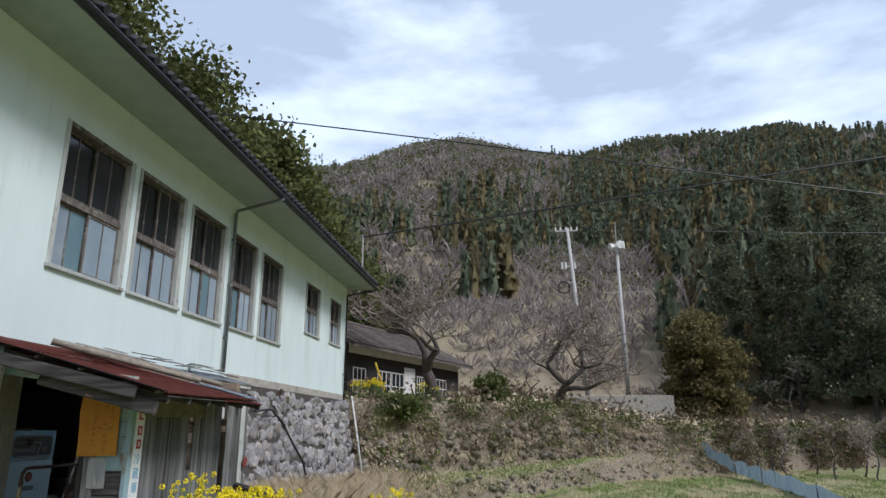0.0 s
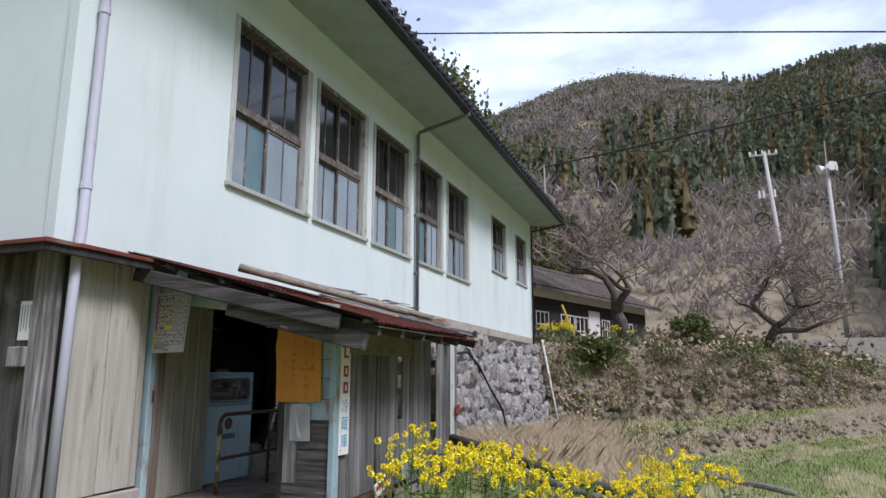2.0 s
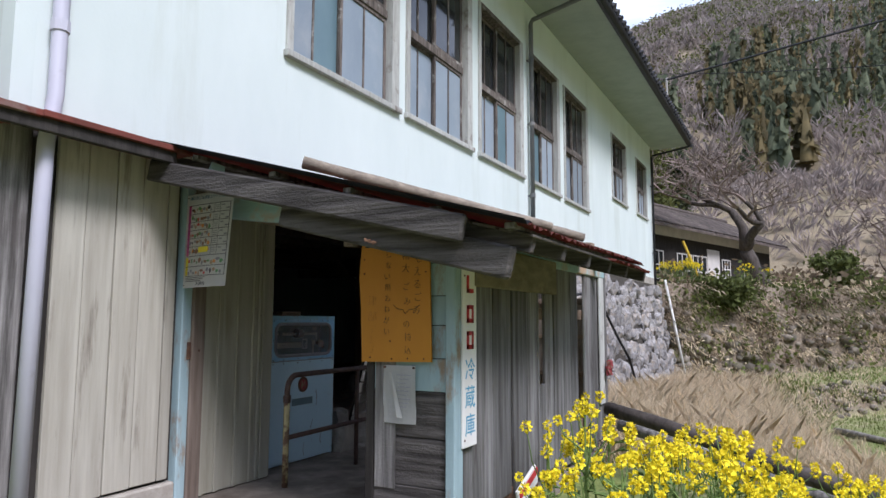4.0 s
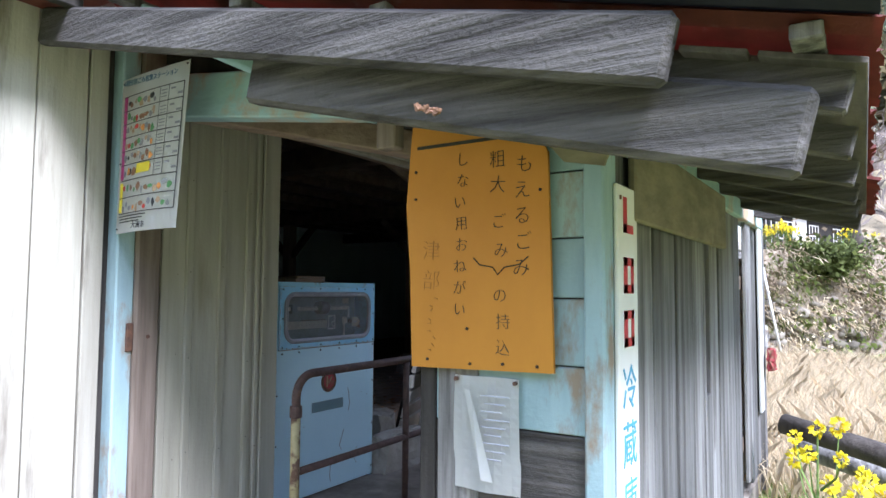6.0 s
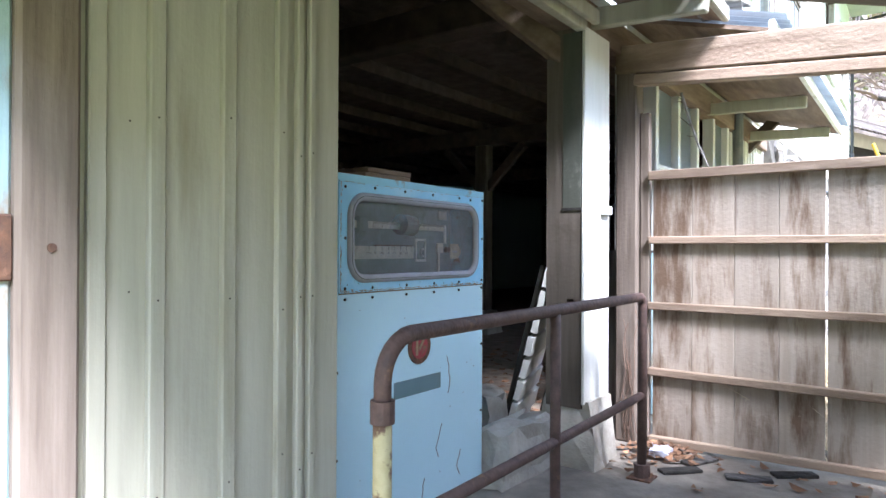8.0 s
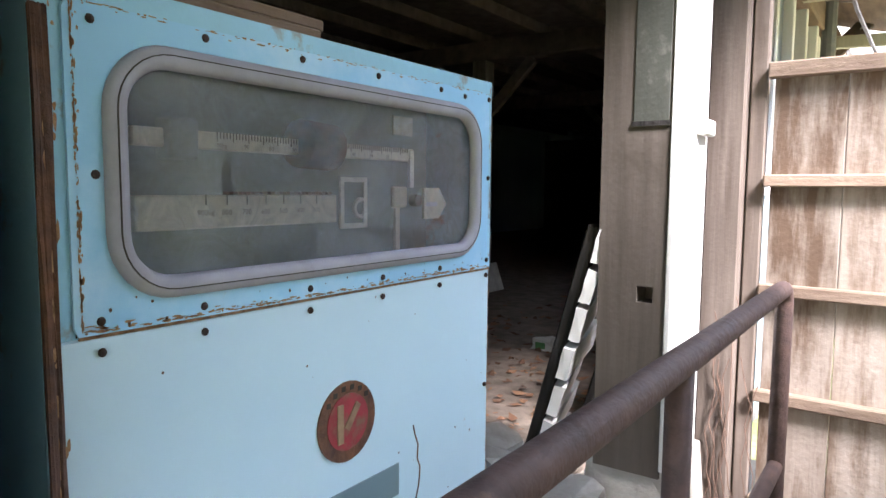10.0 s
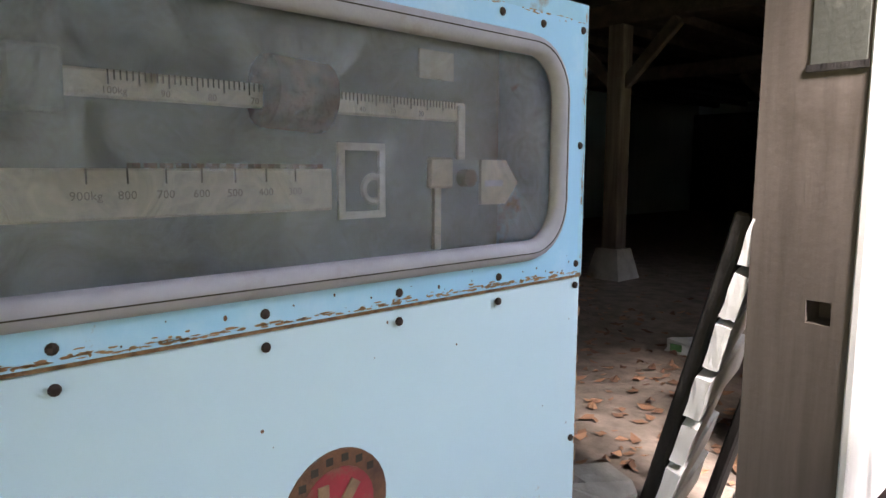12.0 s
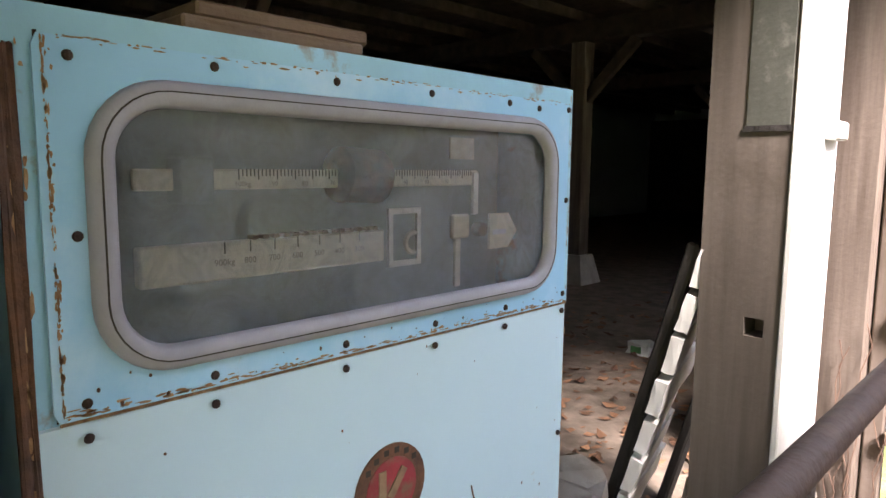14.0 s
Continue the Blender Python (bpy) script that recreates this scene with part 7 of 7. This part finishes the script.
for mt_, n_, lab_, sd_ in ((M["dry_grass"], 130, "dry grass tufts on the low bank", 31), (M["grass"], 110, "green tufts on the low bank", 32)):
    r_ = np.random.RandomState(sd_)
    pos = []
    for i in range(n_):
        k = r_.choice([0, 1, 1, 2])
        p = seg[k].lerp(seg[k + 1], r_.uniform())
        d = (seg[k + 1] - seg[k]).normalized()
        f = r_.uniform(0.2, 1.1)
        c = np.array([p.x - d.y * (0.5 * f - 0.3), p.y + d.x * (0.5 * f - 0.3), -1.0 + 0.98 * f])
        pos.append(c + r_.normal(size=(34, 3)) * [0.22, 0.22, 0.1])
    pos = np.concatenate(pos)
    tip = pos + r_.normal(size=pos.shape) * [0.06, 0.06, 0.03] + [0, 0, 0.10]
    v, f = slivers(pos, tip, np.full(len(pos), 0.012), sd_)
    stuff("bank_growth", v, f, mt_, lab_, "undergrowth")
bank_cover(300, 0.82, 1.06, 0.06, 0.06, M["ivy"], "dark ivy hanging over the top of the bank", 3)
bank_cover(230, 0.35, 1.0, 0.08, 0.05, M["bramble"], "dry reddish brambles on the bank", 8)
bank_cover(90, 0.0, 0.5, 0.2, 0.04, M["dry_grass"], "dry grass at the foot of the bank", 5)
bank_cover(700, 0.0, 1.1, 0.25, 0.09, M["bramble"], "dense dead brambles on the far end of the bank", 21, 0.2, 52, 24)
bank_cover(240, 0.3, 1.1, 0.2, 0.09, M["ivy"], "dark evergreen undergrowth on the far end of the bank", 22, 1.0, 52, 24)
bank_cover(90, 0.0, 0.9, 0.16, 0.07, M["grass"], "green weeds in the bank", 12)
# dead grass and fern strands hanging down the bank
rh2 = np.random.RandomState(14)
roots = []
for i in range(420):
    p, nrm = along(rh2.uniform(0, 28))
    b0, b1 = float(ground_z(p.x + nrm.x * 0.6, p.y + nrm.y * 0.6)), float(ground_z(p.x - nrm.x, p.y - nrm.y))
    f = rh2.uniform(0.12, 1.02)
    c = np.array([p.x - nrm.x * (0.4 * f - 0.10), p.y - nrm.y * (0.4 * f - 0.10), b0 + (b1 - b0) * f])
    roots.append(c + rh2.normal(size=(36, 3)) * [0.20, 0.20, 0.08])
roots = np.concatenate(roots)
tips = roots + rh2.normal(size=roots.shape) * [0.10, 0.10, 0.06] + [0.08, -0.06, -0.14]
third = len(roots) // 3
for k_, (mt_, lab_) in enumerate(((M["bramble"], "dead brown strands hanging down the bank"), (M["dry_grass"], "dry straw strands on the bank"), (M["broadleaf"], "olive weeds and ferns on the bank"))):
    sl_ = slice(k_ * third, (k_ + 1) * third)
    v, f = slivers(roots[sl_], tips[sl_], np.full(third, 0.014), 90 + k_)
    stuff("bank_growth", v, f, mt_, lab_, "undergrowth")
rsx = np.random.RandomState(5)
# upper terrace scrub
q = rsx.uniform(size=(520, 2))
ux, uy = -6 + 30 * q[:, 0], 24 + 36 * q[:, 1]
keep = (side(ux, uy, BANK) > 0.6) & (side(ux, uy, BANK) < 22) & ~((ux < -3.0) & (uy > 27.5) & (uy < 43))
ux, uy = ux[keep], uy[keep]
uz = ground_z(ux, uy)
pos = (np.stack([ux, uy, uz + 0.35], 1)[:, None, :] + rsx.normal(size=(len(ux), 40, 3)) * [0.55, 0.55, 0.28]).reshape(-1, 3)
v, f = quads(pos, np.full(len(pos), 0.10), 6)
stuff("terrace_scrub", v, f, M["bramble"], "brown dry scrub on the upper terrace", "undergrowth")
pos = (np.stack([ux, uy, uz + 0.2], 1)[:, None, :] + rsx.normal(size=(len(ux), 16, 3)) * [0.8, 0.8, 0.12]).reshape(-1, 3)
v, f = quads(pos, np.full(len(pos), 0.12), 7)
stuff("terrace_scrub", v, f, M["dry_grass"], "straw coloured grass on the upper terrace", "undergrowth")

# --- grass of the field, strip and dry mound ---
q = rsx.uniform(size=(90000, 2))
gx_, gy_ = -2.0 + 20 * q[:, 0], 7.5 + 36 * q[:, 1] ** 1.2
keep = (side(gx_, gy_, BANK) < -0.1)
gx_, gy_ = gx_[keep], gy_[keep]
edge_d = side(gx_, gy_, EDGE)
dry = (waves(gx_, gy_, 6, 61) + 0.5 * waves(gx_, gy_, 1.6, 62) > np.where(edge_d > 0, 0.75, 0.22)) | ((edge_d < 0.12) & (edge_d > -0.5) & (rsx.uniform(size=len(gx_)) < 0.6))
blades(gx_[~dry], gy_[~dry], np.full((~dry).sum(), 0.10), 0.009, M["grass"], "short green spring grass on the terraces", 71)
blades(gx_[dry], gy_[dry], np.full(dry.sum(), 0.16), 0.010, M["dry_grass"], "dry straw grass on the terraces", 72)
q = rsx.uniform(size=(60000, 2))
gx_, gy_ = -5.7 + 4.0 * q[:, 0], 9.8 + 13.0 * q[:, 1]
keep = (side(gx_, gy_, EDGE) > -0.4) & (gx_ > -5.6 + 0.0 * gy_)
gx_, gy_ = gx_[keep], gy_[keep]
blades(gx_, gy_, np.full(len(gx_), 0.44) * (0.8 + 0.5 * waves(gx_, gy_, 3, 64)), 0.005, M["dry_grass"], "tall dry straw grass heaped beside the stone wall", 73, 0.65)
q = rsx.uniform(size=(9000, 2))
gx_, gy_ = -5.9 + 6.5 * q[:, 0], 2.0 + 8.0 * q[:, 1]
keep = ~((gx_ < -4.1) & (gy_ > 6.6)) & (np.hypot(gx_ + 0.45 * gy_, 0) > 0.6)
blades(gx_[keep], gy_[keep], np.full(keep.sum(), 0.10), 0.006, M["grass"], "weeds and grass in front of the porch", 74)


# --- rapeseed in flower ---
def head_mesh(seed):
    rs9 = np.random.RandomState(seed)
    u = rs9.normal(size=(46, 3))
    u /= np.linalg.norm(u, axis=1)[:, None]
    v, f = quads(u * [0.027, 0.027, 0.030] + [0, 0, 0.006], np.full(46, 0.0115), seed)
    me = bpy.data.meshes.new("flower_head")
    me.from_pydata(v.tolist(), [], f.tolist())
    me.materials.append(M["petal"])
    return me


HEADS = [head_mesh(300 + i) for i in range(4)]


def rapeseed(seed):
    rs7 = random.Random(seed)
    t = thing("rapeseed_plant", "flowering rapeseed plant with yellow heads beside the path", "plant", "rapeseed in flower")
    st = bmesh.new()
    heads = []
    hgt = 0.8 * rs7.uniform(0.85, 1.1)
    top = Vector((rs7.uniform(-0.08, 0.08), rs7.uniform(-0.08, 0.08), hgt))
    tube(st, [(0, 0, -0.05), top * 0.5 + Vector((0.02, 0, 0)), top], [0.008, 0.006, 0.003], 5)
    heads.append(top)
    for i in range(5):
        f = rs7.uniform(0.45, 0.8)
        b = top * f
        a = rs7.uniform(0, 6.28)
        e = b + Vector((math.cos(a) * 0.13, math.sin(a) * 0.13, (hgt - b.z) * rs7.uniform(0.6, 1.0)))
        tube(st, [b, (b + e) / 2 + Vector((math.cos(a) * 0.03, math.sin(a) * 0.03, 0)), e], [0.005, 0.004, 0.002], 4)
        heads.append(e)
    for i in range(9):
        z = rs7.uniform(0.08, 0.6)
        a = rs7.uniform(0, 6.28)
        dv, wv = Vector((math.cos(a), math.sin(a), 0.35)), Vector((-math.sin(a), math.cos(a), 0))
        L_ = rs7.uniform(0.07, 0.16)
        o = Vector((0, 0, z))
        vs_ = [o, o + dv * L_ * 0.5 + wv * L_ * 0.22, o + dv * L_ + Vector((0, 0, -0.03)), o + dv * L_ * 0.5 - wv * L_ * 0.22]
        st.faces.new([st.verts.new(v) for v in vs_])
    part("stem", st, M["stem"], t)
    for hd in heads:
        o = new("flower_head", rs7.choice(HEADS))
        o.parent = t
        o.location = hd
        o.rotation_euler = (0, 0, rs7.uniform(0, 6.28))
        s_ = rs7.uniform(0.7, 1.2)
        o.scale = (s_, s_, s_)
    return t


rape = [rapeseed(200 + i) for i in range(5)]
rs8 = random.Random(8)
spots = []
for i in range(64):
    u = rs8.random()
    x = -3.75 + 2.2 * u
    y = 7.15 + 0.55 * u + rs8.uniform(-0.45, 0.75)
    spots.append((x, y, rs8.uniform(0.78, 1.02) if u < 0.45 else rs8.uniform(0.66, 0.86)))
for i in range(9):
    spots.append((rs8.uniform(-1.7, -0.9), rs8.uniform(7.3, 8.6), rs8.uniform(0.8, 0.95)))
for i in range(40):
    cx, cy = rs8.choice(((-5.45, 24.9), (-5.25, 25.3), (-5.6, 25.4), (-3.75, 27.6)))
    spots.append((cx + rs8.gauss(0, 0.25), cy + rs8.gauss(0, 0.25), rs8.uniform(0.7, 0.95)))
for i, (x, y, s) in enumerate(spots):
    m = Matrix.Translation((x, y, float(ground_z(x, y)))) @ Matrix.Rotation(rs8.uniform(0, 6.28), 4, "Z") @ Matrix.Diagonal((s, s, s, 1))
    if i < 5:
        rape[i].matrix_basis = m
    else:
        copy_thing(rape[i % 5], m).scale = (s, s, s)

# ---- logs and rods in the yard ----
def log(label, a, b, r, mat, cat="log", name="log"):
    t = thing(name, label, cat)
    a, b = Vector(a), Vector(b)
    pts = [a.lerp(b, i / 8) + Vector((0, 0, 0.012 * math.sin(i * 1.3))) for i in range(9)]
    part("shaft", tube(bmesh.new(), pts, [r * (1 + 0.05 * math.sin(i * 2.1)) for i in range(9)], 10), mat, t, smooth=True)
    return t


log("long dark weathered log propped against the side wall", (-3.95, 9.4, 0.72), (-0.7, 7.95, 0.14), 0.055, M["bark"])
log("second grey log under the first", (-3.9, 9.6, 0.56), (-1.1, 8.4, 0.06), 0.05, M["grey_wood"])
log("bleached pole lying in the field edge", (-1.9, 20.9, -0.93), (0.55, 17.8, -0.93), 0.07, M["slat"], "pole", "fallen_pole")
white = thing("white_post", "thin white post leaning on the stone wall corner", "post")
part("shaft", tube(bmesh.new(), [(-5.22, 23.0, -0.35), (-5.72, 22.98, 2.58)], 0.032, 8), M["paint_white"], white, smooth=True)
rf = thing("rusty_frame", "rusty angle iron frame standing in the field", "frame")
part("bar", beam(bmesh.new(), (0.32, 9.06, 0.56), (2.4, 8.5, 0.42), 0.03, 0.03), M["rust"], rf)
part("leg", boxbm((0.30, 9.04, -1.1), (0.335, 9.075, 0.575)), M["rust"], rf)
part("leg", boxbm((2.38, 8.48, -1.1), (2.415, 8.515, 0.435)), M["rust"], rf)
hose = thing("black_hose", "black hose hanging down the stone wall", "hose")
part("tube", tube(bmesh.new(), [(-5.72, 14.35, 1.86), (-5.60, 15.0, 1.92), (-5.58, 15.7, 1.66), (-5.52, 16.4, 1.15), (-5.42, 16.95, 0.7), (-5.36, 17.3, 0.1)], 0.025, 8), M["black_metal"], hose, smooth=True)
stake = thing("bamboo_stake", "thin pale stake standing before the bank", "stake")
part("shaft", tube(bmesh.new(), [(4.2, 34.4, 0.0), (4.2, 34.4, 2.0)], 0.03, 6), M["slat"], stake)
net = thing("blue_net_fence", "sagging pale blue net fence along the field edge", "fence")
pts = [(10.0, 39.6, 0.75), (11.2, 38.0, -0.15), (11.0, 33.5, -0.3), (10.7, 29.2, -0.4), (9.2, 20.8, -0.42)]


def net_at(s):
    k = min(int(s), 3)
    a, b = Vector(pts[k]), Vector(pts[k + 1])
    return a.lerp(b, s - k)


bm = bmesh.new()
prev = None
for i in range(41):
    p = net_at(i / 10)
    sag = 0.07 * math.sin(i * 1.1)
    cur = (bm.verts.new((p.x + 0.10 * math.sin(i * 2.0), p.y, p.z - 0.62)), bm.verts.new((p.x + 0.05 * math.sin(i), p.y, p.z + sag)))
    if prev:
        bm.faces.new((prev[0], cur[0], cur[1], prev[1]))
    prev = cur
bmesh.ops.solidify(bm, geom=bm.faces[:], thickness=0.01)
M["net"] = surf("faded_blue_net", (0.52, 0.60, 0.66), (0.36, 0.46, 0.54), 0.8, (8, 8, 8), 0.3, (0.5, 0.55, 0.58), 1.5)
part("net", bm, M["net"], net)
for k in range(9):
    p = net_at(k / 2)
    part("stake", tube(bmesh.new(), [(p.x, p.y, p.z - 0.8), (p.x, p.y, p.z + 0.12)], 0.025, 6), M["slat"], net)

# ---- the low house on the upper terrace ----
house = thing("old_house", "old low house with a brown tiled roof and white plaster walls", "house", at=Matrix.Translation((-7.6, 29.6, 2.62)) @ Matrix.Rotation(radians(-18.5), 4, "Z"))
HL, HW = 12.5, 5.0
part("wall", boxbm((-HW, 0, 0), (0.0, HL, 2.75)), M["dark_wood"], house, "dark board wall")
part("plaster_band", boxbm((-0.05, 0.02, 2.22), (0.02, HL - 0.02, 2.75)), M["paint_pale"], house, "white plaster band")
part("plaster_panel", boxbm((-0.05, 5.4, 0.0), (0.025, 6.6, 1.95)), M["paint_pale"], house, "white plaster panel")
rb = bmesh.new()
for s in (1, -1):
    e = 0.75 if s > 0 else -HW - 0.75
    vv = [(e, -0.7, 2.5), (-HW / 2, -0.7, 4.15), (-HW / 2, HL + 0.7, 4.15), (e, HL + 0.7, 2.5)]
    tp = [rb.verts.new(c) for c in vv]
    lw = [rb.verts.new((c[0], c[1], c[2] - 0.10)) for c in vv]
    rb.faces.new(tp)
    rb.faces.new(lw[::-1])
    for i in range(4):
        rb.faces.new((tp[i], lw[i], lw[(i + 1) % 4], tp[(i + 1) % 4]))
bmesh.ops.recalc_face_normals(rb, faces=rb.faces[:])
hr = part("roof", rb, M["old_tile"], house, "brown weathered tile roof")
row = bmesh.new()
tube(row, [(0.78, 0, 2.54), (-HW / 2, 0, 4.19)], 0.045, 5)
row_mesh = bpy.data.meshes.new("roof_tile")
row.to_mesh(row_mesh)
row.free()
row_mesh.materials.append(M["old_tile"])
for i in range(int((HL + 1.4) / 0.27)):
    o = new("roof_tile", row_mesh)
    o.parent = hr
    o.location = (0, -0.65 + i * 0.27, random.uniform(-0.01, 0.01))
part("ridge_cap", tube(bmesh.new(), [(-HW / 2, -0.75, 4.23), (-HW / 2, HL + 0.75, 4.23)], 0.12, 8), M["old_tile"], hr)
for i, (a, b, z0, z1) in enumerate(((0.4, 1.5, 0.45, 1.6), (2.6, 3.9, 0.2, 1.6), (4.0, 5.3, 0.2, 1.6), (6.8, 7.7, 0.7, 1.6), (9.2, 10.6, 0.5, 1.6))):
    w = part("window", boxbm((0.005, a, z0), (0.03, b, z1)), M["clear_pane"], house)
    bm = bmesh.new()
    for k in range(4):
        y = a + (b - a - 0.05) * k / 3
        box(bm, (0.025, y, z0), (0.05, y + 0.05, z1))
    for k in range(3):
        z = z0 + (z1 - z0 - 0.05) * k / 2
        box(bm, (0.025, a, z), (0.047, b, z + 0.05))
    part("lattice", bm, M["paint_pale"], w, "pale wooden lattice bars")
part("plinth", boxbm((-HW - 0.05, -0.05, -0.5), (0.04, HL + 0.05, 0.02)), M["concrete"], house)

# ---- utility poles and cables ----
def zat(x, y):
    return float(ground_z(x, y)) - 0.2


up1 = thing("utility_pole", "concrete utility pole with crossarms, insulators and a cable coil", "utility pole")
P1 = (4.6, 48.0)
part("shaft", tube(bmesh.new(), [(P1[0] + 0.3, 48, zat(*P1)), (P1[0] - 0.6, 48, 15.85)], [0.19, 0.11], 12), M["pole_conc"], up1, smooth=True)
part("crossarm", boxbm((3.1, 47.93, 15.60), (4.75, 48.03, 15.70)), M["pole_conc"], up1)
part("crossarm", boxbm((3.4, 47.93, 12.9), (4.5, 48.03, 13.0)), M["pole_conc"], up1)
for x in (3.15, 3.5, 3.9, 4.3, 4.7):
    part("insulator", tube(bmesh.new(), [(x, 47.98, 15.70), (x, 47.98, 15.95)], [0.07, 0.05], 8), M["paint_white"], up1)
for x in (3.5, 3.75, 4.4):
    part("insulator", tube(bmesh.new(), [(x, 47.98, 12.75), (x, 47.98, 13.25)], [0.09, 0.07], 8), M["paint_white"], up1)
part("cable_coil", tube(bmesh.new(), [(3.55 + 0.42 * math.cos(a), 47.9, 11.35 + 0.42 * math.sin(a)) for a in np.linspace(0, 6.283, 20)], 0.05, 6), M["black_metal"], up1)
part("coil_arm", boxbm((3.5, 47.93, 11.7), (4.4, 48.0, 11.76)), M["pole_conc"], up1)
up2 = thing("speaker_pole", "slim concrete pole carrying horn loudspeakers and an antenna", "utility pole")
P2 = (7.5, 48.0)
part("shaft", tube(bmesh.new(), [(7.6, 48, zat(*P2)), (7.5, 48, 14.6)], [0.17, 0.10], 12), M["pole_conc"], up2, smooth=True)
for dx, dy in ((-0.5, -0.1), (0.5, -0.2), (0.2, -0.5), (-0.2, 0.4)):
    part("horn", tube(bmesh.new(), [(7.5 + dx * 0.3, 48 + dy * 0.3, 14.4), (7.5 + dx, 48 + dy, 14.35 + dx * 0.1)], [0.08, 0.30], 12), M["paint_white"], up2, "white horn loudspeaker")
part("antenna", tube(bmesh.new(), [(7.5, 48, 14.6), (7.5, 48, 16.2)], 0.03, 6), M["pole_conc"], up2)
part("yagi_arm", boxbm((6.35, 47.95, 10.9), (9.3, 47.99, 10.95)), M["pole_conc"], up2)
for x in (6.6, 7.0, 8.2, 8.8, 9.25):
    part("element", boxbm((x, 47.95, 10.5), (x + 0.03, 47.99, 11.4)), M["pole_conc"], up2)


def cable(label, a, b, sag, r, n=24):
    t = thing("overhead_cable", label, "cable")
    a, b = Vector(a), Vector(b)
    pts = [a.lerp(b, i / n) - Vector((0, 0, sag * 4 * (i / n) * (1 - i / n))) for i in range(n + 1)]
    part("wire", tube(bmesh.new(), pts, r, 5), M["black_metal"], t)


cable("black overhead cable from the roof across the valley", (-5.5, 23.0, 8.3), (40, 23.3, 14.3), 0.1, 0.03)
cable("thin black overhead wire above the yard", (-20, 13.9, 11.05), (36, 18.05, 2.35), -0.3, 0.018)
cable("thin wire between the utility poles", (4.0, 48, 15.9), (-30, 62, 27), 0.8, 0.025)
cable("thin wire between the utility poles", (4.6, 48, 15.9), (60, 55, 17), 0.8, 0.025)
mast = thing("roof_mast", "short antenna mast at the far end of the roof", "antenna")
part("tube", tube(bmesh.new(), [(-5.5, 23.0, 6.5), (-5.5, 23.0, 8.35)], 0.03, 6), M["pole_conc"], mast)
guy = thing("guy_sleeve", "yellow guard sleeve on a slanting guy wire", "guard sleeve")
part("sleeve", tube(bmesh.new(), [(-5.2, 27.0, 2.5), (-5.78, 27.0, 4.1)], 0.045, 8), M["yellow"], guy)
tagged(obj("block_wall", boxbm((3.0, 43.0, 2.0), (9.5, 43.15, 3.45), 0.02), M["concrete"]), "low grey concrete block wall under the poles", "wall", kind="structure")
